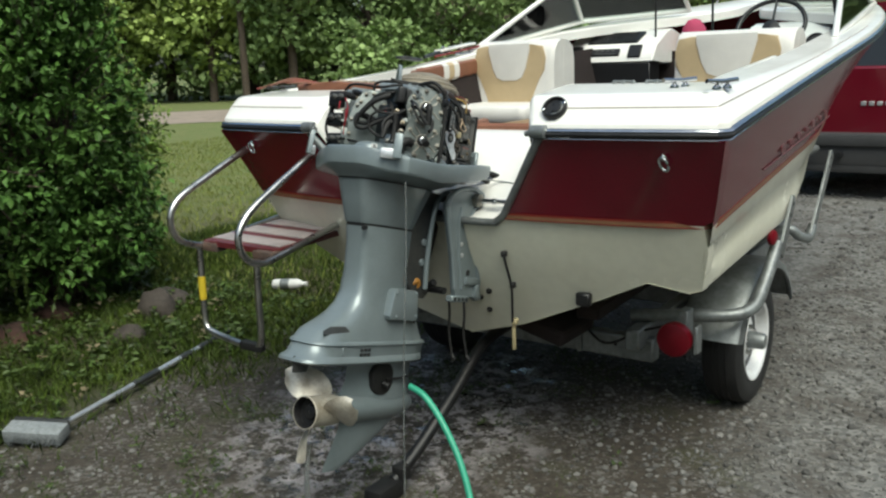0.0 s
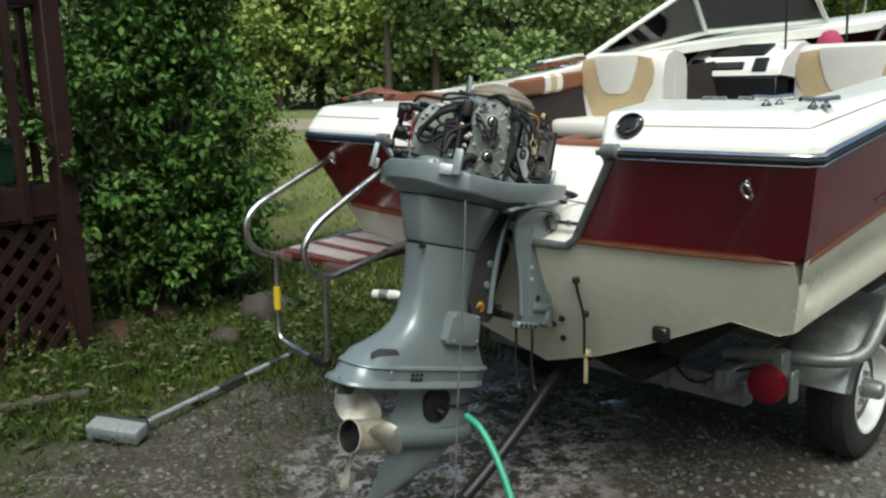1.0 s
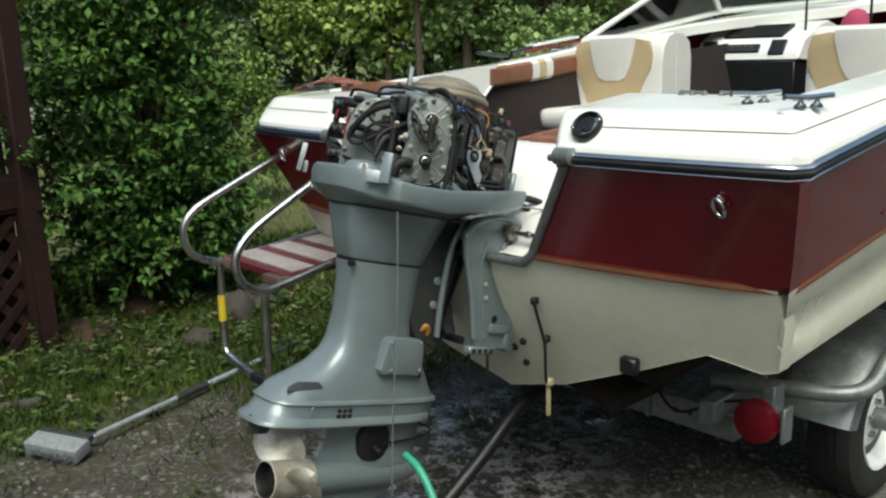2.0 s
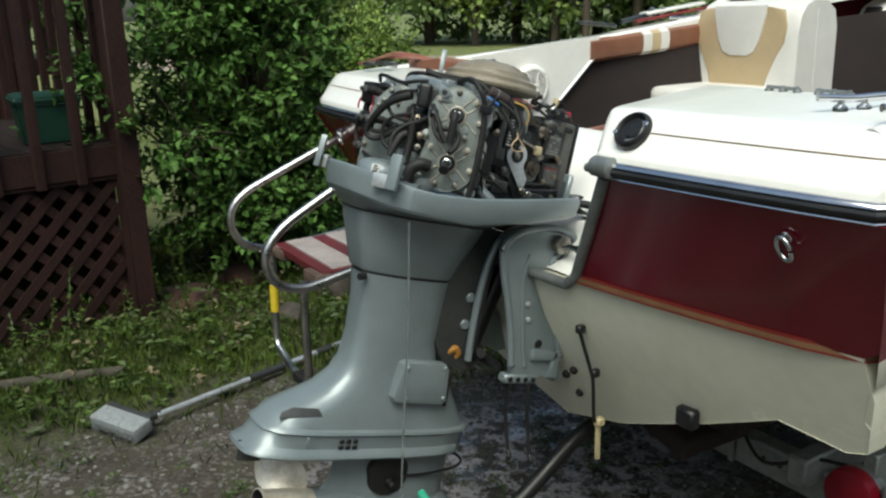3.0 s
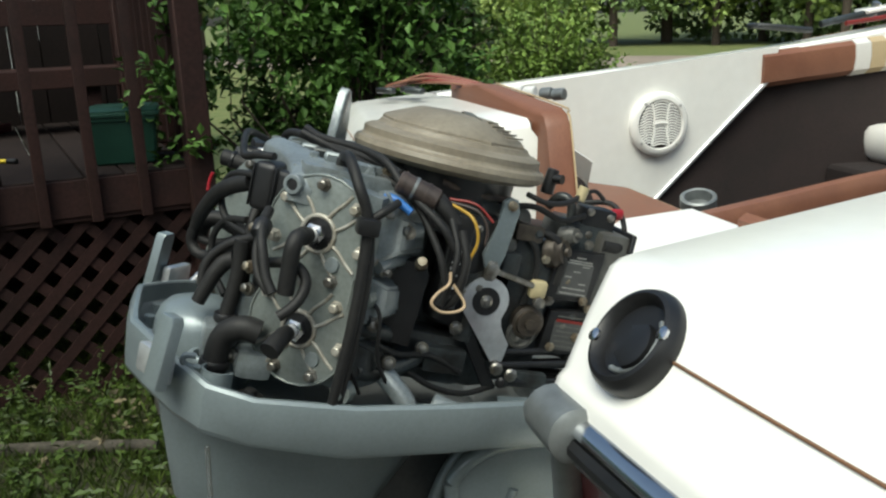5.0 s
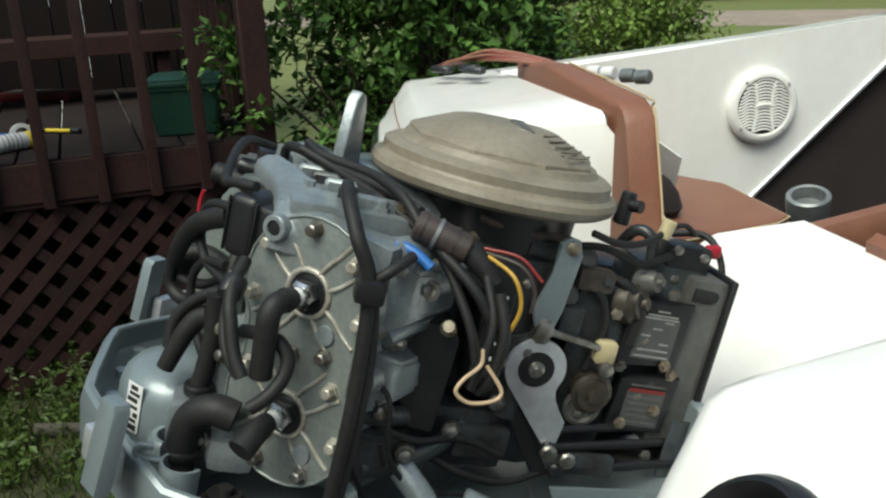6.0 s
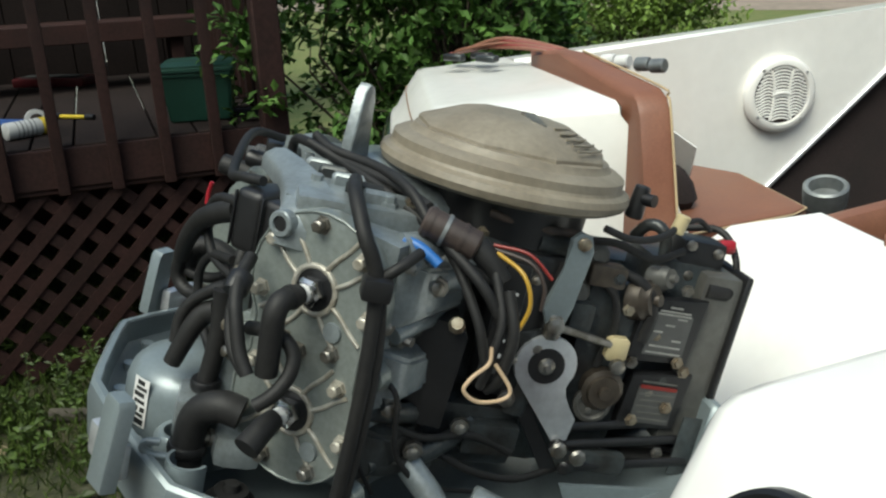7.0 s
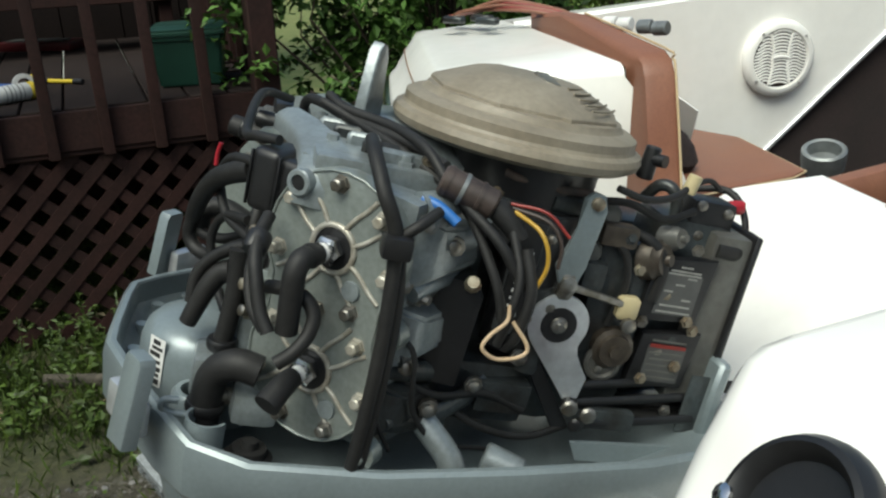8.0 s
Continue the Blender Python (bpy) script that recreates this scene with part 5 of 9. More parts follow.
# ignition coil under a cast arch beside the starboard head
WID3 = WID.to_3d()
_mc = frame_on((0.1185, -0.1625, 0.193), WID3, NRM)
_b = B()
box(_b, (-0.014, 0.0, -0.022), (0.026, 0.050, 0.046), 0.007, _mc, 3)
box(_b, (0.019, -0.002, -0.024), (0.044, 0.046, 0.044), 0.006, _mc, 3)
coil_ob = ep("ignition_coil", _b, M_BLACK, label="black ignition coil")
_b = B()
for _k in range(3):
    box(_b, (-0.026 + 0.026 * _k, 0.0, 0.0005), (0.002, 0.044, 0.003), 0.0006, _mc)
ep("coil_rib", _b, M_BLACK, coil_ob)
ARCH_IN = smooth([(0.008, -0.168, 0.224), (0.050, -0.158, 0.224), (0.088, -0.152, 0.222), (0.118, -0.150, 0.218), (0.138, -0.151, 0.211), (0.144, -0.152, 0.200)], 4)
ARCH_OUT = smooth([(0.014, -0.150, 0.236), (0.055, -0.134, 0.236), (0.092, -0.121, 0.233), (0.122, -0.112, 0.227), (0.143, -0.116, 0.217), (0.150, -0.130, 0.203)], 4)
_b = B()
loft(_b, [[p, p.lerp(q, 0.12) + Vector((0, 0, 0.003)), p.lerp(q, 0.5) + Vector((0, 0, 0.004)), q, q - Vector((0, 0, 0.014)), p - Vector((0, 0, 0.010))] for p, q in zip(ARCH_IN, ARCH_OUT)])
cbk = ep("coil_bracket", _b, M_CAST, label="grey cast arch over the coil", sharp=50)
_b = B()
lathe(_b, [(-0.010, 0.0105), (-0.002, 0.0102), (-0.001, 0.0092), (-0.001, 0.0062), (-0.003, 0.0058), (-0.003, 0.0004)], (0.148, -0.150, 0.206), NRM, 18)
ep("bracket_eye", _b, M_CAST, cbk)
_b = B()
lathe(_b, [(-0.004, 0.0060), (-0.0024, 0.0058), (-0.0022, 0.0004)], (0.148, -0.150, 0.206), NRM, 14)
ep("eye_hole", _b, M_BLACK, cbk)
# ribbed casting and hose stubs on top of the crankcase
for _i in range(5):
    _b = B()
    box(_b, (0.045 + 0.020 * _i, -0.118 + 0.010 * _i, 0.222), (0.007, 0.060, 0.014), 0.003, None, 1)
    hp("crankcase_rib", _b, M_CASTDARK if _i % 2 else M_CAST, block)
_b = B()
box(_b, (0.075, -0.105, 0.208), (0.130, 0.100, 0.022), 0.006, None, 2)
hp("crankcase_flange", _b, M_CAST, block)
for _x, _f in ((0.030, -0.075), (0.125, -0.085), (0.095, -0.140), (0.020, -0.145)):
    _b = B()
    lathe(_b, [(0.0, 0.008), (0.004, 0.0072), (0.0042, 0.0052), (0.009, 0.005), (0.010, 0.0035)], (_x, _f, 0.217), (0, 0, 1), 6)
    hp("crankcase_bolt", _b, M_CAST, block)
# flat valley wall of the port bank with its row of bolts
_mv = frame_on((-0.026, -0.170, 0.018), (0.73, 0.68, 0), (0.68, -0.73, 0))
_b = B()
prism(_b, [(-0.056, 0.0), (0.062, 0.0), (0.064, 0.150), (0.052, 0.182), (0.020, 0.192), (-0.010, 0.186), (-0.034, 0.158), (-0.050, 0.110)], 0.016, _mv @ Matrix.Translation((0, 0, -0.016)), 0.004)
box(_b, (0.015, 0.088, -0.045), (0.080, 0.170, 0.060), 0.008, _mv, 2)
wall = ep("valley_wall", _b, M_HEAD, label="flat grey water cover of the port cylinder bank")
for _a, _c in ((-0.006, 0.176), (0.018, 0.180), (0.040, 0.174), (0.052, 0.150), (0.052, 0.115), (0.053, 0.080), (0.052, 0.045), (-0.030, 0.140), (-0.043, 0.095), (-0.046, 0.050), (0.014, 0.150), (-0.020, 0.152), (0.030, 0.012), (-0.030, 0.012)):
    _b = B()
    lathe(_b, [(-0.002, 0.0072), (0.001, 0.0068), (0.0012, 0.0052), (0.0058, 0.0050), (0.0066, 0.0034)], _mv @ Vector((_a, _c, 0)), (0.68, -0.73, 0), 6)
    ep("wall_bolt", _b, M_BOLT, wall)
# black ignition packs on the port side
for _x, _f, _u, _s in ((-0.165, -0.135, 0.185, (0.060, 0.060, 0.050)), (-0.168, -0.130, 0.120, (0.060, 0.060, 0.042)), (-0.165, -0.125, 0.055, (0.060, 0.055, 0.046)), (-0.130, -0.10, 0.12, (0.06, 0.06, 0.18)), (-0.15, 0.02, 0.13, (0.05, 0.12, 0.14))):
    _b = B()
    box(_b, (_x, _f, _u), _s, 0.006, None, 2)
    pk = ep("ignition_pack", _b, M_BLACK)
    if _f < -0.12:
        for _q in (-0.014, 0.014):
            _b = B()
            lathe(_b, [(0, 0.010), (0.010, 0.0095), (0.012, 0.006), (0.020, 0.005)], (_x + 0.012 + _q, _f - 0.029, _u + 0.004), (0.1, -1, 0.1), 12)
            ep("pack_terminal", _b, M_LABELG, pk)
for _p0, _p1, _r, _mm in (((-0.090, -0.204, 0.189), (-0.078, -0.172, 0.186), 0.0100, M_RUBBER), ((-0.086, -0.193, 0.188), (-0.084, -0.188, 0.1875), 0.0116, M_BLACK), ((-0.080, -0.181, 0.202), (-0.070, -0.156, 0.201), 0.0085, M_BLACK), ((-0.078, -0.172, 0.186), (-0.074, -0.162, 0.186), 0.0070, M_ZINC), ((-0.075, -0.165, 0.205), (-0.070, -0.152, 0.206), 0.0060, M_STEEL)):
    _b = B()
    cyl(_b, _p0, _p1, _r, seg=14, cham=0.0015)
    ep("top_connector", _b, _mm)
# rubber boots and elbows between the tray and the heads
for _nm, _p, _r, _r1 in (
        ("coolant_hose", [(0.150, -0.152, 0.052), (0.146, -0.168, 0.054), (0.139, -0.182, 0.045), (0.135, -0.188, 0.028), (0.133, -0.189, -0.010)], 0.0128, None),
        ("plug_boot", [(0.100, -0.181, 0.132), (0.100, -0.179, 0.098), (0.100, -0.181, 0.067), (0.100, -0.183, 0.050)], 0.0082, None),
        ("plug_boot", [(0.088, -0.184, 0.108), (0.085, -0.193, 0.103), (0.085, -0.201, 0.090), (0.085, -0.207, 0.074), (0.085, -0.213, 0.056)], 0.0098, 0.0074),
        ("plug_boot", [(-0.020, -0.218, 0.106), (-0.020, -0.216, 0.117), (-0.020, -0.207, 0.125), (-0.014, -0.194, 0.126), (-0.004, -0.178, 0.121), (0.002, -0.168, 0.116)], 0.0095, None),
        ("plug_boot", [(0.070, -0.180, 0.190), (0.050, -0.198, 0.178), (0.028, -0.211, 0.162), (0.008, -0.220, 0.138), (-0.010, -0.224, 0.116)], 0.0098, 0.0072)):
    _b = B()
    tube(_b, _p, _r, 14, 5, taper=_r1)
    ep(_nm, _b, M_RUBBER)
for _c, _ax, _r in (((0.100, -0.183, 0.048), (0, -0.05, 1), 0.0128), ((0.133, -0.189, 0.008), (0, 0, 1), 0.0158), ((0.002, -0.169, 0.1165), (0.6, 0.8, -0.3), 0.0115)):
    _b = B()
    lathe(_b, [(-0.004, _r - 0.001), (-0.002, _r), (0.003, _r), (0.005, _r - 0.001)], _c, _ax, 16)
    ep("boot_collar", _b, M_BLACK)
_b = B()
box(_b, (0.098, -0.186, 0.022), (0.046, 0.036, 0.040), 0.008, pose(0, 0, 0, 0, 0, 0), 2)
ep("thermostat_housing", _b, M_CAST, block)
# ignition leads
for _p, _r in (
        ([(-0.010, -0.224, 0.117), (-0.016, -0.226, 0.098), (-0.010, -0.218, 0.086), (0.004, -0.203, 0.087), (0.030, -0.186, 0.106), (0.060, -0.170, 0.125)], 0.0062),
        ([(-0.020, -0.218, 0.108), (-0.012, -0.214, 0.101), (0.0, -0.194, 0.103), (0.020, -0.172, 0.118), (0.060, -0.158, 0.130)], 0.0050),
        ([(0.083, -0.213, 0.074), (0.080, -0.212, 0.095), (0.082, -0.203, 0.112), (0.090, -0.188, 0.127), (0.102, -0.170, 0.138), (0.118, -0.158, 0.150)], 0.0050),
        ([(0.198, -0.155, 0.108), (0.190, -0.163, 0.122), (0.182, -0.168, 0.140), (0.174, -0.171, 0.152), (0.160, -0.171, 0.164), (0.140, -0.165, 0.176)], 0.0052),
        ([(0.190, -0.158, 0.106), (0.180, -0.168, 0.118), (0.168, -0.173, 0.136), (0.156, -0.172, 0.156)], 0.0040),
        ([(0.204, -0.146, 0.088), (0.203, -0.136, 0.097), (0.198, -0.127, 0.110), (0.193, -0.125, 0.124), (0.187, -0.133, 0.134), (0.176, -0.146, 0.134), (0.160, -0.158, 0.128)], 0.0054),
        ([(-0.140, -0.150, 0.215), (-0.080, -0.180, 0.226), (0.036, -0.190, 0.213), (0.080, -0.180, 0.220), (0.100, -0.165, 0.224)], 0.0042),
        ([(0.085, -0.178, 0.200), (0.045, -0.198, 0.190), (0.020, -0.205, 0.165), (0.040, -0.196, 0.140), (0.080, -0.175, 0.135)], 0.0042),
        ([(0.080, -0.178, 0.150), (0.040, -0.196, 0.138), (0.018, -0.205, 0.112), (0.025, -0.200, 0.080), (0.060, -0.185, 0.060)], 0.0040),
        ([(-0.160, -0.165, 0.130), (-0.185, -0.165, 0.125), (-0.195, -0.160, 0.090), (-0.180, -0.155, 0.050)], 0.0045),
        ([(-0.130, -0.160, 0.060), (-0.060, -0.200, 0.050), (0.020, -0.200, 0.035), (0.080, -0.190, 0.020)], 0.0038),
        ([(0.060, -0.165, 0.170), (0.075, -0.172, 0.150), (0.080, -0.172, 0.120), (0.085, -0.170, 0.080)], 0.0060)):
    _b = B()
    tube(_b, _p, _r, 8, 6)
    ep("ignition_lead", _b, M_RUBBER)
_b = B()
lathe(_b, [(-0.008, 0.0085), (-0.006, 0.0095), (0.006, 0.0095), (0.008, 0.0085)], (0.158, -0.171, 0.160), (-0.5, 0.2, 0.5), 14)
ep("lead_clip", _b, M_BLACK)
for _p in ([(-0.100, -0.211, 0.166), (-0.101, -0.213, 0.155), (-0.100, -0.213, 0.143)], [(0.050, -0.172, 0.152), (0.052, -0.172, 0.145), (0.050, -0.168, 0.136)], [(-0.115, -0.165, 0.15), (-0.100, -0.180, 0.12), (-0.110, -0.170, 0.07)], [(-0.125, -0.165, 0.19), (-0.090, -0.185, 0.15), (-0.105, -0.175, 0.10)]):
    _b = B()
    tube(_b, _p, 0.0022, 6, 4)
    ep("red_lead", _b, M_REDWIRE)
# castings and fasteners in the valley between the banks
for _c, _s, _mm in (((0.070, -0.150, 0.045), (0.060, 0.050, 0.060), M_CAST), ((0.040, -0.125, 0.09), (0.08, 0.05, 0.16), M_CASTDARK), ((0.085, -0.140, 0.115), (0.05, 0.04, 0.08), M_BLACK), ((0.125, -0.150, 0.012), (0.040, 0.040, 0.030), M_CAST)):
    _b = B()
    box(_b, _c, _s, 0.010, None, 2)
    ep("valley_casting", _b, _mm, block)
for _x, _f, _u in ((0.100, -0.176, 0.030), (0.128, -0.172, 0.016), (0.075, -0.178, 0.052), (0.112, -0.165, 0.085), (0.118, -0.168, 0.110), (0.090, -0.166, 0.145)):
    _b = B()
    lathe(_b, [(0, 0.0075), (0.004, 0.007), (0.0042, 0.005), (0.010, 0.0048), (0.011, 0.003)], (_x, _f, _u), (0.5, -0.8, 0.2), 8)
    ep("valley_bolt", _b, M_ZINC if _u > 0.1 else M_BOLT, block)
for _x, _f in ((0.152, -0.150), (0.160, 0.110), (-0.15, -0.15)):
    _b = B()
    lathe(_b, [(0, 0.020), (0.012, 0.020), (0.014, 0.015), (0.020, 0.014), (0.020, 0.007), (0.026, 0.006)], (_x, _f, -0.034), (0, 0, 1), 16)
    ep("mount_bolt", _b, M_BOLT if _f > 0 else M_RUBBER)
_b = B()
tube(_b, [(0.125, -0.030, 0.036), (0.140, -0.022, 0.030), (0.152, -0.010, 0.020), (0.166, 0.008, 0.004), (0.172, 0.016, -0.012)], 0.0115, 12, 4)
ep("coolant_elbow", _b, M_CAST)
_b = B()
cyl(_b, (0.146, 0.046, -0.004), (0.160, 0.078, -0.010), 0.013, seg=14, cham=0.002)
ep("fuel_filter", _b, M_CAST)

# blue-grey castings beside the head, and shade-darkened ones low down behind the regulator
for _p, _r, _mm in (
        ([(0.165, -0.075, 0.195), (0.150, -0.040, 0.200), (0.120, -0.005, 0.196)], 0.015, M_CAST),
        ([(0.170, -0.080, 0.165), (0.160, -0.055, 0.172), (0.145, -0.030, 0.178)], 0.011, M_CAST),
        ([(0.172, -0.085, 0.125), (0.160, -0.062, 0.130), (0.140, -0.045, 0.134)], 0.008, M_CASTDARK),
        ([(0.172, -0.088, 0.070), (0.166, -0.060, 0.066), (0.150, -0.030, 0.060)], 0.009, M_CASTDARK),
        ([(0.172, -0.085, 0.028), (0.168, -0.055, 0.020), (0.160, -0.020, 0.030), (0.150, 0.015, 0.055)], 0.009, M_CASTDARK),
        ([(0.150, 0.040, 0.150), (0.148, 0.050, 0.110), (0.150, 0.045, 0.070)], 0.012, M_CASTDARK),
        ([(0.140, 0.030, 0.225), (0.132, 0.060, 0.222), (0.120, 0.085, 0.215)], 0.010, M_CASTDARK)):
    _b = B()
    tube(_b, _p, _r, 10, 4)
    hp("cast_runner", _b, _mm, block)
for _x, _f, _u in ((0.178, -0.070, 0.190), (0.172, -0.045, 0.176), (0.178, -0.078, 0.142), (0.176, -0.060, 0.075), (0.172, -0.035, 0.036), (0.165, 0.0, 0.056), (0.160, 0.035, 0.085), (0.158, 0.05, 0.135), (0.168, -0.07, 0.012), (0.150, 0.06, 0.165)):
    _b = B()
    lathe(_b, [(-0.004, 0.0085), (0.003, 0.0078), (0.0032, 0.0052), (0.008, 0.005), (0.009, 0.0035)], (_x, _f, _u), (1, -0.15, 0.15), 8)
    hp("block_bolt", _b, M_BOLT, block)
for _p, _r in (([(0.172, -0.075, 0.10), (0.188, -0.06, 0.09), (0.184, -0.05, 0.04), (0.176, -0.02, 0.005), (0.170, 0.03, -0.005)], 0.0022), ([(0.176, -0.095, 0.155), (0.190, -0.085, 0.10), (0.186, -0.08, 0.04), (0.178, -0.06, 0.0)], 0.0018)):
    _b = B()
    tube(_b, _p, _r, 6, 6)
    hp("thin_lead", _b, M_RUBBER)

# black regulator with fins
_b = B()
prism(_b, [(-0.036, -0.044), (0.020, -0.050), (0.028, 0.030), (0.022, 0.042), (-0.012, 0.046), (-0.024, 0.034)], 0.044, frame_on((0.100, -0.012, 0.103), (0.06, 1, 0.02), (1, -0.06, 0.05)), 0.006)
reg = ep("voltage_regulator", _b, M_BLACK, label="black finned voltage regulator")
for _i in range(4):
    _b = B()
    box(_b, (0.124, -0.058, 0.116 - 0.014 * _i), (0.030, 0.034, 0.0035), 0.001)
    ep("cooling_fin", _b, M_BLACK, reg)
_b = B()
lathe(_b, [(0, 0.007), (0.008, 0.007), (0.010, 0.005), (0.016, 0.005)], (0.143, 0.000, 0.146), (0.7, -0.2, 0.4), 8)
ep("regulator_screw", _b, M_ZINC, reg)
# starter solenoid sleeve with band
_b = B()
cyl(_b, (0.158, -0.066, 0.223), (0.170, -0.024, 0.212), 0.0118, seg=18, cham=0.002)
sol = hw("solenoid_sleeve", _b, M_BROWNCYL, label="dark brown ribbed sleeve")
for _t, _mm in ((0.36, M_GALV), (0.66, M_BROWNCYL), (0.08, M_BROWNCYL)):
    _b = B()
    a, c = Vector((0.158, -0.066, 0.223)), Vector((0.170, -0.024, 0.212))
    p = a.lerp(c, _t)
    cyl(_b, p, p + (c - a).normalized() * 0.003, 0.0128, seg=18)
    hw("sleeve_band", _b, _mm, sol)
_b = B()
tube(_b, [(0.168, -0.024, 0.212), (0.175, -0.012, 0.203), (0.180, -0.002, 0.192)], 0.010, 10, 3, taper=0.007)
hw("sleeve_boot", _b, M_RUBBER, sol)
# wiring harness
for _p, _r in (
        ([(0.110, -0.115, 0.232), (0.165, -0.120, 0.236), (0.196, -0.112, 0.215), (0.200, -0.098, 0.185), (0.203, -0.093, 0.13), (0.204, -0.092, 0.07), (0.198, -0.093, 0.0), (0.185, -0.092, -0.035)], 0.0056),
        ([(0.198, -0.092, 0.176), (0.200, -0.086, 0.13), (0.201, -0.085, 0.07), (0.196, -0.087, 0.0), (0.184, -0.087, -0.035)], 0.0044),
        ([(0.02, -0.145, 0.245), (0.045, -0.130, 0.240), (0.085, -0.095, 0.240), (0.13, -0.075, 0.236), (0.158, -0.055, 0.215), (0.19, -0.02, 0.19), (0.196, 0.004, 0.16)], 0.0042),
        ([(0.03, -0.15, 0.240), (0.06, -0.12, 0.233), (0.11, -0.085, 0.225), (0.155, -0.045, 0.205), (0.188, -0.018, 0.165), (0.196, -0.004, 0.13)], 0.0038),
        ([(-0.03, -0.16, 0.20), (-0.025, -0.16, 0.228), (0.01, -0.150, 0.236), (0.045, -0.13, 0.234), (0.10, -0.085, 0.233), (0.14, -0.06, 0.228)], 0.0046),
        ([(0.195, -0.10, 0.180), (0.20, -0.085, 0.195), (0.185, -0.068, 0.205)], 0.0042),
        ([(0.193, 0.000, 0.19), (0.205, 0.008, 0.16), (0.202, 0.006, 0.125), (0.196, 0.0, 0.112)], 0.0044),
        ([(0.18, -0.01, 0.20), (0.20, -0.002, 0.17), (0.204, -0.004, 0.14), (0.20, -0.006, 0.115)], 0.0036)):
    _b = B()
    tube(_b, _p, _r, 9, 6)
    hw("wiring_harness", _b, M_RUBBER)
_b = B()
box(_b, (0.203, -0.097, 0.180), (0.019, 0.022, 0.017), 0.004, None, 2)
hw("harness_clamp", _b, M_BLACK)
for _p, _r, _mm, _nm in (
        ([(0.165, -0.078, 0.207), (0.172, -0.066, 0.205), (0.180, -0.052, 0.197)], 0.0042, M_BLUE, "blue_lead"),
        ([(0.176, -0.010, 0.212), (0.198, 0.006, 0.205), (0.205, 0.014, 0.185), (0.202, 0.010, 0.160)], 0.0017, M_YELLOW, "yellow_lead"),
        ([(0.174, -0.012, 0.214), (0.190, 0.012, 0.212), (0.196, 0.024, 0.198), (0.196, 0.026, 0.180)], 0.0016, M_BROWNCYL, "brown_lead"),
        ([(0.174, -0.014, 0.217), (0.188, 0.010, 0.218), (0.198, 0.028, 0.205)], 0.0013, M_REDLINE, "maroon_lead"),
        ([(0.205, -0.006, 0.150), (0.208, -0.006, 0.138), (0.214, -0.018, 0.128), (0.216, -0.022, 0.118), (0.216, -0.010, 0.111), (0.214, 0.008, 0.114), (0.212, 0.013, 0.122), (0.207, -0.001, 0.138)], 0.0016, M_PALEWIRE, "pale_wire_loop")):
    _b = B()
    tube(_b, _p, _r, 7, 6)
    hw(_nm, _b, _mm)
# starter motor and dark castings behind
_b = B()
cyl(_b, (0.125, 0.035, 0.085), (0.125, 0.035, 0.215), 0.032, seg=18, cham=0.004)
starter = hp("starter_motor", _b, M_BLACK, label="black starter motor with worn label")
_b = B()
prism(_b, [(-0.012, -0.045), (0.012, -0.045), (0.012, 0.045), (-0.012, 0.045)], 0.003, frame_on((0.152, 0.018, 0.150), (0.5, 0.85, 0), (0.85, -0.5, 0)), 0.0008)
hp("label", _b, M_LABELG, starter)
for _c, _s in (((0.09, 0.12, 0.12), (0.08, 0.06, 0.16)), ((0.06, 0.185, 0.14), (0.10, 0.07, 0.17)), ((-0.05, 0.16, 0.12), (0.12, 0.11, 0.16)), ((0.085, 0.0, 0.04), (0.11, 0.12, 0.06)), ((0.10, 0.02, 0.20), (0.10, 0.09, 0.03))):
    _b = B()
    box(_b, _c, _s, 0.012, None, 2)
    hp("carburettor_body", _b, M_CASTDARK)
for _c, _d, _r in (((0.125, 0.135, 0.185), (0.3, 0.3, 0.1), 0.019), ((0.13, 0.125, 0.100), (1, 0, 0), 0.020), ((0.115, 0.150, 0.205), (0.6, 0.4, 0.2), 0.012), ((0.11, 0.09, 0.215), (1, -0.1, 0.2), 0.014), ((0.12, 0.075, 0.185), (1, 0, 0), 0.016)):
    _b = B()
    lathe(_b, [(0, _r), (0.014, _r), (0.017, _r * 0.8), (0.022, _r * 0.75), (0.022, _r * 0.3), (0.028, _r * 0.3)], _c, _d, 14)
    hp("carburettor_boss", _b, M_AIRBOX if _r < 0.019 else M_CARB)
_b = B()
lathe(_b, [(0, 0.018), (0.006, 0.018), (0.008, 0.014), (0.004, 0.012)], (0.138, 0.120, 0.085), (1, -0.1, 0), 16)
for _k in range(3):
    _a = radians(120 * _k)
    box(_b, (0.146, 0.120 + 0.007 * math.cos(_a), 0.085 + 0.007 * math.sin(_a)), (0.003, 0.006, 0.006), 0.001)
hp("throttle_roller", _b, M_AIRBOX)
# lever arm and ring bracket
_mA = Matrix(((0, 0, 1, 0.160), (1, 0, 0, 0), (0, 1, 0, 0), (0, 0, 0, 1)))
_b = B()
prism(_b, [(0.050, 0.160), (0.066, 0.160), (0.070, 0.178), (0.075, 0.228), (0.070, 0.241), (0.060, 0.243), (0.053, 0.236), (0.054, 0.21), (0.044, 0.175)], 0.008, _mA, 0.002)
arm = hp("throttle_arm", _b, M_GREY, label="grey throttle lever arm")
_b = B()
lathe(_b, [(0, 0.006), (0.004, 0.006), (0.006, 0.004)], (0.168, 0.064, 0.234), (1, 0, 0), 8)
hp("arm_pivot", _b, M_ZINC, arm)
_b = B()
_o = arc(0.061, 0.122, 0.028, -40, 220, 20)
_o = [(0.085, 0.095), *_o, (0.050, 0.092), (0.084, 0.052), (0.098, 0.054), (0.101, 0.075)]
_in = arc(0.061, 0.122, 0.013, 0, 360, 16)[:-1]
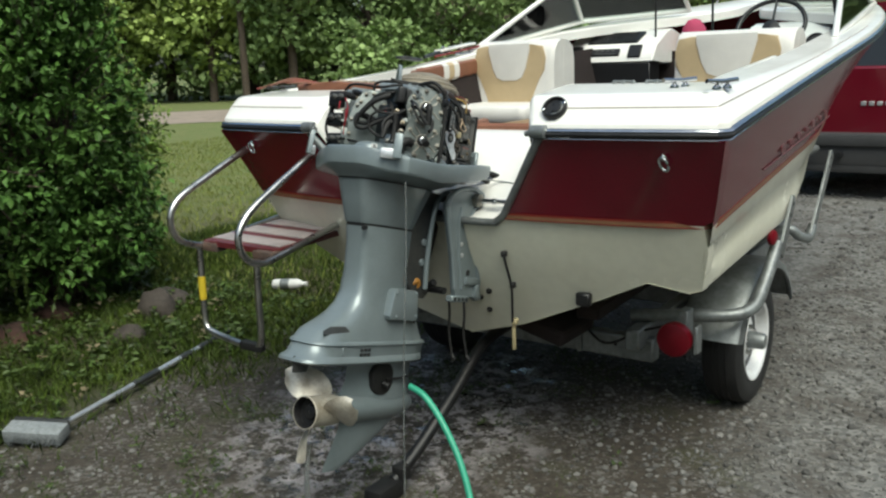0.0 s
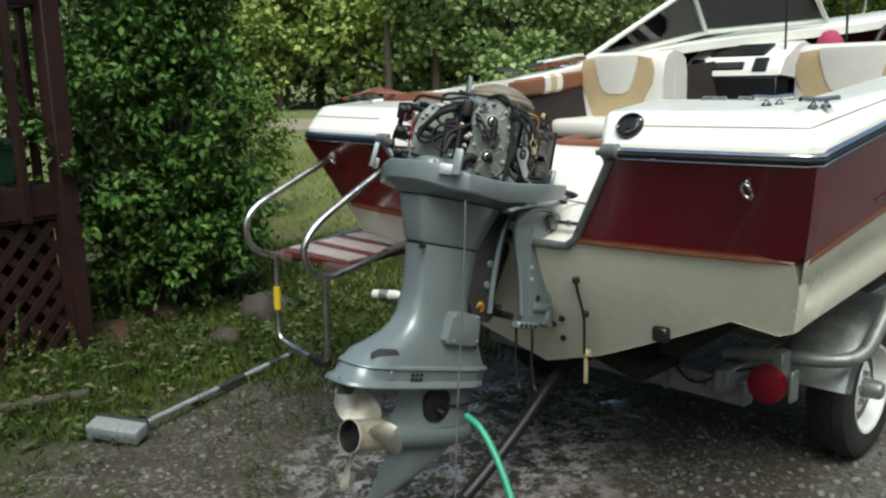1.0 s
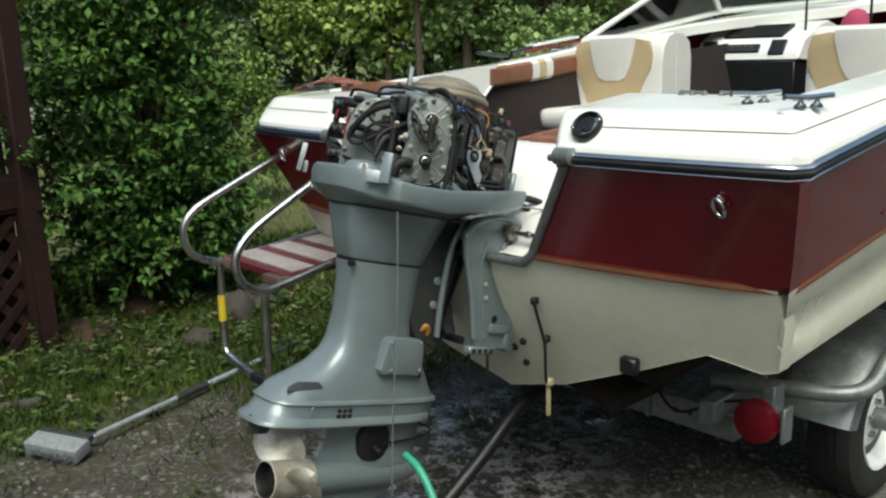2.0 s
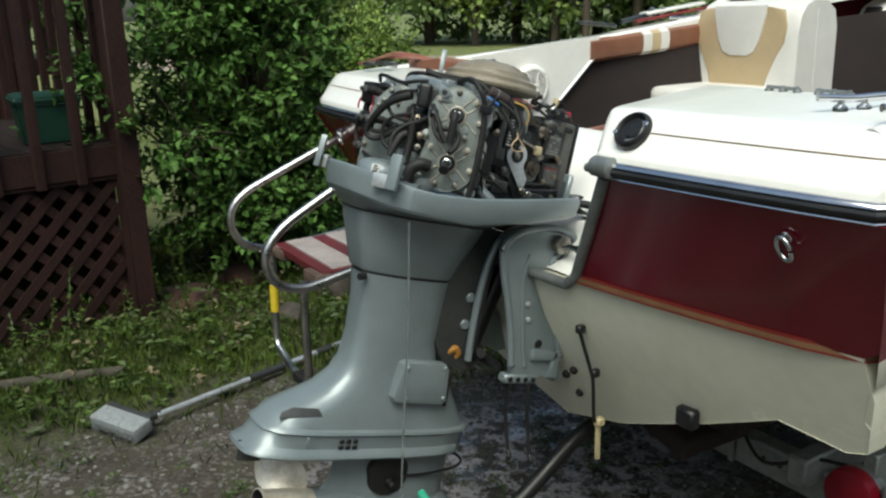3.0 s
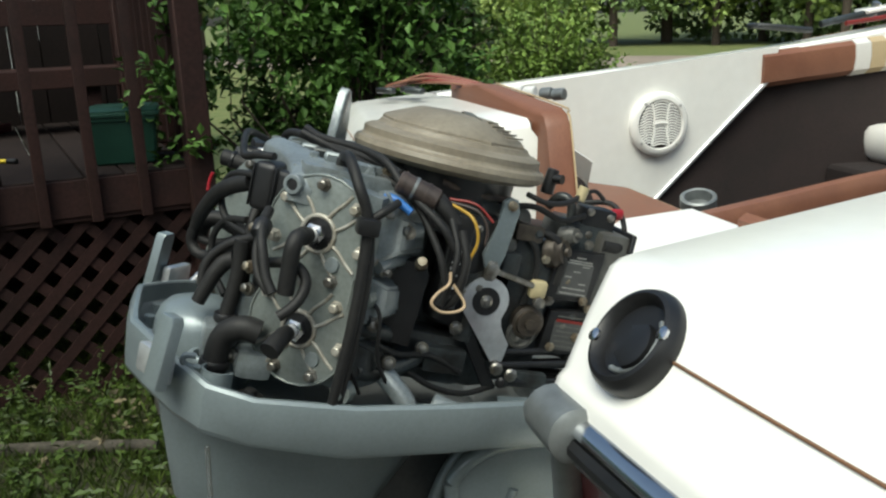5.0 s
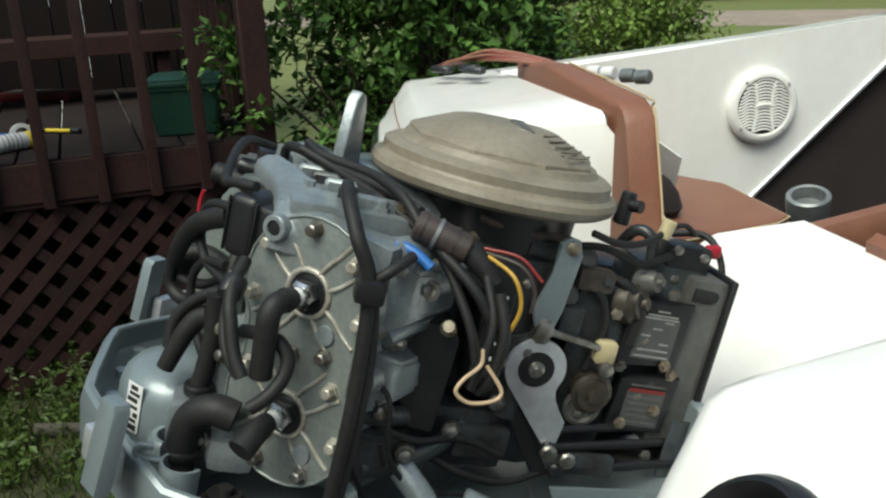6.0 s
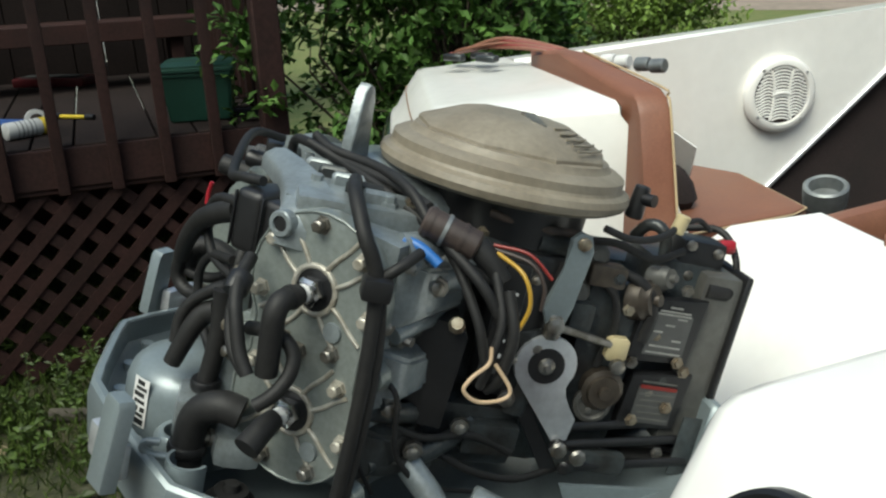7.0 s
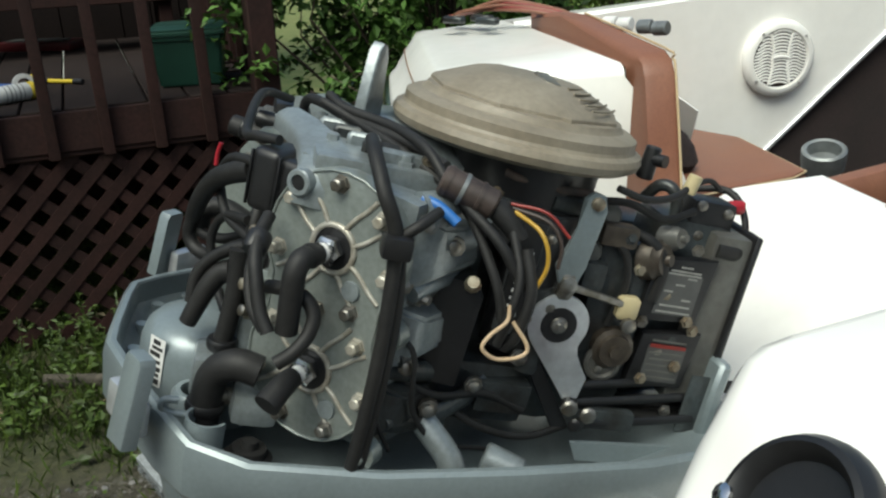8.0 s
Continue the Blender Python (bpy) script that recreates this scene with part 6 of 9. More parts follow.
prism(_b, _o, 0.006, _mA, 0.0015)
ring = hp("ring_bracket", _b, M_ALU, label="grey plated ring bracket")
_b = B()
cyl(_b, (0.1665, 0.061, 0.122), (0.1672, 0.061, 0.122), 0.0165, seg=24)
hp("ring_hole", _b, M_BLACK, ring)
_b = B()
lathe(_b, [(0, 0.008), (0.003, 0.007), (0.005, 0.004), (0.008, 0.003)], (0.167, 0.061, 0.122), (1, 0, 0), 12)
hp("ring_screw", _b, M_BOLT, ring)
_b = B()
box(_b, (0.164, 0.058, 0.158), (0.012, 0.014, 0.024), 0.003)
lathe(_b, [(0, 0.008), (0.006, 0.008), (0.008, 0.005)], (0.168, 0.058, 0.160), (1, 0, 0), 8)
cyl(_b, (0.166, 0.064, 0.158), (0.150, 0.118, 0.146), 0.0035, seg=8)
hp("link_rod", _b, M_BOLT)
_b = B()
box(_b, (0.145, 0.126, 0.142), (0.016, 0.020, 0.022), 0.003)
hp("nylon_link", _b, M_NYLON, label="yellowed nylon linkage block")
_b = B()
lathe(_b, [(0, 0.007), (0.008, 0.007), (0.010, 0.004)], (0.152, 0.128, 0.128), (1, 0, 0), 8)
hp("link_screw", _b, M_BOLT)
_b = B()
prism(_b, [(0.040, 0.085), (0.052, 0.090), (0.10, 0.022), (0.085, 0.018)], 0.010, _mA @ Matrix.Translation((0, 0, -0.014)), 0.001)
hp("black_stay", _b, M_BLACK)
# throttle plate and top shield rods
_b = B()
tube(_b, [(0.130, -0.01, 0.236), (0.142, 0.02, 0.236), (0.150, 0.064, 0.238), (0.152, 0.072, 0.230)], 0.0035, 8, 3)
hp("top_rod", _b, M_RUST)
# black band with worn white lettering beside the starter
_mb = frame_on((0.146, 0.036, 0.164), (0.06, 0.02, 1), (1, -0.22, 0))
_b = B()
box(_b, (0, 0, 0), (0.088, 0.020, 0.010), 0.003, _mb, 2)
band = ep("label_band", _b, M_BLACK, label="black label band with worn white print")
_b = B()
for _i in range(9):
    box(_b, (-0.034 + 0.0066 * _i, 0.001 * (_i % 2), 0.0053), (0.0022 if _i % 3 else 0.0032, 0.007 if _i % 2 else 0.009, 0.0008), 0, _mb)
ep("label_print", _b, M_LABELW, band)
for _a in (-0.034, 0.034):
    _b = B()
    lathe(_b, [(0.004, 0.004), (0.008, 0.0035), (0.009, 0.002)], _mb @ Vector((_a, -0.014, 0)), (1, -0.12, 0), 8)
    ep("band_screw", _b, M_BOLT, band)
# small pipes and a rusty plate under the flywheel cover
_b = B()
box(_b, (0.128, 0.030, 0.222), (0.010, 0.040, 0.022), 0.002)
hp("rusty_plate", _b, M_RUST)
for _p in ([(0.135, 0.0, 0.215), (0.140, 0.03, 0.213), (0.136, 0.06, 0.205), (0.13, 0.10, 0.20)], [(0.14, 0.09, 0.205), (0.145, 0.11, 0.19), (0.14, 0.12, 0.16), (0.135, 0.115, 0.12)], [(0.13, 0.07, 0.23), (0.14, 0.10, 0.235), (0.13, 0.14, 0.225), (0.12, 0.17, 0.235)], [(0.12, -0.05, 0.205), (0.15, -0.03, 0.195), (0.155, 0.0, 0.185)], [(0.16, -0.07, 0.06), (0.165, -0.03, 0.045), (0.168, 0.01, 0.05), (0.165, 0.05, 0.035)], [(0.15, -0.02, 0.03), (0.168, 0.02, 0.015), (0.165, 0.06, 0.01), (0.15, 0.10, 0.02)]):
    _b = B()
    tube(_b, _p, 0.0036, 8, 6)
    hp("fuel_hose", _b, M_RUBBER)
for _c, _s, _mm in (((0.142, 0.085, 0.165), (0.022, 0.022, 0.030), M_CASTDARK), ((0.135, 0.10, 0.205), (0.026, 0.035, 0.020), M_CARB), ((0.128, 0.005, 0.195), (0.03, 0.04, 0.020), M_CAST), ((0.150, 0.03, 0.045), (0.03, 0.05, 0.030), M_CASTDARK), ((0.150, -0.035, 0.022), (0.028, 0.04, 0.026), M_CASTDARK), ((0.158, 0.135, 0.035), (0.02, 0.05, 0.02), M_CASTDARK)):
    _b = B()
    box(_b, _c, _s, 0.005, None, 2)
    hp("small_casting", _b, _mm, block)
# air box with two label plates
_b = B()
box(_b, (0.055, 0.215, 0.135), (0.150, 0.040, 0.170), 0.008, None, 2)
airbox = hp("air_silencer", _b, M_AIRBOX, label="grey air silencer box")
_b = B()
box(_b, (0.06, 0.236, 0.135), (0.155, 0.006, 0.178), 0.002)
hp("silencer_flange", _b, M_BLACK, airbox)
for _f0, _f1, _u0, _u1, _red in ((0.140, 0.203, 0.130, 0.196, False), (0.148, 0.210, 0.064, 0.124, True)):
    _b = B()
    prism(_b, [(_f0, _u0), (_f1 - 0.004, _u0 + 0.004), (_f1, _u1), (_f0 + 0.004, _u1 - 0.006)], 0.016, Matrix(((0, 0, 1, 0.122), (1, 0, 0, 0), (0, 1, 0, 0), (0, 0, 0, 1))), 0.003)
    pl = hp("label_cover", _b, M_BLACK, airbox, "black cover with a faded printed label")
    _b = B()
    box(_b, (0.1385, (_f0 + _f1) / 2 + 0.001, (_u0 + _u1) / 2 - 0.004), (0.0012, (_f1 - _f0) * 0.62, (_u1 - _u0) * 0.60))
    hp("label", _b, M_LABELG, pl)
    _b = B()
    for _k in range(7):
        if not _red and 1 < _k < 6:
            box(_b, (0.1395, _f0 + 0.022 + 0.010 * (_k % 3), _u0 + 0.018 + 0.007 * (_k - 1)), (0.0008, 0.009, 0.0016))
        else:
            box(_b, (0.1395, (_f0 + _f1) / 2 + 0.001, _u0 + 0.012 + 0.0062 * _k), (0.0008, 0.030 if _k % 2 else 0.034, 0.0016))
    hp("label_print", _b, M_FADED if not _red else M_AIRBOX, pl)
    _b = B()
    if _red:
        box(_b, (0.1396, (_f0 + _f1) / 2 + 0.001, _u1 - 0.016), (0.0008, 0.036, 0.0035))
        hp("warning_bar", _b, M_REDLINE, pl)
    else:
        for _w, _u in ((0.012, 0.186), (0.030, 0.182)):
            box(_b, (0.1395, (_f0 + _f1) / 2 + 0.002, _u), (0.0008, _w, 0.0016))
        hp("label_heading", _b, M_FADED, pl)
# choke solenoid, primer and fittings at the top front
_b = B()
box(_b, (0.085, 0.195, 0.225), (0.044, 0.045, 0.040), 0.006, None, 2)
choke = hp("choke_solenoid", _b, M_BLACK, label="black choke solenoid with red cap")
_b = B()
lathe(_b, [(0, 0.0065), (0.012, 0.007), (0.015, 0.005)], (0.088, 0.215, 0.240), (0.2, 0.8, 0.15), 12)
hp("red_cap", _b, M_REDWIRE, choke)
for _x, _f, _u in ((0.110, 0.185, 0.212), (0.110, 0.208, 0.236), (0.112, 0.180, 0.240)):
    _b = B()
    lathe(_b, [(0, 0.005), (0.004, 0.005), (0.006, 0.003)], (_x - 0.004, _f, _u), (1, 0, 0), 8)
    hp("small_screw", _b, M_BOLT, choke)
_b = B()
cyl(_b, (0.032, 0.170, 0.235), (0.032, 0.172, 0.266), 0.0085, 0.0075, seg=12, cham=0.0015)
cyl(_b, (0.032, 0.171, 0.254), (0.046, 0.180, 0.256), 0.006, seg=10)
ep("vent_knob", _b, M_BLACK)
_b = B()
tube(_b, [(0.050, 0.168, 0.222), (0.058, 0.174, 0.236), (0.066, 0.182, 0.238), (0.071, 0.188, 0.230), (0.074, 0.190, 0.214)], 0.0056, 12, 4)
ep("breather_hose", _b, M_CASTDARK)
_b = B()
cyl(_b, (0.090, 0.186, 0.240), (0.090, 0.189, 0.257), 0.0062, seg=12, cham=0.001)
ep("nylon_fitting", _b, M_NYLON)
_b = B()
tube(_b, [(0.090, 0.187, 0.246), (0.100, 0.168, 0.236), (0.108, 0.140, 0.232), (0.112, 0.112, 0.238)], 0.0032, 8, 4)
tube(_b, [(0.090, 0.190, 0.250), (0.086, 0.206, 0.254), (0.080, 0.222, 0.246)], 0.0025, 8, 4)
ep("primer_line", _b, M_RUBBER)
for _p, _r in (([(0.10, 0.10, 0.205), (0.135, 0.13, 0.205), (0.140, 0.150, 0.185), (0.138, 0.150, 0.150)], 0.005), ([(0.10, 0.215, 0.215), (0.125, 0.222, 0.205), (0.128, 0.20, 0.205)], 0.007), ([(0.02, 0.19, 0.24), (0.05, 0.225, 0.25), (0.09, 0.235, 0.23), (0.10, 0.24, 0.19)], 0.0035)):
    _b = B()
    tube(_b, _p, _r, 8, 5)
    hp("fuel_hose", _b, M_RUBBER)
for _p0, _p1 in (((0.162, 0.095, 0.048), (0.135, 0.225, 0.060)), ((0.170, 0.105, 0.030), (0.145, 0.225, 0.040)), ((0.150, 0.10, 0.062), (0.12, 0.22, 0.072))):
    _b = B()
    cyl(_b, _p0, _p1, 0.0045, seg=10)
    lathe(_b, [(0, 0.0065), (0.010, 0.0065), (0.012, 0.004)], _p0, (0.7, -0.6, 0.1), 8)
    hp("control_rod", _b, M_BLACK)
for _x, _f, _u in ((0.170, 0.092, 0.046), (0.168, 0.112, 0.040)):
    _b = B()
    lathe(_b, [(0, 0.008), (0.006, 0.008), (0.009, 0.005)], (_x, _f, _u), (1, -0.2, 0.1), 8)
    hp("rod_nut", _b, M_BOLT)
_b = B()
box(_b, (0.145, 0.222, 0.055), (0.004, 0.022, 0.060), 0.001)
hp("rod_plate", _b, M_CASTDARK)
_b = B()
prism(_b, [(0.10, 0.0), (0.20, 0.006), (0.19, -0.016), (0.11, -0.018)], 0.006, Matrix(((0, 0, 1, 0.172), (1, 0, 0, 0), (0, 1, 0, 0.014), (0, 0, 0, 1))))
hp("tray_ledge", _b, M_GREY)
# small clutter of fasteners on the castings
random.seed(21)
for _k in range(34):
    _f, _u = random.uniform(-0.08, 0.20), random.uniform(0.03, 0.225)
    _x = 0.118 + random.uniform(-0.006, 0.01) + (0.018 if _f > 0.1 else 0)
    _b = B()
    lathe(_b, [(0, 0.006), (0.003, 0.006), (0.0032, 0.0042), (0.007, 0.0042)], (_x, _f, _u), (1, random.uniform(-0.3, 0.3), random.uniform(-0.2, 0.3)), 6)
    hp("fastener", _b, random.choice((M_ZINC, M_BOLT, M_CASTDARK)))
# cowl seam wear line and dribbling water
WX = [Vector((0.205, -0.195, 1.085)), Vector((0.200, -0.205, 0.85)), Vector((0.190, -0.225, 0.55)), Vector((0.186, -0.24, 0.28)), Vector((0.184, -0.25, 0.02))]
_b = B()
tube(_b, WX, 0.0026, 6, 5)
single("cooling_water_jet", _b, M_WATER, "thin stream of cooling water falling from the motor", "water", kind="thing")
_b = B()
tube(_b, [(0.04, -0.50, 0.33), (0.038, -0.52, 0.25), (0.040, -0.525, 0.12), (0.04, -0.53, 0.015)], 0.004, 8, 4, taper=0.012)
single("exhaust_water", _b, M_WATER, "water running from the propeller hub to the ground", "water", kind="thing")
_b = B()
tube(_b, [(0.160, -0.165, 0.430), (0.22, -0.168, 0.408), (0.29, -0.180, 0.345), (0.37, -0.205, 0.245), (0.435, -0.245, 0.135), (0.485, -0.31, 0.045), (0.58, -0.52, 0.014), (0.95, -1.6, 0.013), (1.2, -2.6, 0.013)], 0.0105, 10, 8)
single("garden_hose", _b, M_HOSE, "green garden hose coupled to the flushing cup", "hose")


# ---- cockpit: seats, cushions, dash, windshield ----
def cushion(c, s, r=0.03, m=None):
    bm = B()
    box(bm, c, s, r, m, 3)
    return bm


def swivel_seat(name, x0, x1, y0, z0, label):
    """A back-to-back seat that faces aft; x from the centreline, y0 the aft face of its backrest."""
    cx, w = (x0 + x1) / 2 + XC, x1 - x0
    seat = thing(name, Matrix.Translation((cx, y0 + 0.1, 0.795)), label, "seat", "cockpit seats")

    def sp(nm, bm, mt, parent=None, lb=""):
        bm.transform(Matrix.Translation((-cx, -y0 - 0.1, -0.795)))
        return part(nm, bm, mt, parent or seat, lb)
    bm = B()
    # backrest with a rolled top
    prof = [(0.0, 1.13), (0.0, 1.38), (0.012, 1.452), (0.045, 1.492), (0.10, 1.508), (0.17, 1.502), (0.22, 1.47), (0.238, 1.41), (0.24, 1.13)]
    rings = []
    for t, k in ((0.0, 0.90), (0.02, 0.97), (0.08, 1.0), (0.92, 1.0), (0.98, 0.97), (1.0, 0.90)):
        x = cx - w / 2 + w * t
        rings.append([(x, y0 + 0.12 + (y - 0.12) * k, 1.13 + (z - 1.13) * (0.985 + 0.015 * k)) for y, z in prof])
    loft(bm, rings)
    back = sp("backrest", bm, M_VWHITE, None, "white vinyl backrest")
    # tan yoke sewn on the aft face
    def yoke(pts, dep, mt, nm, lb=""):
        b2 = B()
        prism(b2, [(cx + w * a, z) for a, z in pts], dep, Matrix(((1, 0, 0, 0), (0, 0, -1, y0 + 0.004), (0, 1, 0, 0), (0, 0, 0, 1))), 0.004)
        sp(nm, b2, mt, back, lb)
    tan = [(-0.46, 1.475), (-0.49, 1.42), (-0.485, 1.36), (-0.42, 1.31), (-0.35, 1.24), (-0.30, 1.17), (-0.29, 1.14), (0.20, 1.14), (0.21, 1.17), (0.26, 1.24), (0.33, 1.31), (0.40, 1.36), (0.41, 1.42), (0.38, 1.475), (0.25, 1.485), (-0.35, 1.485)]
    yoke(tan, 0.007, M_VTAN, "tan_yoke", "tan vinyl yoke panel")
    white = [(-0.30, 1.492), (-0.30, 1.46), (-0.25, 1.37), (-0.20, 1.325), (-0.12, 1.31), (0.05, 1.31), (0.12, 1.325), (0.17, 1.37), (0.22, 1.46), (0.22, 1.492)]
    yoke(white, 0.012, M_VWHITE, "centre_panel")
    for s_ in (-1, 1):
        b2 = B()
        tube(b2, [(cx + s_ * w / 2 * 0.995, y0 + 0.115, z) for z in (1.14, 1.3, 1.44, 1.475)], 0.003, 6, 3)
        sp("piping", b2, M_VWHITE, back)
    base = cushion((cx, y0 - 0.11, 1.155), (w * 0.96, 0.32, 0.095), 0.042)
    sp("seat_cushion", base, M_VWHITE, None, "white vinyl seat cushion")
    b2 = B()
    box(b2, (cx, y0 - 0.03, 0.955), (w * 0.9, 0.68, 0.31), 0.01)
    sp("seat_box", b2, M_CARPET)
    return seat


swivel_seat("cockpit_seat", -0.825, -0.365, 1.68, 0.8, "white and tan vinyl back-to-back seat on the port side")
swivel_seat("cockpit_seat", 0.25, 0.76, 1.68, 0.8, "white and tan vinyl back-to-back seat behind the helm")

# aft jump seat, brown
SEATPLAN = [(-0.80, 0.40), (-0.345, 0.40), (-0.405, 0.655), (-0.43, 0.69), (-0.66, 0.70), (-0.80, 0.62)]
js = thing("jump_seat", Matrix.Translation((XC - 0.52, 0.55, 0.795)), "worn brown vinyl jump seat in the port quarter", "seat")


def jp(nm, bm, mt, parent=None, lb=""):
    bm.transform(Matrix.Translation((0.52 - XC, -0.55, -0.795)))
    return part(nm, bm, mt, parent or js, lb)


_b = B()
prism(_b, [(-0.80, 1.10), (-0.245, 1.10), (-0.240, 1.17), (-0.275, 1.318), (-0.288, 1.336), (-0.31, 1.345), (-0.62, 1.362), (-0.80, 1.355)], 0.042, Matrix(((1, 0, 0, XC), (0, 0, -1, 0.392), (0, 1, 0, 0), (0, 0, 0, 1))), 0.012)
jb = jp("backrest", _b, M_VBROWN, None, "brown vinyl back cushion with tan piping")
_b = B()
tube(_b, [(XC + x, 0.392, z) for x, z in ((-0.243, 1.12), (-0.238, 1.17), (-0.273, 1.318), (-0.286, 1.338), (-0.31, 1.348), (-0.62, 1.364))], 0.0017, 7, 4)
jp("piping", _b, M_VTAN, jb)
_b = B()
prism(_b, SEATPLAN, 0.060, Matrix(((1, 0, 0, XC), (0, 1, 0, 0), (0, 0, 1, 1.070), (0, 0, 0, 1))), 0.014)
jc = jp("seat_cushion", _b, M_VBROWN, None, "brown vinyl seat cushion with tan piping")
_b = B()
tube(_b, [(XC + x, y, 1.124) for x, y in SEATPLAN[1:5]], 0.0017, 7, 1)
jp("piping", _b, M_VTAN, jc)
_b = B()
box(_b, (XC - 0.50, 0.52, 0.925), (0.44, 0.20, 0.26), 0.005)
jp("seat_box", _b, M_CARPET)
# brown edge board and tan deck panel beyond the coaming
_b = B()
loft(_b, [[(XC + x - 0.02, y, 1.09), (XC + x - 0.022, y, 1.13), (XC + x - 0.012, y + 0.004, 1.147), (XC + x, y + 0.006, 1.150), (XC + x + 0.012, y + 0.01, 1.147), (XC + x + 0.022, y + 0.014, 1.13), (XC + x + 0.02, y + 0.014, 1.09)] for x, y in ((-0.25, 0.45), (-0.30, 0.62), (-0.38, 0.85), (-0.47, 1.10), (-0.53, 1.30))])
_pb = single("padded_rail", _b, M_VBROWN, "brown padded rail beside the jump seat", "padding")
_b = B()
box(_b, (XC + 0.12, 0.86, 0.985), (0.52, 0.46, 0.37), 0.008)
single("engine_hatch", _b, M_WOODTAN, "tan plywood battery hatch ahead of the motor well", "hatch")
_b = B()
sweep(_b, [(XC - 0.14, 0.625, 1.165), (XC + 0.36, 0.625, 1.165)], [(-0.012, -0.02), (0.012, -0.02), (0.014, 0.012), (0.0, 0.022), (-0.014, 0.012)])
single("coaming_trim", _b, M_VBROWN, "brown vinyl trim along the well coaming", "trim")
# black bag and a scrap of paper tucked behind the cushion
_b = B()
loft(_b, [[Vector((-0.45, 0.500, 1.168)) + Vector((a * 0.045 * k, b * 0.035 * k, h)) for a, b in arc(0, 0, 1, 0, 360, 12)[:-1]] for k, h in ((0.7, -0.042), (1.0, -0.025), (0.8, 0.0), (0.45, 0.018), (0.15, 0.026))])
single("cloth_bag", _b, M_CARPET, "small black cloth bag lying on the brown seat", "bag")
_b = B()
box(_b, (0, 0, 0), (0.05, 0.002, 0.09), 0.0, pose(-0.475, 0.52, 1.195, 20, 25, 30))
single("paper_scrap", _b, M_LABELW, "white paper scrap behind the black bag", "paper")
_b = B()
lathe(_b, [(0, 0.036), (0.02, 0.038), (0.036, 0.038), (0.039, 0.034), (0.037, 0.029), (0.015, 0.027), (0.012, 0.0)], (XC - 0.595, 0.83, 1.075), (0.25, -0.2, 1), 26)
cupb = single("cup_holder", _b, M_GALV, "grey round cup holder in the port side", "cup holder")
_b = B()
cyl(_b, (XC - 0.595, 0.83, 0.795), (XC - 0.593, 0.828, 1.080), 0.02, seg=12)
part("stem", _b, M_BLACK, cupb)

# loudspeaker on the port quarter panel
spk = thing("loudspeaker", frame_on((XC - 0.824 + 0.016, 0.852, 1.236), (0, 1, 0.0), (1, 0, 0.02)) @ Matrix.Scale(0.87, 4), "round white marine loudspeaker on the quarter panel", "loudspeaker")
_b = B()
lathe(_b, [(-0.012, 0.083), (0.0, 0.085), (0.006, 0.083), (0.012, 0.074), (0.012, 0.066), (0.006, 0.063), (0.005, 0.0)], (0, 0, 0), (0, 0, 1), 40)
part("rim", _b, M_WHITE, spk)
_b = B()
cyl(_b, (0, 0, 0.002), (0, 0, 0.0068), 0.0625, seg=32)
part("grille_cloth", _b, M_CARPET, spk)
for _i in range(17):
    _v = -0.056 + 0.007 * _i
    _h = math.sqrt(max(0, 0.0625 ** 2 - _v ** 2))
    for _sd in (-1, 0, 1):
        _x0, _x1 = (-0.021, 0.021) if _sd == 0 else (0.020, _h)
        if _x1 - _x0 < 0.008:
            continue
        _pts = []
        for _k in range(5):
            x = lerp(_x0, _x1, _k / 4)
            _dy = 0.005 * (1 - (x / 0.021) ** 2) if _sd == 0 else 0.005 * math.sin((x - 0.02) / 0.042 * 5.0) - 0.002
            _pts.append((x * (_sd or 1), _v + _dy, 0.0085))
        _b = B()
        tube(_b, _pts, 0.0022 if _i != 8 or _sd else 0.0045, 6, 1)
        part("slat", _b, M_WHITE, spk)
for _sd in (-1, 1):
    _b = B()
    tube(_b, [(_sd * x, y, 0.0092) for x, y in ((0.026, -0.056), (0.019, -0.025), (0.018, 0.0), (0.019, 0.025), (0.026, 0.056))], 0.0028, 6, 3)
    part("grille_bar", _b, M_WHITE, spk)
for _a in (40, 130, 220, 310):
    _b = B()
    lathe(_b, [(0, 0.004), (0.002, 0.003)], (0.073 * math.cos(radians(_a)), 0.073 * math.sin(radians(_a)), 0.0118), (0, 0, 1), 8)
    part("screw", _b, M_STEEL, spk)

# wiring coil with ferrules on the port aft deck
coil = thing("wire_coil", Matrix.Translation((XC - 0.77, 0.30, 1.340)), "coil of red wires with clamps lying on the port deck", "wire")
random.seed(3)
for _k in range(5):
    _b = B()
    tube(_b, [(-0.10 + random.uniform(-0.02, 0.02), -0.08, 0.004), (-0.05, -0.05 + random.uniform(-0.02, 0.02), 0.018), (0.0, 0.0, 0.022 + 0.004 * _k), (0.045, 0.05 + 0.01 * _k, 0.018), (0.075, 0.10, 0.006), (0.10 - 0.02 * _k, 0.14, 0.004)], 0.0032, 6, 5)
    part("wire", _b, M_REDLINE if _k % 2 else M_VBROWN, coil)
for _x, _y in ((-0.07, -0.06), (-0.04, -0.02), (0.0, -0.05)):
    _b = B()
    box(_b, (_x, _y, 0.008), (0.045, 0.018, 0.012), 0.003, pose(0, 0, 0, 0, 0, 35))
    part("clamp", _b, M_CASTDARK, coil)
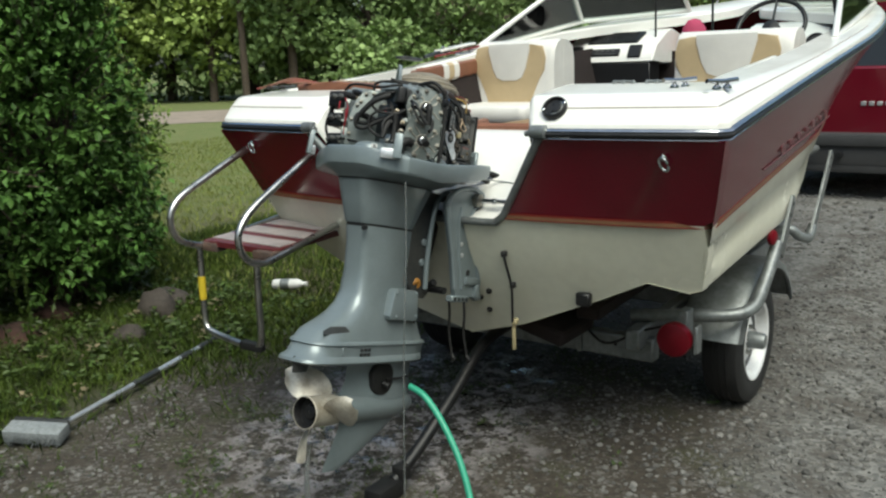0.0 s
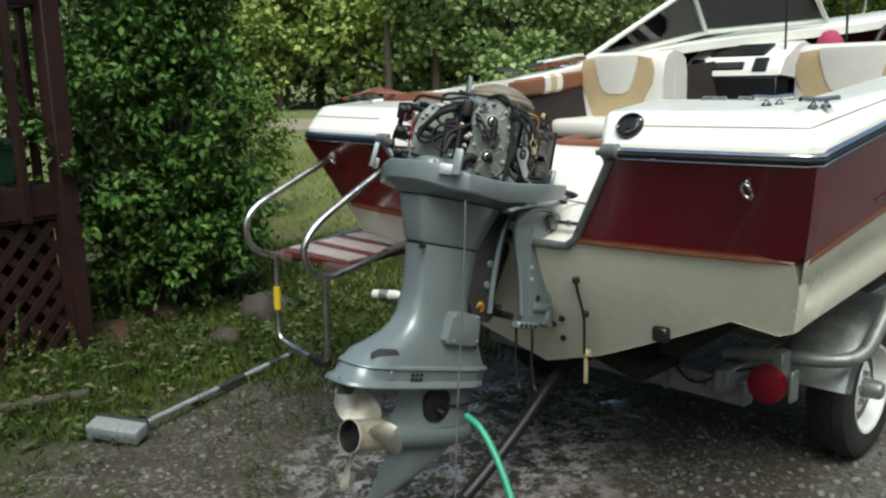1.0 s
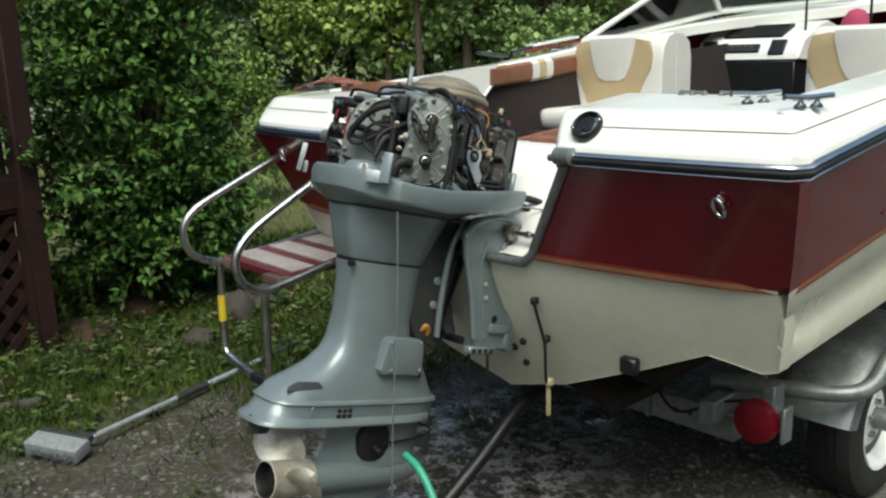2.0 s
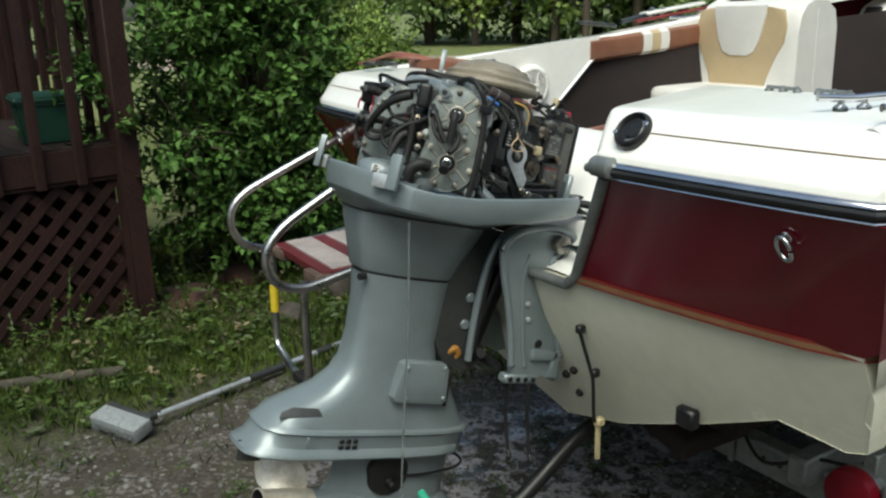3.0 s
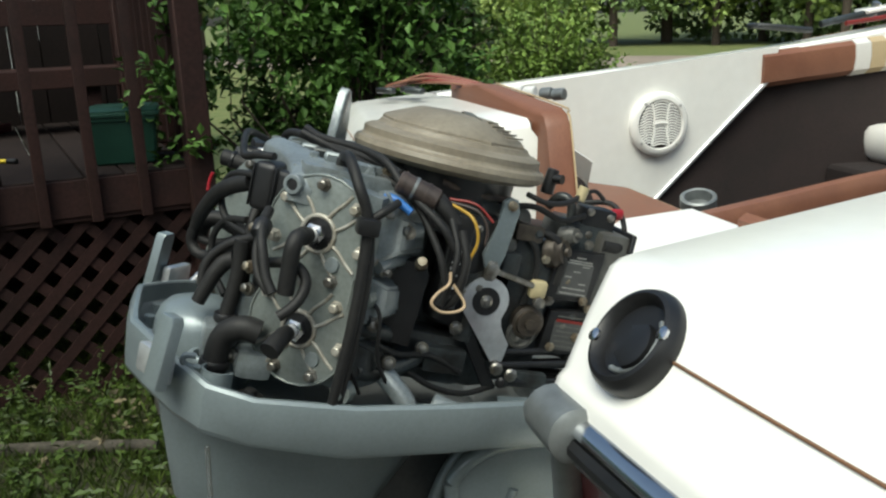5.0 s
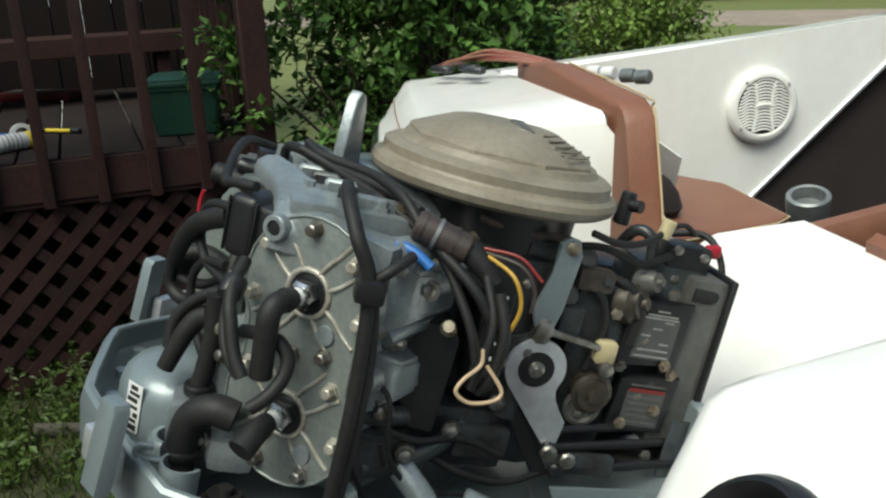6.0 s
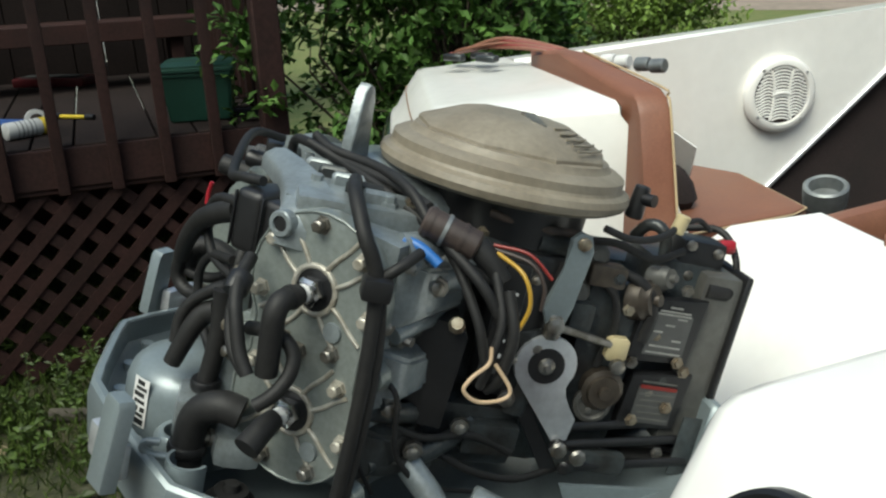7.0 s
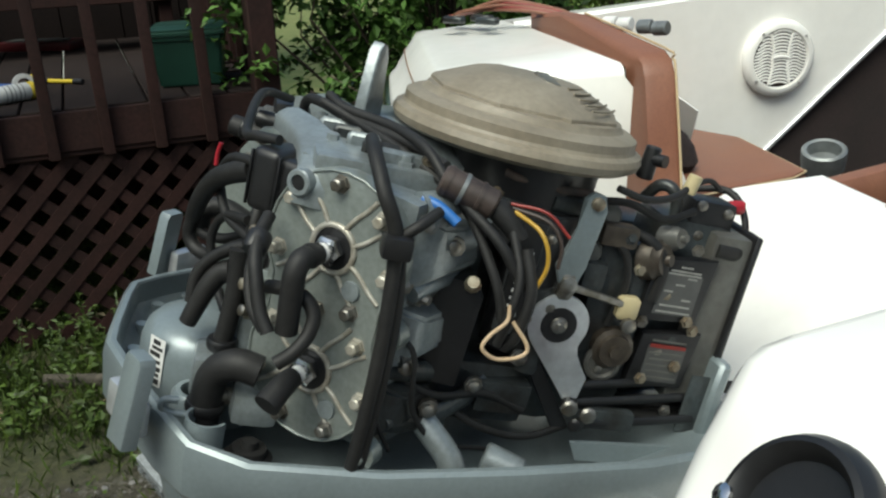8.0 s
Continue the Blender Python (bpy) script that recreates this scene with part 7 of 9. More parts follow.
for _x, _y, _mm in ((0.16, 0.13, M_LABELW), (0.185, 0.145, M_LABELW), (0.23, 0.160, M_GALV), (0.26, 0.172, M_GALV)):
    _b = B()
    cyl(_b, (_x - 0.008, _y - 0.006, 0.006), (_x + 0.012, _y + 0.008, 0.008), 0.011, seg=12, cham=0.002)
    part("ferrule", _b, _mm, coil)
# rope, tools and black strip on the port gunwale
gw = thing("mooring_gear", Matrix.Translation((XC - 0.905, 1.45, 1.437)), "dark cleat, rope ends and fittings on the port gunwale", "mooring gear")
_b = B()
box(_b, (0, -0.22, 0.006), (0.055, 0.16, 0.014), 0.005, pose(0, 0, -0.028, -6, 0, 0))
part("black_pad", _b, M_DARK, gw)
_b = B()
tube(_b, [(0.0, -0.10, 0.006), (0.01, 0.0, 0.024), (0.0, 0.07, 0.030), (-0.01, 0.12, 0.026), (0.0, 0.22, 0.022)], 0.009, 8, 5)
part("shackle", _b, M_CASTDARK, gw)
for _y in (0.05, 0.11):
    _b = B()
    lathe(_b, [(0, 0.012), (0.02, 0.010), (0.035, 0.012), (0.04, 0.006)], (0.0, _y, 0.018), (0.1, 0.3, 1), 10)
    part("fitting", _b, M_STEEL, gw)
_b = B()
tube(_b, [(0.03, -0.05, 0.006), (0.035, 0.10, 0.022), (0.02, 0.28, 0.042), (0.02, 0.42, 0.058)], 0.006, 6, 5)
part("red_cord", _b, M_REDLINE, gw)
_b = B()
box(_b, (0, 0.18, 0.03), (0.05, 0.32, 0.012), 0.003, pose(0, 0, 0, 6.5, 0, 0))
part("white_strip", _b, M_WHITE, gw)

# dash consoles
for _x0, _x1, _nm, _lb in ((-0.84, -0.27, "dash_console", "white passenger dash console with radio and black locker"), (0.22, 0.66, "helm_console", "white helm console behind the windshield")):
    con = thing(_nm, Matrix.Translation((XC + (_x0 + _x1) / 2, 2.95, 0.795)), _lb, "console")
    cx = (_x0 + _x1) / 2
    _b = B()
    w = _x1 - _x0
    loft(_b, [[(x, y, z) for y, z in ((-0.25, 0.575), (-0.25, 0.588), (-0.19, 0.675), (-0.02, 0.745), (0.06, 0.765), (0.25, 0.72), (0.25, 0.56), (-0.08, 0.56), (-0.08, 0.575))] for x in (-w / 2, w / 2)])
    bmesh.ops.bevel(_b, geom=list(_b.edges), offset=0.008, segments=2, affect="EDGES")
    body = part("console_body", _b, M_WHITE, con)
    m = frame_on((0, -0.220, 0.632), (1, 0, 0), (0, -0.83, 0.56))
    if _x0 < 0:
        _b = B()
        box(_b, (0.0, -0.172, 0.444), (w * 0.94, 0.15, 0.256), 0.004)
        part("locker_opening", _b, M_BLACK, con, "black open locker")
        _b = B()
        box(_b, (-0.02, 0.0, 0.003), (0.18, 0.048, 0.016), 0.004, m)
        rad = part("radio", _b, M_BLACK, con, "black car radio")
        _b = B()
        for _k in range(4):
            box(_b, (-0.075 + 0.035 * _k, 0.007, 0.0115), (0.022, 0.010, 0.002), 0, m)
        box(_b, (-0.02, -0.013, 0.0115), (0.13, 0.005, 0.002), 0, m)
        part("radio_buttons", _b, M_LABELG, rad)
        for _x in (-0.215, 0.165):
            _b = B()
            box(_b, (_x, 0.004, 0.004), (0.080, 0.085, 0.016), 0.004, m)
            part("dash_pod", _b, M_BLACK, con)
        m2 = frame_on((0, -0.100, 0.712), (1, 0, 0), (0, -0.38, 0.925))
        _b = B()
        box(_b, (0.0, 0.0, 0.006), (0.32, 0.15, 0.018), 0.006, m2, 2)
        lid = part("glove_lid", _b, M_BLACK, con, "black ribbed glove box lid")
        for _k in range(6):
            _b = B()
            box(_b, (0.0, -0.055 + 0.022 * _k, 0.0162), (0.28, 0.006, 0.004), 0.001, m2)
            part("lid_rib", _b, M_RUBBER, lid)
    else:
        for _x in (-0.17, 0.0, 0.17):
            _b = B()
            lathe(_b, [(0, 0.05), (0.012, 0.05), (0.014, 0.044), (0.008, 0.042), (0.008, 0.0)], m @ Vector((_x, 0.02, 0)), m.to_3x3() @ Vector((0, 0, 1)), 24)
            part("gauge", _b, M_BLACK, con, "black-rimmed gauge")
# steering wheel
sw = thing("steering_wheel", frame_on((0.455, 2.62, 1.530), (1, 0, 0), (0, -0.80, 0.60)), "black three-spoke steering wheel", "steering wheel")
_b = B()
tube(_b, [(0.170 * math.cos(radians(a)), 0.170 * math.sin(radians(a)), 0) for a in range(0, 361, 12)], 0.012, 10, 1)
part("rim", _b, M_BLACK, sw)
_b = B()
lathe(_b, [(-0.22, 0.025), (-0.05, 0.025), (-0.03, 0.045), (0.005, 0.042), (0.012, 0.0)], (0, 0, 0), (0, 0, 1), 16)
part("hub", _b, M_BLACK, sw)
for _a in (90, 210, 330):
    _b = B()
    tube(_b, [(0.03 * math.cos(radians(_a)), 0.03 * math.sin(radians(_a)), -0.01), (0.165 * math.cos(radians(_a)), 0.165 * math.sin(radians(_a)), 0)], 0.012, 8, 1, squash=0.5)
    part("spoke", _b, M_DARK, sw)
# throttle box on the starboard side
_b = B()
box(_b, (0.86, 2.35, 1.54), (0.05, 0.12, 0.10), 0.012, None, 2)
thr = single("throttle_control", _b, M_BLACK, "black throttle control box with lever", "throttle")
_b = B()
tube(_b, [(0.835, 2.33, 1.55), (0.825, 2.31, 1.62), (0.82, 2.29, 1.66)], 0.009, 8, 3)
part("lever", _b, M_BLACK, thr)

# windshield
ws = thing("windshield", Matrix.Translation((XC, 2.6, 1.50)), "tinted windshield in an aluminium frame with an open walkway", "windshield")


def wp(nm, bm, mt, lb=""):
    bm.transform(Matrix.Translation((-XC, -2.6, -1.50)))
    return part(nm, bm, mt, ws, lb)


for _sg in (-1, 1):
    foot, side0, side1 = Vector((XC + _sg * 0.905, 1.76, 1.452)), Vector((XC + _sg * 0.84, 2.95, 1.625)), Vector((XC + _sg * 0.76, 2.62, 1.86))
    mid0, mid1 = Vector((XC + _sg * 0.27, 3.30, 1.665)), Vector((XC + _sg * 0.27, 2.98, 1.90))
    for nm, pts, r in (("upper_frame", [foot, side1, mid1], 0.014), ("lower_frame", [foot, side0, mid0], 0.012), ("centre_post", [mid0, mid1], 0.013), ("corner_post", [side0, side1], 0.013)):
        _b = B()
        tube(_b, pts, r, 8, 1)
        wp(nm, _b, M_WHITE)
    for pts in ((foot, side0, side1), (side0, mid0, mid1, side1)):
        _b = B()
        vs = [_b.verts.new(p) for p in pts]
        fc = _b.faces.new(vs)
        ext = bmesh.ops.extrude_face_region(_b, geom=[fc])
        bmesh.ops.translate(_b, vec=fc.normal * 0.004 if fc.normal.length else Vector((0, 0.004, 0)), verts=[v for v in ext["geom"] if isinstance(v, bmesh.types.BMVert)])
        g = wp("pane", _b, M_GLASS)
        g.visible_shadow = False
for _x, _y, _z0, _z1 in ((-0.315, 2.86, 1.50, 2.0), (0.165, 2.45, 1.20, 1.95)):
    _b = B()
    tube(_b, [(XC + _x, _y, _z0), (XC + _x - 0.004, _y, (_z0 + _z1) / 2), (XC + _x - 0.015, _y, _z1)], 0.006, 7, 3)
    single("whip_aerial", _b, M_BLACK, "thin black upright rod in the cockpit", "aerial")
# things in the bow
_b = B()
loft(_b, [[(x * k, 3.75 + y * 0.5, z) for x, y in ((-0.7, -0.8), (0.7, -0.8), (0.55, 0.5), (0.3, 1.2), (-0.3, 1.2), (-0.55, 0.5))] for k, z in ((1.0, 1.38), (1.0, 1.47), (0.96, 1.49))])
single("bow_cushion", _b, M_VBROWN, "brown bow seating cushion", "cushion", m=Matrix.Translation((XC, 0, 0)))
_b = B()
loft(_b, [[Vector((XC - 0.17, 3.10, 1.42)) + Vector((a * 0.085 * k, b * 0.07 * k, h)) for a, b in arc(0, 0, 1, 0, 360, 12)[:-1]] for k, h in ((0.9, 0.0), (1.0, 0.07), (0.8, 0.14), (0.45, 0.18), (0.1, 0.19))])
single("towel", _b, M_PINK, "bunched pink towel in the walkway", "towel")
_b = B()
tube(_b, [(XC + 0.84, 2.9, 1.66), (XC + 0.70, 3.6, 1.80), (XC + 0.42, 4.3, 1.90), (XC, 4.75, 1.95), (XC - 0.42, 4.3, 1.90), (XC - 0.70, 3.6, 1.80), (XC - 0.84, 2.9, 1.66)], 0.013, 8, 6)
bow_rail = single("bow_rail", _b, M_CHROME, "chrome bow rail round the foredeck", "rail")
for _x, _y, _z in ((0.70, 3.6, 1.80), (0.42, 4.3, 1.90), (-0.42, 4.3, 1.90), (-0.70, 3.6, 1.80)):
    _b = B()
    cyl(_b, (XC + _x * 1.06, _y, _z - 0.20), (XC + _x, _y, _z), 0.010, seg=8)
    part("stanchion", _b, M_CHROME, bow_rail)
# chrome side script on the topside, unreadable: a slanted run of bars
_b = B()
for _k in range(7):
    s_ = 0.75 + 0.115 * _k
    x, z = sheer(s_)
    xk, zk = knuckle(s_)
    t = 0.70
    xx, zz = lerp(x, xk, t) + 0.004, lerp(z, zk, t)
    h = (0.030, 0.018, 0.026, 0.016, 0.028, 0.016, 0.022)[_k]
    box(_b, (xx, ypos(s_, xx, zz), zz), (0.005, 0.035, h), 0.002, None)
tube(_b, [(lerp(sheer(s_)[0], knuckle(s_)[0], 0.80) + 0.004, s_ + 0.12, lerp(sheer(s_)[1], knuckle(s_)[1], 0.80)) for s_ in (0.55, 0.8, 1.2, 1.5)], 0.0028, 6, 4)
bpart("side_marking", _b, M_SCRIPT, label="silver lettering strip on the topside")

# ---- swim ladder and platform ----
lad = thing("swim_ladder", Matrix.Translation((-0.66, 0.0, 0.79)), "stainless swim platform with folding ladder and striped step", "ladder")


def lp(nm, bm, mt, parent=None, lb=""):
    bm.transform(Matrix.Translation((0.66, 0.0, -0.79)))
    return part(nm, bm, mt, parent or lad, lb)


for _x, _pts in ((-0.855, [(0.165, 1.120), (0.12, 1.102), (-0.10, 1.012), (-0.19, 0.970), (-0.232, 0.925), (-0.238, 0.870), (-0.210, 0.818), (-0.150, 0.788), (-0.08, 0.780), (0.18, 0.805), (0.33, 0.822)]), (-0.452, [(0.12, 1.122), (0.057, 1.093), (-0.13, 1.000), (-0.225, 0.945), (-0.272, 0.890), (-0.276, 0.840), (-0.245, 0.790), (-0.180, 0.766), (-0.10, 0.775), (0.10, 0.815), (0.25, 0.842)])):
    _b = B()
    tube(_b, [(_x, y, z) for y, z in _pts], 0.0125, 12, 5)
    rl = lp("grab_rail", _b, M_STEEL, None, "bent stainless grab rail")
    for _e in (_pts[0], _pts[-1]):
        _b = B()
        lathe(_b, [(0, 0.030), (0.008, 0.028), (0.016, 0.018), (0.03, 0.016)], (_x, _e[0] + 0.02, _e[1]), (0, -1, 0), 14)
        lp("rail_flange", _b, M_STEEL, rl)
_b = B()
for _y0, _y1 in ((-0.11, 0.33),):
    loft(_b, [[(x, _y0, z - 0.012), (x, _y0, z + 0.008), (x, _y1, z + 0.020), (x, _y1, z)] for x, z in ((-0.84, 0.792), (-0.465, 0.788))])
step_ob = lp("step_board", _b, M_STEPRED, None, "faded maroon step board with pale stripes")
for _y in (-0.075, 0.06, 0.195, 0.30):
    _b = B()
    loft(_b, [[(x, y, z + 0.0075 + 0.0273 * (y + 0.11)), (x, y, z + 0.0115 + 0.0273 * (y + 0.11))] + [(x, y + 0.085 * (1 if _y < 0.29 else 0.3), z + 0.0115 + 0.0273 * (y + 0.195)), (x, y + 0.085 * (1 if _y < 0.29 else 0.3), z + 0.0075 + 0.0273 * (y + 0.195))] for x, z, y in ((-0.83, 0.793, _y), (-0.475, 0.789, _y))])
    lp("pale_stripe", _b, M_STEPPALE, step_ob)
for _x, _yo in ((-0.852, -0.11), (-0.47, -0.13)):
    _b = B()
    box(_b, (_x + (0.035 if _x < -0.6 else -0.035), _yo + 0.02, 0.775), (0.10, 0.05, 0.034), 0.008, None, 2)
    lp("hinge_block", _b, M_RUST, None, "worn dark hinge block")
_b = B()
tube(_b, [(-0.872, -0.11, 0.765), (-0.874, -0.112, 0.62), (-0.874, -0.115, 0.50), (-0.860, -0.117, 0.455), (-0.82, -0.12, 0.440), (-0.70, -0.135, 0.432), (-0.58, -0.145, 0.428), (-0.540, -0.148, 0.445), (-0.524, -0.15, 0.49), (-0.522, -0.15, 0.62), (-0.515, -0.15, 0.765)], 0.0125, 12, 5)
fold = lp("folding_ladder", _b, M_STEEL, None, "folded-down ladder section")
_b = B()
box(_b, (-0.585, -0.142, 0.432), (0.11, 0.036, 0.032), 0.010, None, 2)
lp("rung_tread", _b, M_RUBBER, fold)
_b = B()
cyl(_b, (-0.8735, -0.112, 0.655), (-0.8735, -0.114, 0.565), 0.0142, seg=12)
lp("yellow_tape", _b, M_TAPE, fold, "yellow tape wrap")


# ---- trailer ----
tr = thing("boat_trailer", Matrix.Translation((XC, 1.3, 0.0)), "galvanised boat trailer with white wheels under the boat", "trailer")


def tp(nm, bm, mt, parent=None, lb=""):
    bm.transform(Matrix.Translation((-XC, -1.3, 0)))
    return part(nm, bm, mt, parent or tr, lb)


def beam(pts, w, h, mt, nm, lb=""):
    bm = B()
    rings = []
    p = [Vector(q) for q in pts]
    for i, q in enumerate(p):
        t = (p[min(i + 1, len(p) - 1)] - p[max(0, i - 1)]).normalized()
        s = t.cross(Vector((0, 0, 1))).normalized()
        u = s.cross(t).normalized()
        rings.append([q + s * (w / 2 * a) + u * (h / 2 * b) for a, b in ((-1, -1), (1, -1), (1, 1), (-1, 1))])
    loft(bm, rings)
    bmesh.ops.bevel(bm, geom=list(bm.edges), offset=min(w, h) * 0.12, segments=1, affect="EDGES")
    return tp(nm, bm, mt, None, lb)


beam([(-0.56, 0.76, 0.345), (0.60, 0.76, 0.345)], 0.06, 0.090, M_GALV, "rear_crossmember", "galvanised rear crossmember")
beam([(-0.58, 1.45, 0.36), (0.66, 1.45, 0.36)], 0.06, 0.07, M_GALV, "axle_beam")
for _sg in (-1, 1):
    beam([(XC + _sg * 0.50, 0.66, 0.40), (XC + _sg * 0.50, 2.6, 0.42), (XC + _sg * 0.10, 4.6, 0.50)], 0.055, 0.080, M_GALV, "side_rail", "galvanised side rail")
    # carpeted bunk
    beam([(XC + _sg * 0.40, 0.50, 0.535), (XC + _sg * 0.40, 3.0, 0.62)], 0.09, 0.05, M_CARPET, "bunk", "black carpeted bunk")
    beam([(XC + _sg * 0.42, 0.78, 0.38), (XC + _sg * 0.42, 0.78, 0.53)], 0.05, 0.05, M_GALV, "bunk_bracket")
    # wheel
    wh = B()
    cxw = XC + _sg * 0.700
    lathe(wh, [(-0.070, 0.165), (-0.078, 0.195), (-0.076, 0.232), (-0.064, 0.252), (-0.035, 0.262), (0.035, 0.262), (0.064, 0.252), (0.076, 0.232), (0.078, 0.195), (0.070, 0.165), (0.05, 0.152), (-0.05, 0.152)], (cxw, 1.29, 0.262), (1, 0, 0), 40)
    tyre = tp("tyre", wh, M_TYRE, None, "worn black trailer tyre")
    for _k in range(3):
        g = B()
        lathe(g, [(-0.003, 0.2585), (-0.003, 0.2632), (0.003, 0.2632), (0.003, 0.2585)], (cxw - 0.024 + 0.024 * _k, 1.29, 0.262), (1, 0, 0), 40)
        tp("tread_groove", g, M_BLACK, tyre)
    wh = B()
    lathe(wh, [(0.068, 0.166), (0.074, 0.164), (0.070, 0.154), (0.052, 0.144), (0.028, 0.136), (0.024, 0.110), (0.034, 0.070), (0.038, 0.042), (0.038, 0.0)], (cxw, 1.29, 0.262), (_sg, 0, 0), 36, cap=False)
    rim = tp("wheel_rim", wh, M_RIM, None, "white steel wheel rim")
    hb = B()
    lathe(hb, [(0.038, 0.036), (0.095, 0.034), (0.106, 0.028), (0.108, 0.0)], (cxw, 1.29, 0.262), (_sg, 0, 0), 18)
    tp("hub", hb, M_GALV, rim)
    for _k in range(5):
        a = radians(72 * _k + 20)
        hb = B()
        lathe(hb, [(0.034, 0.010), (0.052, 0.010), (0.055, 0.006)], (cxw, 1.29 + 0.056 * math.cos(a), 0.262 + 0.056 * math.sin(a)), (_sg, 0, 0), 6)
        tp("wheel_nut", hb, M_STEEL, rim)
    # mudguard: rounded steel over the wheel
    fd = B()
    rings = []
    for a in range(18, 166, 12):
        ca, sa = math.cos(radians(a)), math.sin(radians(a))
        rings.append([(cxw + _sg * dx, 1.29 - ca * rr * 1.22, 0.262 + sa * rr) for dx, rr in ((-0.115, 0.325), (-0.09, 0.342), (0.09, 0.342), (0.110, 0.330), (0.118, 0.300), (0.108, 0.300), (0.088, 0.330), (-0.09, 0.330))])
    loft(fd, rings)
    guard = tp("mudguard", fd, M_GALV, None, "dull galvanised mudguard")
    # tube bumper round the tail with its upright guide post
    tb = B()
    tube(tb, [(XC + _sg * 0.45, 0.78, 0.46), (XC + _sg * 0.66, 0.80, 0.485), (XC + _sg * 0.80, 0.85, 0.490), (XC + _sg * 0.855, 0.92, 0.51), (XC + _sg * 0.865, 1.02, 0.58), (XC + _sg * 0.868, 1.16, 0.70)], 0.024, 10, 4)
    tp("tail_tube", tb, M_GALV, None, "bent galvanised tail tube")
    for _y0, _z0, _y1, _z1 in ((1.15, 0.66, 1.30, 0.86), (1.62, 0.64, 1.93, 0.965)):
        tb = B()
        xg = XC + _sg * 0.88
        dv = Vector((0, _y1 - _y0, _z1 - _z0)).normalized()
        mm = frame_on((xg, _y0, _z0), dv, (_sg, 0, 0))
        ln = math.hypot(_y1 - _y0, _z1 - _z0)
        prism(tb, [(0, -0.026), (ln - 0.01, -0.026), (ln, -0.014), (ln, 0.014), (ln - 0.01, 0.026), (0, 0.026)], 0.010, mm, 0.002)
        post = tp("guide_post", tb, M_GALV, None, "galvanised guide post with bolt holes")
        for q in (0.03, 0.08):
            tb = B()
            cyl(tb, mm @ Vector((ln - q, 0, 0.0095)), mm @ Vector((ln - q, 0, 0.0112)), 0.008, seg=10)
            tp("bolt_hole", tb, M_BLACK, post)
    tb = B()
    tube(tb, [(XC + _sg * 0.50, 1.50, 0.44), (XC + _sg * 0.78, 1.50, 0.68), (XC + _sg * 0.86, 1.54, 0.655), (XC + _sg * 0.88, 1.60, 0.640), (XC + _sg * 0.88, 1.66, 0.68)], 0.020, 10, 4)
    tp("guide_arm", tb, M_GALV)
    tb = B()
    lathe(tb, [(0, 0.030), (0.012, 0.028), (0.018, 0.018)], (XC + _sg * 0.86, 1.10, 0.735), (_sg, -0.2, 0), 14)
    tp("side_reflector", tb, M_LENS)
    # tail lamp
    tl = B()
    lathe(tl, [(0.0, 0.0), (0.004, 0.040), (0.012, 0.058), (0.03, 0.062), (0.045, 0.060)], (XC + _sg * 0.682, 0.575, 0.452), (0, 1, 0), 28)
    lamp = tp("tail_lamp", tl, M_LENS, None, "round red tail lamp")
    tl = B()
    lathe(tl, [(0.045, 0.060), (0.075, 0.056), (0.08, 0.04)], (XC + _sg * 0.682, 0.575, 0.452), (0, 1, 0), 24)
    box(tl, (XC + _sg * 0.755, 0.63, 0.455), (0.012, 0.05, 0.10), 0.003)
    tp("lamp_housing", tl, M_GALV, lamp)
    tl = B()
    box(tl, (XC + _sg * 0.70, 0.66, 0.49), (0.035, 0.06, 0.12), 0.004)
    tp("lamp_bracket", tl, M_GALV, lamp)
for _x in (0.22, 0.30):
    _b = B()
    box(_b, (_x, 0.725, 0.40), (0.018, 0.010, 0.20), 0.002)
    tp("strap_bolt", _b, M_GALV)
for _k in range(4):
    _b = B()
    cyl(_b, (0.40 + 0.05 * _k, 0.7295, 0.352), (0.40 + 0.05 * _k, 0.7275, 0.352), 0.007, seg=8)
    tp("bolt_hole", _b, M_BLACK)
_b = B()
tube(_b, [(XC - 0.05, 4.5, 0.50), (XC - 0.12, 5.4, 0.50), (XC - 0.18, 6.45, 0.48)], 0.035, 10, 3)
tp("drawbar", _b, M_GALV)
_b = B()
tube(_b, [(0.30, 0.74, 0.42), (0.42, 0.70, 0.36), (0.55, 0.72, 0.42), (0.68, 0.66, 0.48)], 0.005, 7, 5)
tp("lamp_wire", _b, M_BLACK)
_b = B()
box(_b, (0.13, 0.60, 0.50), (0.24, 0.26, 0.06), 0.01, pose(0, 0, 0, 0, 14, 0))
tp("keel_pad", _b, M_CARPET)

# black pipe propped under the motor
_b = B()
tube(_b, [(0.035, -0.12, 0.05), (0.045, 0.02, 0.125), (0.05, 0.22, 0.245), (0.045, 0.44, 0.375), (0.04, 0.72, 0.40)], 0.022, 12, 4)
pipe = single("prop_stand", _b, M_BLACK, "black pipe stand leaning from the trailer to the ground", "pipe")
_b = B()
box(_b, (0.03, -0.165, 0.032), (0.075, 0.13, 0.060), 0.014, None, 2)
part("foot", _b, M_RUBBER, pipe)
_b = B()
box(_b, (0.045, -0.09, 0.075), (0.05, 0.05, 0.05), 0.01, None, 2)
part("knuckle", _b, M_RUBBER, pipe)

# ---- telescopic wash brush on the ground ----
HX = Vector((-1.415, -0.45, 0.050))
PX = Vector((-1.80, 0.66, 0.030))
wb = thing("wash_brush", Matrix.Translation((-1.42, -0.50, 0.0)), "long-handled wash brush with grey bristles on the ground", "brush")


def wpart(nm, bm, mt, parent=None, lb=""):
    bm.transform(Matrix.Translation((1.42, 0.50, 0)))
    return part(nm, bm, mt, parent or wb, lb)


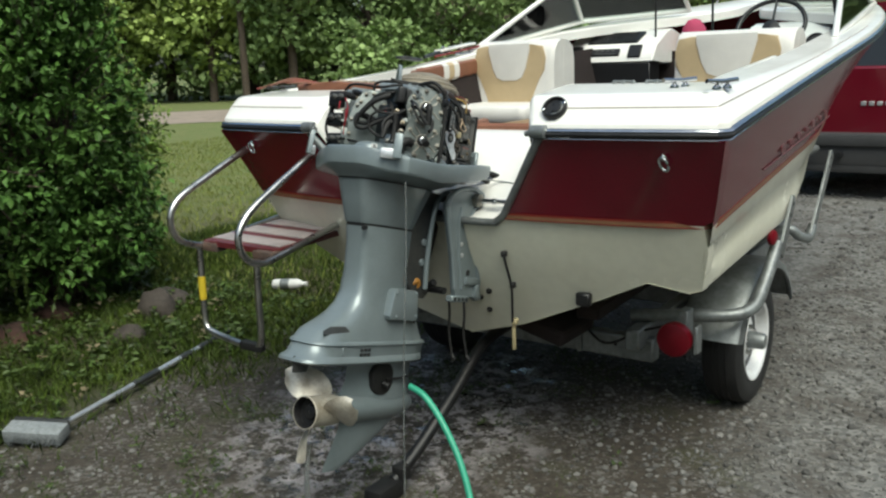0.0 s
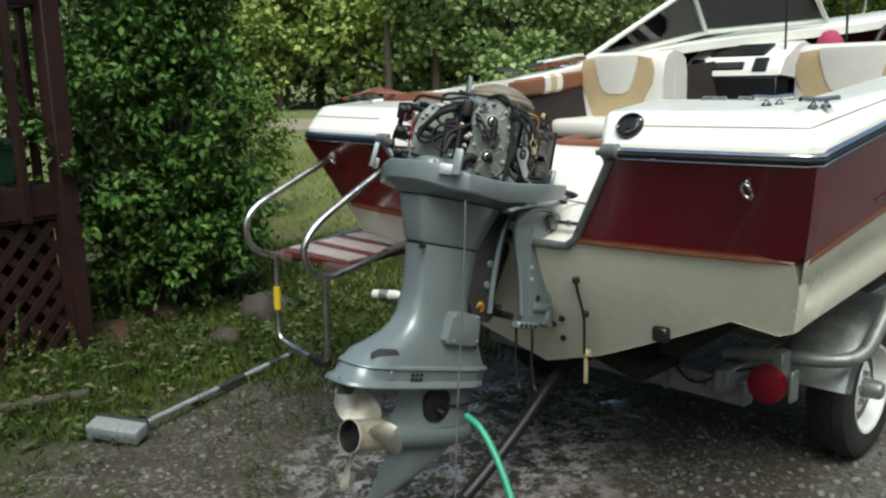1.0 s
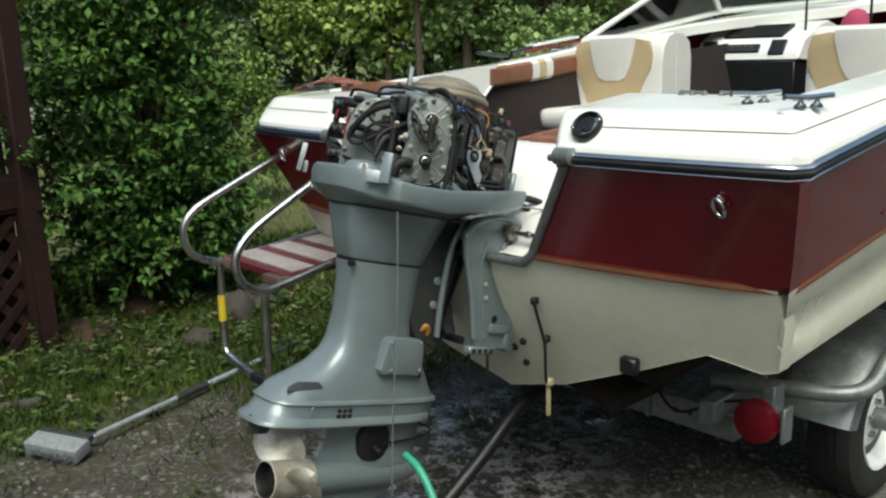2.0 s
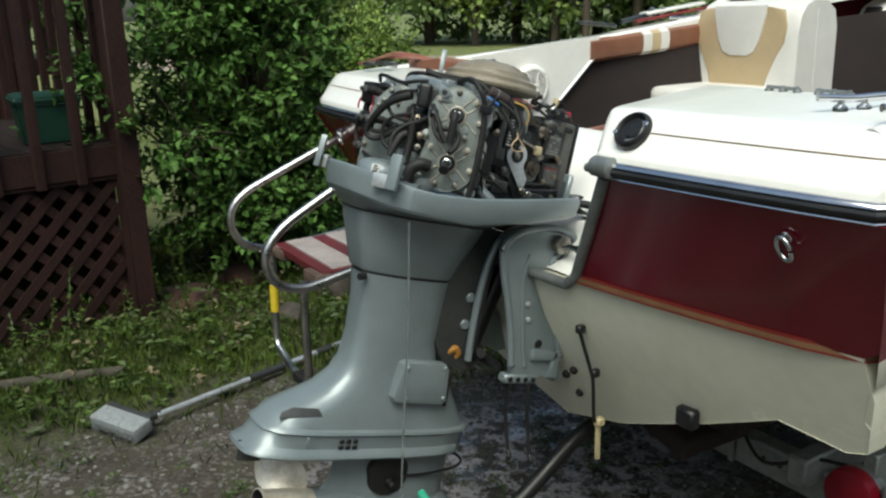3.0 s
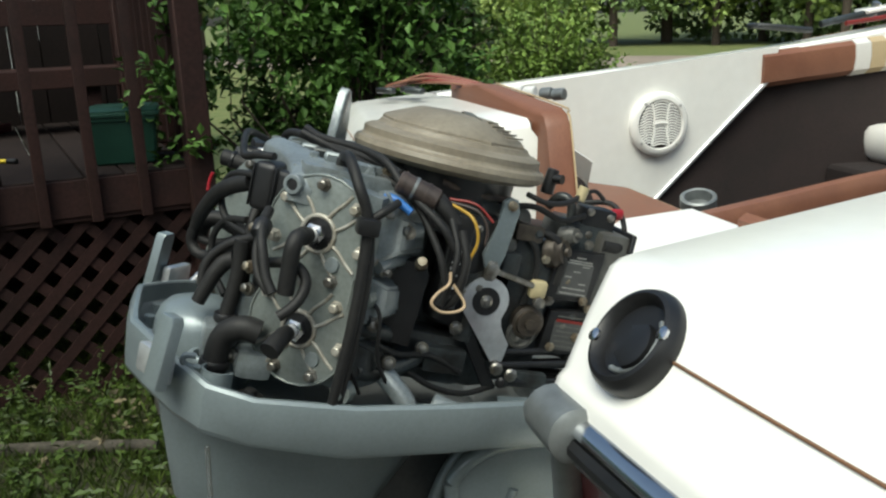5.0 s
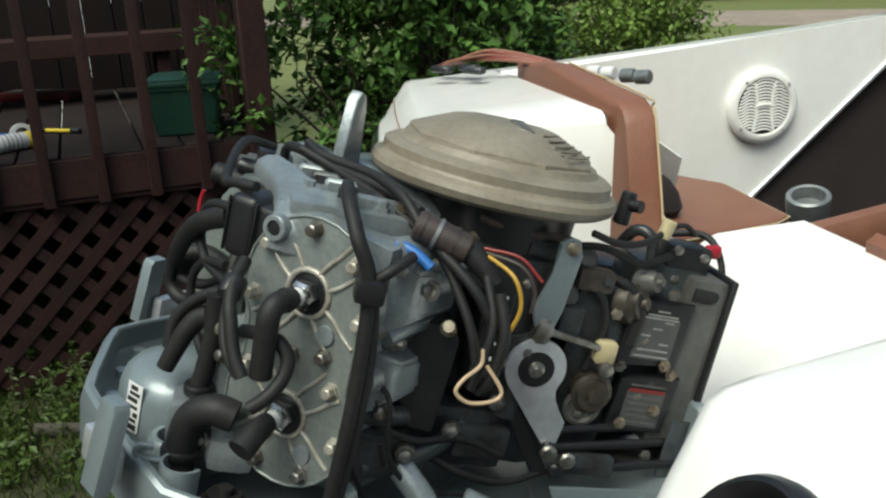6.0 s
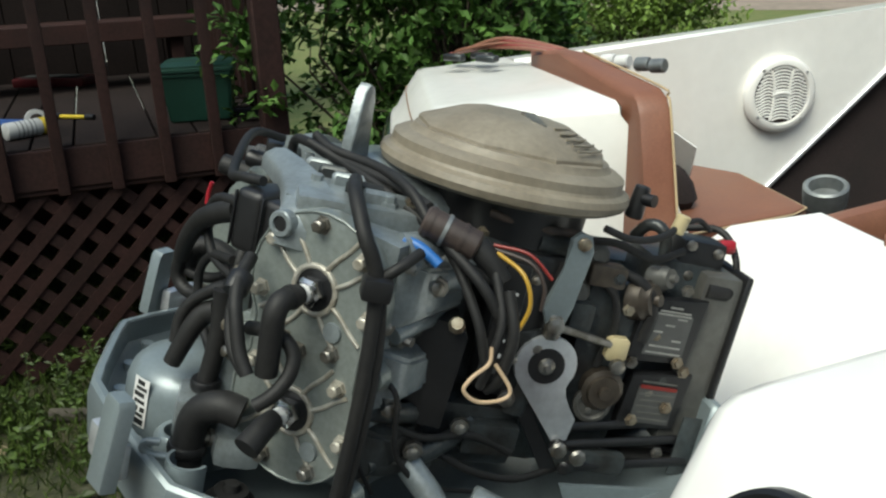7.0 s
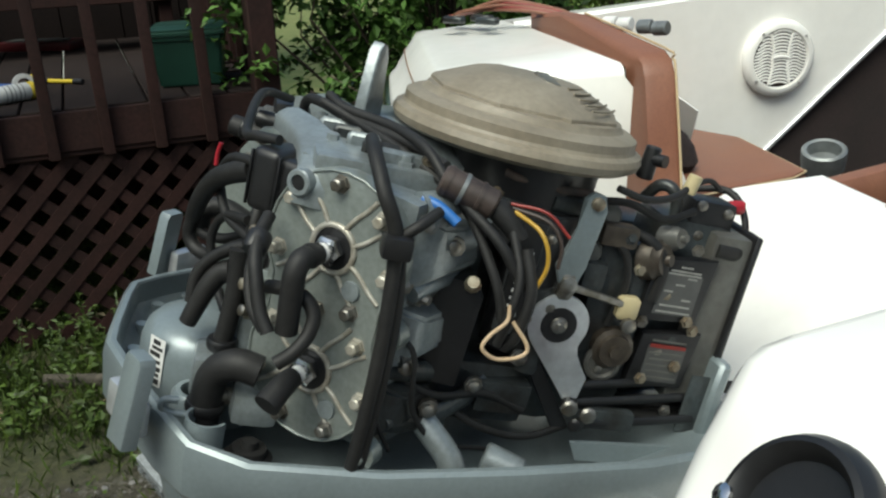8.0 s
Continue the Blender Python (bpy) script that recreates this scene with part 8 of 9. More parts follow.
_m = frame_on((-1.430, -0.545, 0.050), (0.87, 0.49, 0.0), (0.15, -0.15, 1))
_b = B()
box(_b, (0, 0, 0.004), (0.235, 0.085, 0.055), 0.010, _m, 2)
hd = wpart("bristle_block", _b, M_BRUSHHEAD, None, "dense grey bristles")
random.seed(5)
_b = B()
for _k in range(260):
    a, c = random.uniform(-0.115, 0.115), random.choice((-0.042, 0.042))
    o = _m @ Vector((a, c * 0.98, random.uniform(-0.02, 0.024)))
    e = _m @ Vector((a + random.uniform(-0.006, 0.006), c * 1.22, random.uniform(-0.03, 0.02)))
    cyl(_b, o, e, 0.0014, 0.0008, seg=3)
tb_ = wpart("bristle_tips", _b, M_BRUSHHEAD, hd)
tb_["kind"] = "stuff"
_b = B()
box(_b, (0.0, 0.048, 0.012), (0.225, 0.022, 0.045), 0.006, _m, 2)
wpart("brush_back", _b, M_DARK)
_b = B()
cyl(_b, HX + Vector((-0.005, -0.07, 0.0)), HX + Vector((-0.02, 0.05, 0.0)), 0.020, 0.015, seg=12, cham=0.003)
wpart("socket", _b, M_DARK)
for _t0, _t1, _r, _mm, _nm in ((0.03, 0.45, 0.0125, M_ALU, "lower_pole"), (0.40, 0.56, 0.0165, M_DARK, "grip"), (0.56, 0.72, 0.014, M_ALU, "upper_pole"), (0.72, 0.80, 0.0165, M_DARK, "twist_lock"), (0.80, 0.86, 0.0135, M_ALU, "end_pole"), (0.86, 1.12, 0.016, M_DARK, "end_grip")):
    _b = B()
    cyl(_b, HX.lerp(PX, _t0), HX.lerp(PX, _t1), _r, seg=12, cham=0.002)
    wpart(_nm, _b, _mm)

# plastic bottle in the grass
bt = thing("plastic_bottle", frame_on((-2.10, 1.50, 0.095), (1, 0.3, 0), (1.0, 0.35, 0.05)), "crumpled clear plastic bottle lying in the grass", "bottle")
_b = B()
lathe(_b, [(-0.10, 0.028), (-0.09, 0.032), (0.03, 0.033), (0.045, 0.031), (0.06, 0.033), (0.085, 0.024), (0.10, 0.014), (0.115, 0.013)], (0, 0, 0), (0, 0, 1), 16)
part("body", _b, M_LABELW, bt)
_b = B()
cyl(_b, (0, 0, -0.045), (0, 0, 0.015), 0.0338, seg=16)
part("label_band", _b, M_GALV, bt)
_b = B()
cyl(_b, (0, 0, 0.112), (0, 0, 0.128), 0.015, seg=12)
part("cap", _b, M_LABELW, bt)

# rocks, litter and a weathered timber by the bush
random.seed(11)


def rock(p, r, mt, lb):
    bm = B()
    bmesh.ops.create_icosphere(bm, subdivisions=3, radius=1.0)
    sd = Vector((p[0] * 3, p[1] * 5, 2))
    for v in bm.verts:
        k = 1 + 0.30 * noise.noise(v.co * 1.2 + sd) + 0.10 * noise.noise(v.co * 4 + sd)
        v.co = Vector((v.co.x * r[0] * k, v.co.y * r[1] * k, v.co.z * r[2] * k))
    single("rock", bm, mt, lb, "rock", "rocks under the bush", m=Matrix.Translation(p))


M_REDROCK = mat("reddish_earth_clod", (0.055, 0.024, 0.017), 0.9, var=0.4, scale=9, grain=0.25, gscale=60, bump=0.004, second=(0.032, 0.02, 0.015))
for _p, _r, _mt, _l in (((-2.45, 0.78, 0.06), (0.13, 0.10, 0.13), M_ROCK, "pale angular field rock in weeds"), ((-2.62, 1.0, 0.05), (0.16, 0.10, 0.07), M_ROCK, "flat pale rock beside the bush"), ((-2.25, 0.45, 0.03), (0.10, 0.07, 0.06), M_ROCK, "small grey rock in weeds"),
                        ((-2.80, 0.10, 0.03), (0.20, 0.16, 0.08), M_REDROCK, "reddish clay clod under the bush"), ((-3.0, 0.45, 0.03), (0.20, 0.16, 0.08), M_REDROCK, "reddish clay clod under the bush")):
    rock(_p, _r, _mt, _l)
_b = B()
tube(_b, [(-2.16, -1.05, 0.03), (-2.08, -0.75, 0.035), (-2.02, -0.52, 0.03), (-1.99, -0.42, 0.03)], 0.028, 8, 4, squash=0.7)
single("timber_edging", _b, M_LOG, "weathered timber edging half buried in weeds", "timber")

# ---- dark stained deck of the house ----
DX, DY = -3.0, 0.06
NY = DY - 0.27
DECK = pose(-2.704, 0.089, 0.13, 0, 0, 12)
DECKPLAN = DECK @ Matrix.Translation((-DX, -DY, 0))
deck = thing("wooden_deck", DECK, "dark brown stained timber deck with balusters and lattice skirt", "deck")


def dp(nm, bm, mt, parent=None, lb=""):
    bm.transform(Matrix.Translation((-DX, -DY, 0)))
    return part(nm, bm, mt, parent or deck, lb)


_bd = None
for _k in range(34):
    y = NY - 0.07 - 0.148 * _k
    if _bd is None:
        _b = B()
        box(_b, (-1.62, 0, 0.785), (3.20, 0.139, 0.032), 0.003)
        me = finish("deck_board", _b, M_BOARD)
        _bd = me
    o = new("deck_board", _bd)
    o.parent = deck
    o.matrix_basis = Matrix.Translation((0.0, y - DY, 0.0))
_b = B()
box(_b, (DX - 0.02, NY - 2.5, 0.720), (0.038, 5.0, 0.145), 0.003)
dp("rim_joist", _b, M_STAIN, None, "brown stained rim joist")
_b = B()
box(_b, (DX - 1.6, NY - 0.019, 0.720), (3.16, 0.038, 0.145), 0.003)
dp("rim_joist", _b, M_STAIN)
_bal = None
for _k in range(21):
    y = -0.44 - 0.187 * _k
    if _bal is None:
        _b = B()
        prism(_b, [(-0.020, 0.0), (0.020, 0.0), (0.020, 1.16), (-0.020, 1.16)], 0.038, Matrix(((0, 0, 1, 0.001), (1, 0, 0, 0), (0, 1, 0, 0.63), (0, 0, 0, 1))), 0.003)
        _bal = finish("baluster", _b, M_STAIN)
    o = new("baluster", _bal)
    o.parent = deck
    o.matrix_basis = Matrix.Translation((0, y - DY, 0))
for _k in range(14):
    o = new("baluster", _bal)
    o.parent = deck
    o.matrix_basis = pose(-0.25 - 0.187 * _k, NY - DY, 0, 0, 0, 90)
for _c, _s in (((DX - 0.01, NY - 2.3, 1.80), (0.14, 4.8, 0.038)), ((DX - 0.02, NY - 2.3, 1.72), (0.038, 4.8, 0.09)), ((DX - 1.6, NY, 1.80), (3.1, 0.14, 0.038)), ((DX - 1.6, NY, 1.72), (3.1, 0.038, 0.09))):
    _b = B()
    box(_b, _c, _s, 0.004)
    dp("hand_rail", _b, M_STAIN, None, "brown stained hand rail")
for _x, _y in ((DX + 0.0, NY), (DX + 0.0, DY - 2.4), (DX - 1.6, NY), (DX - 3.1, NY)):
    _b = B()
    box(_b, (_x, _y, 0.87), (0.10, 0.10, 2.06), 0.006)
    dp("deck_post", _b, M_STAIN, None, "square brown stained post")
# lattice skirt: two layers of diagonal slats clipped to the panel


def lattice(a0, a1, z0, z1, put):
    sp_ = 0.138
    for layer, sgn in ((0, 1), (1, -1)):
        k = a0 - (z1 - z0)
        while k < a1 + (z1 - z0):
            pts = []
            lo, hi = (k, z0), (k + (z1 - z0), z1)
            if sgn < 0:
                lo, hi = (k + (z1 - z0), z0), (k, z1)
            ax, bx = lo[0], hi[0]
            ts = []
            for lim in (a0, a1):
                ts.append((lim - ax) / (bx - ax))
            t0, t1 = max(0, min(ts)), min(1, max(ts))
            if t1 - t0 > 0.05:
                p0 = (lerp(ax, bx, t0), lerp(z0, z1, t0))
                p1 = (lerp(ax, bx, t1), lerp(z0, z1, t1))
                put(p0, p1, layer)
            k += sp_


def slat_x(p0, p1, layer):
    bm = B()
    x = DX - 0.030 - 0.008 * layer
    d = Vector((0, p1[0] - p0[0], p1[1] - p0[1]))
    m = frame_on((x, p0[0], p0[1]), d, (1, 0, 0))
    box(bm, (d.length / 2, 0, 0), (d.length, 0.044, 0.008), 0, m)
    dp("lattice_slat", bm, M_STAIN)


lattice(DY - 3.2, NY - 0.05, -0.10, 0.64, slat_x)
_b = B()
box(_b, (DX - 0.035, NY - 2.5, 0.640), (0.05, 5.0, 0.024), 0.002)
dp("skirt_batten", _b, M_STAIN)
# added backing that keeps the gaps of the lattice dark
_b = B()
box(_b, (DX - 1.7, NY - 2.5, 0.27), (0.02, 5.0, 0.78))
dp("skirt_back", _b, M_STAIN, None, "stained boards added under the deck to darken the lattice gaps")
# north side boarded up to stop light getting in under the deck
for _k in range(5):
    _b = B()
    box(_b, (DX - 0.88, NY - 0.06, -0.02 + 0.150 * _k), (1.66, 0.022, 0.146), 0.003)
    dp("skirt_board", _b, M_STAIN)
# bench and rail at the back of the deck
_b = B()
for _y, _z, _s in ((-1.6, 1.10, (0.38, 3.4, 0.10)),):
    box(_b, (DX - 1.75, _y, _z), _s, 0.004)
bench = single("deck_bench", _b, M_STAIN, "brown stained bench on the deck", "bench", m=DECKPLAN)
for _y in (-3.1, -1.6, -0.4):
    _b = B()
    box(_b, (DX - 1.75, _y, 0.925), (0.30, 0.07, 0.25), 0.004)
    part("bench_leg", _b, M_STAIN, bench)
_b = B()
box(_b, (DX - 1.93, -1.6, 1.45), (0.035, 3.4, 0.14), 0.004)
part("back_board", _b, M_STAIN, bench)
# dark screen standing in for the deep shade seen between the balusters
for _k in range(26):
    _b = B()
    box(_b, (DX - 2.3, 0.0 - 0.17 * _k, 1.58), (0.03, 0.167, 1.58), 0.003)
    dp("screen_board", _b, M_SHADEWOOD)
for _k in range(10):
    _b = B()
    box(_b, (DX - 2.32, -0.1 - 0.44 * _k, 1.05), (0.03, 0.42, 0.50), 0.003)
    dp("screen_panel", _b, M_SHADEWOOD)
_b = B()
box(_b, (0, 0, 0), (0.05, 0.10, 0.75), 0.004, pose(DX - 1.2, -1.62, 1.12, 24, 0, 0))
part("brace", _b, M_STAIN, bench)
# green bin, can, tape, cloth, tool and case on the deck
ZF = 0.9315
_b = B()
loft(_b, [[(-2.95 + a * k, -0.47 + b * k, ZF + z) for a, b in ((-0.15, -0.14), (0.15, -0.14), (0.15, 0.14), (-0.15, 0.14))] for k, z in ((0.86, 0.0), (1.0, 0.19), (1.08, 0.195), (1.08, 0.222), (0.9, 0.235))])
bmesh.ops.bevel(_b, geom=list(_b.edges), offset=0.008, segments=2, affect="EDGES")
single("storage_tub", _b, M_GREENBIN, "dark green plastic tub on the deck", "tub")
can = thing("paint_can", frame_on((-2.745, -1.118, ZF + 0.034), (0, 0, 1), (-0.66, 0.75, 0)), "white spray can with faded print lying on the deck", "can")
_b = B()
lathe(_b, [(-0.085, 0.026), (-0.08, 0.0335), (-0.055, 0.034), (0.050, 0.034), (0.058, 0.028)], (0, 0, 0), (0, 0, 1), 20)
can_body = part("body", _b, M_LABELW, can)
_b = B()
for _k in range(5):
    lathe(_b, [(0, 0.0343), (0.004 + 0.002 * (_k % 2), 0.0343)], (0, 0, -0.045 + 0.017 * _k), (0, 0, 1), 20, cap=False)
part("print_bands", _b, M_FADED, can_body)
_b = B()
lathe(_b, [(0.057, 0.0335), (0.060, 0.0342), (0.075, 0.0342), (0.078, 0.031)], (0, 0, 0), (0, 0, 1), 20)
part("cap", _b, M_TAPE, can)
_b = B()
lathe(_b, [(-0.022, 0.043), (0.022, 0.043), (0.022, 0.027), (-0.022, 0.027), (-0.022, 0.043)], (-2.885, -1.115, ZF + 0.043), (0.9, 0.35, 0.1), 22, cap=False)
single("tape_roll", _b, M_LABELW, "roll of white tape on the deck", "tape")
_b = B()
box(_b, (0, 0, 0), (0.11, 0.20, 0.040), 0.008, pose(-2.93, -1.24, ZF + 0.020, 0, 0, -30), 2)
single("folded_cloth", _b, M_BLUECLOTH, "folded blue cloth on the deck", "cloth")
_b = B()
tube(_b, [(-3.34, -1.20, ZF + 0.012), (-3.26, -1.17, ZF + 0.012), (-3.17, -1.10, ZF + 0.011), (-3.10, -0.98, ZF + 0.011)], 0.009, 8, 4)
_yl = single("hand_tool", _b, M_TAPE, "yellow-handled hand tool lying on the deck", "tool")
for _p0, _p1 in (((-3.19, -1.118, ZF + 0.012), (-3.165, -1.09, ZF + 0.012)), ((-3.098, -0.976, ZF + 0.012), (-3.07, -0.935, ZF + 0.012))):
    _b = B()
    cyl(_b, _p0, _p1, 0.0125, seg=10, cham=0.002)
    part("end_grip", _b, M_BLACK, _yl)
_b = B()
box(_b, (0, 0, 0.025), (0.16, 0.44, 0.05), 0.012, pose(-4.45, -1.42, ZF, 0, 0, -20), 2)
_rb = single("tool_case", _b, M_REDPLAST, "dark red tool case on the deck boards", "case")
_b = B()
box(_b, (0.02, 0.0, 0.0535), (0.10, 0.34, 0.008), 0.002, pose(-4.45, -1.42, ZF, 0, 0, -20))
part("case_lid", _b, M_LABELG, _rb)

# house wall behind the deck
hs = thing("white_house", Matrix.Translation((-7.0, -3.0, 0)), "white sided house behind the deck", "house")
_b = B()
box(_b, (-1.0, -2.0, 1.6), (2.0, 8.0, 3.2), 0)
hw = part("wall", _b, M_SIDING, hs)
for _k in range(20):
    _b = B()
    z = 0.1 + 0.155 * _k
    loft(_b, [[(0.004, y, z), (0.020, y, z), (0.006, y, z + 0.155), (0.004, y, z + 0.155)] for y in (-6.0, 2.0)])
    part("clapboard", _b, M_SIDING, hw)
_b = B()
loft(_b, [[(0.5, y, 3.1), (0.5, y, 3.2), (-1.2, y, 4.4), (-3.0, y, 3.2), (-3.0, y, 3.1)] for y in (-6.4, 2.4)])
part("roof", _b, M_SUVGREY, hs)
_b = B()
box(_b, (0.02, -2.4, 1.95), (0.05, 1.9, 2.1), 0.004)
part("sliding_door", _b, M_DARKGLASS, hs)

# ---- red vehicle ahead of the trailer ----
suv = thing("red_suv", Matrix.Translation((0.06, 6.62, 0.0)), "dark red sport utility vehicle parked ahead of the boat", "car")
_b = B()
rows = []
for y, w, zb, zt, ch in ((0.0, 0.86, 0.45, 1.20, 0.05), (0.06, 0.90, 0.42, 1.24, 0.05), (0.8, 0.91, 0.36, 1.24, 0.05), (2.2, 0.91, 0.36, 1.20, 0.05), (3.2, 0.91, 0.36, 1.12, 0.06), (4.3, 0.88, 0.38, 1.00, 0.08), (4.5, 0.80, 0.45, 0.90, 0.10)):
    rows.append([(-w + ch, y, zb), (w - ch, y, zb), (w, y, zb + ch), (w, y, zt - ch), (w - ch, y, zt), (-w + ch, y, zt), (-w, y, zt - ch), (-w, y, zb + ch)])
loft(_b, rows)
part("body", _b, M_SUVRED, suv)
_b = B()
loft(_b, [[(-w, y, 1.19), (w, y, 1.19), (w * 0.86, y + dy, zt), (-w * 0.86, y + dy, zt)] for y, dy, w, zt in ((0.02, 0.20, 0.86, 1.70), (0.6, 0.1, 0.88, 1.78), (2.2, 0.0, 0.88, 1.76), (3.0, -0.6, 0.86, 1.70))])
part("cabin_glass", _b, M_DARKGLASS, suv, "dark tinted windows")
_b = B()
loft(_b, [[(-0.74, y, z), (0.74, y, z), (0.76, y, z + 0.05), (0.66, y, z + 0.085), (-0.66, y, z + 0.085), (-0.76, y, z + 0.05)] for y, z in ((0.16, 1.70), (0.8, 1.755), (2.2, 1.745), (2.6, 1.70))])
part("roof", _b, M_SUVRED, suv)
for _sg in (-1, 1):
    _b = B()
    loft(_b, [[(_sg * 0.86, -0.015, 1.19), (_sg * 0.80, -0.020, 1.19), (_sg * 0.70, 0.18, 1.72), (_sg * 0.76, 0.22, 1.72)], [(_sg * 0.90, 0.05, 1.19), (_sg * 0.84, 0.05, 1.19), (_sg * 0.74, 0.25, 1.72), (_sg * 0.78, 0.28, 1.72)]])
    part("pillar", _b, M_SUVRED, suv)
    _b = B()
    box(_b, (_sg * 0.76, -0.012, 0.98), (0.17, 0.05, 0.36), 0.02, None, 2)
    tl_ = part("tail_light", _b, M_DARKGLASS, suv, "dark tail light cluster")
    _b = B()
    box(_b, (_sg * 0.76, -0.036, 0.93), (0.14, 0.02, 0.07), 0.006)
    part("reverse_lens", _b, M_GALV, tl_)
    for _y in (0.95, 3.55):
        _b = B()
        lathe(_b, [(-0.11, 0.22), (-0.12, 0.30), (-0.09, 0.35), (0.09, 0.35), (0.12, 0.30), (0.11, 0.22)], (_sg * 0.80, _y, 0.35), (1, 0, 0), 28)
        ty = part("wheel", _b, M_TYRE, suv)
        _b = B()
        lathe(_b, [(0.10, 0.22), (0.09, 0.19), (0.07, 0.05), (0.08, 0.0)], (_sg * 0.80, _y, 0.35), (_sg, 0, 0), 20)
        part("rim", _b, M_ALU, ty)
_b = B()
box(_b, (0, -0.06, 0.56), (1.74, 0.16, 0.12), 0.03, None, 2)
bump_ = part("bumper", _b, M_SUVGREY, suv, "dark grey rear bumper")
_b = B()
box(_b, (0, -0.03, 0.42), (1.66, 0.14, 0.20), 0.03, None, 2)
part("lower_valance", _b, M_SUVGREY, suv)
_b = B()
box(_b, (0, -0.01, 0.31), (1.5, 0.16, 0.12), 0.03, None, 2)
part("skid_plate", _b, M_SUVGREY, suv)
for _k in range(8):
    _b = B()
    box(_b, (0.16 + 0.068 * _k, -0.006, 0.885), (0.045, 0.010, 0.035), 0.002)
    part("badge_bar", _b, M_ALU, suv)
_b = B()
cyl(_b, (0.0, -0.16, 0.42), (0.0, 0.1, 0.42), 0.03, seg=10)
part("tow_hitch", _b, M_BLACK, suv)
for _sg in (-1, 1):
    _b = B()
    box(_b, (_sg * 0.62, -0.105, 0.43), (0.14, 0.012, 0.05), 0.004)
    part("reflector", _b, M_LENS, suv)


# ---- plants ----
def leaf_mesh(name, pos, dirs, nrm, size, width, mt, fold=0.25):
    """Leaves as small folded blades: base, two sides, tip."""
    n = len(pos)
    d = dirs / np.maximum(np.linalg.norm(dirs, axis=1, keepdims=True), 1e-6)
    s = np.cross(d, nrm)
    s /= np.maximum(np.linalg.norm(s, axis=1, keepdims=True), 1e-6)
    u = np.cross(s, d)
    sz = size[:, None]
    v = np.empty((n, 4, 3))
    v[:, 0] = pos
    v[:, 1] = pos + d * sz * 0.48 + s * sz * width + u * sz * fold * width
    v[:, 2] = pos + d * sz - u * sz * 0.12
    v[:, 3] = pos + d * sz * 0.48 - s * sz * width + u * sz * fold * width
    idx = np.arange(n)[:, None] * 4
    f = np.concatenate([idx + np.array([0, 1, 2]), idx + np.array([0, 2, 3])], axis=0)
    me = bpy.data.meshes.new(name)
    me.from_pydata(v.reshape(-1, 3).tolist(), [], f.tolist())
    me.materials.append(mt)
    return me


def shoots(rng, centre, radii, count, per, leafsize, lean=0.25, low=0.15, spread=0.35):
    """Leaf arrays on shoots that run from inside a lumpy crown to past its skin."""
    P, D, N, S = [], [], [], []
    stems = []
    lumps = rng.normal(size=(14, 3))
    lumps /= np.linalg.norm(lumps, axis=1, keepdims=True)
    for _ in range(count):
        v = rng.normal(size=3)
        v /= np.linalg.norm(v)
        if v[2] < -0.75:
            v[2] *= -0.5
        lump = 1.0 + 0.16 * np.max(lumps @ v) - 0.10
        r0, r1 = rng.uniform(0.35, 0.75), rng.uniform(0.80, 1.10) * lump
        a = centre + v * radii * r0
        b = centre + v * radii * r1 + np.array([0, 0, rng.uniform(0, lean)]) * 0.3
        if b[2] < low:
            continue
        stems.append((a, b))
        t = np.sort(rng.uniform(0.05, 1.0, per))
        p = a + (b - a) * t[:, None] + rng.normal(size=(per, 3)) * 0.025
        along = (b - a) / np.linalg.norm(b - a)
        dd = along * 0.55 + rng.normal(size=(per, 3)) * 0.75 + np.array([0, 0, -0.10])
        P.append(p)
        D.append(dd)
        N.append(rng.normal(size=(per, 3)) * spread + np.array([0, 0, 1.0]))
        S.append(leafsize * rng.uniform(0.6, 1.25, per))
    return np.concatenate(P), np.concatenate(D), np.concatenate(N), np.concatenate(S), stems


def bush(name, base, parts_, leafsize, mt, label, seed, per=26):
    rng = np.random.default_rng(seed)
    ob = thing(name, Matrix.Translation(base), label, "bush")
    allP, allD, allN, allS, stems = [], [], [], [], []
    for c, r, cnt in parts_:
        p, d, n, s, st = shoots(rng, np.array(c), np.array(r), cnt, per, leafsize)
        allP.append(p), allD.append(d), allN.append(n), allS.append(s)
        stems += st
    me = leaf_mesh("leaves", np.concatenate(allP), np.concatenate(allD), np.concatenate(allN), np.concatenate(allS), 0.30, mt)
    o = new("leaves", me)
    o.parent = ob
    o["kind"] = "stuff"
    bm = B()
    for a, b in stems[::2]:
        root = Vector((rng.uniform(-0.12, 0.12), rng.uniform(-0.12, 0.12), 0.0))
        cyl(bm, a, b, 0.004, 0.002, seg=4)
        if rng.uniform() < 0.2:
            tube(bm, [root, root.lerp(Vector(a), 0.5) + Vector((0, 0, 0.08)), Vector(a)], 0.012, 5, 2, taper=0.005)
    o = part("branch_work", bm, M_BARK, ob)
    return ob


bush("lilac_bush", (-3.16, 0.62, 0.0), [((0, 0, 0.42), (0.58, 0.62, 0.42), 170), ((0, 0, 1.15), (0.56, 0.62, 1.05), 470), ((0.25, -0.65, 1.0), (0.45, 0.55, 0.65), 70), ((-0.1, 0.10, 2.0), (0.45, 0.48, 0.60), 180), ((0.0, 0.0, 1.7), (0.28, 0.30, 0.7), 90), ((0.20, 0.10, 0.60), (0.45, 0.48, 0.50), 130)], 0.058, M_LEAF, "large leafy green bush beside the deck", 4)
bush("lilac_bush", (-4.55, 1.15, 0.0), [((0, 0, 0.85), (0.50, 0.55, 0.80), 300)], 0.058, M_LEAF, "smaller green bush behind the large one", 6)
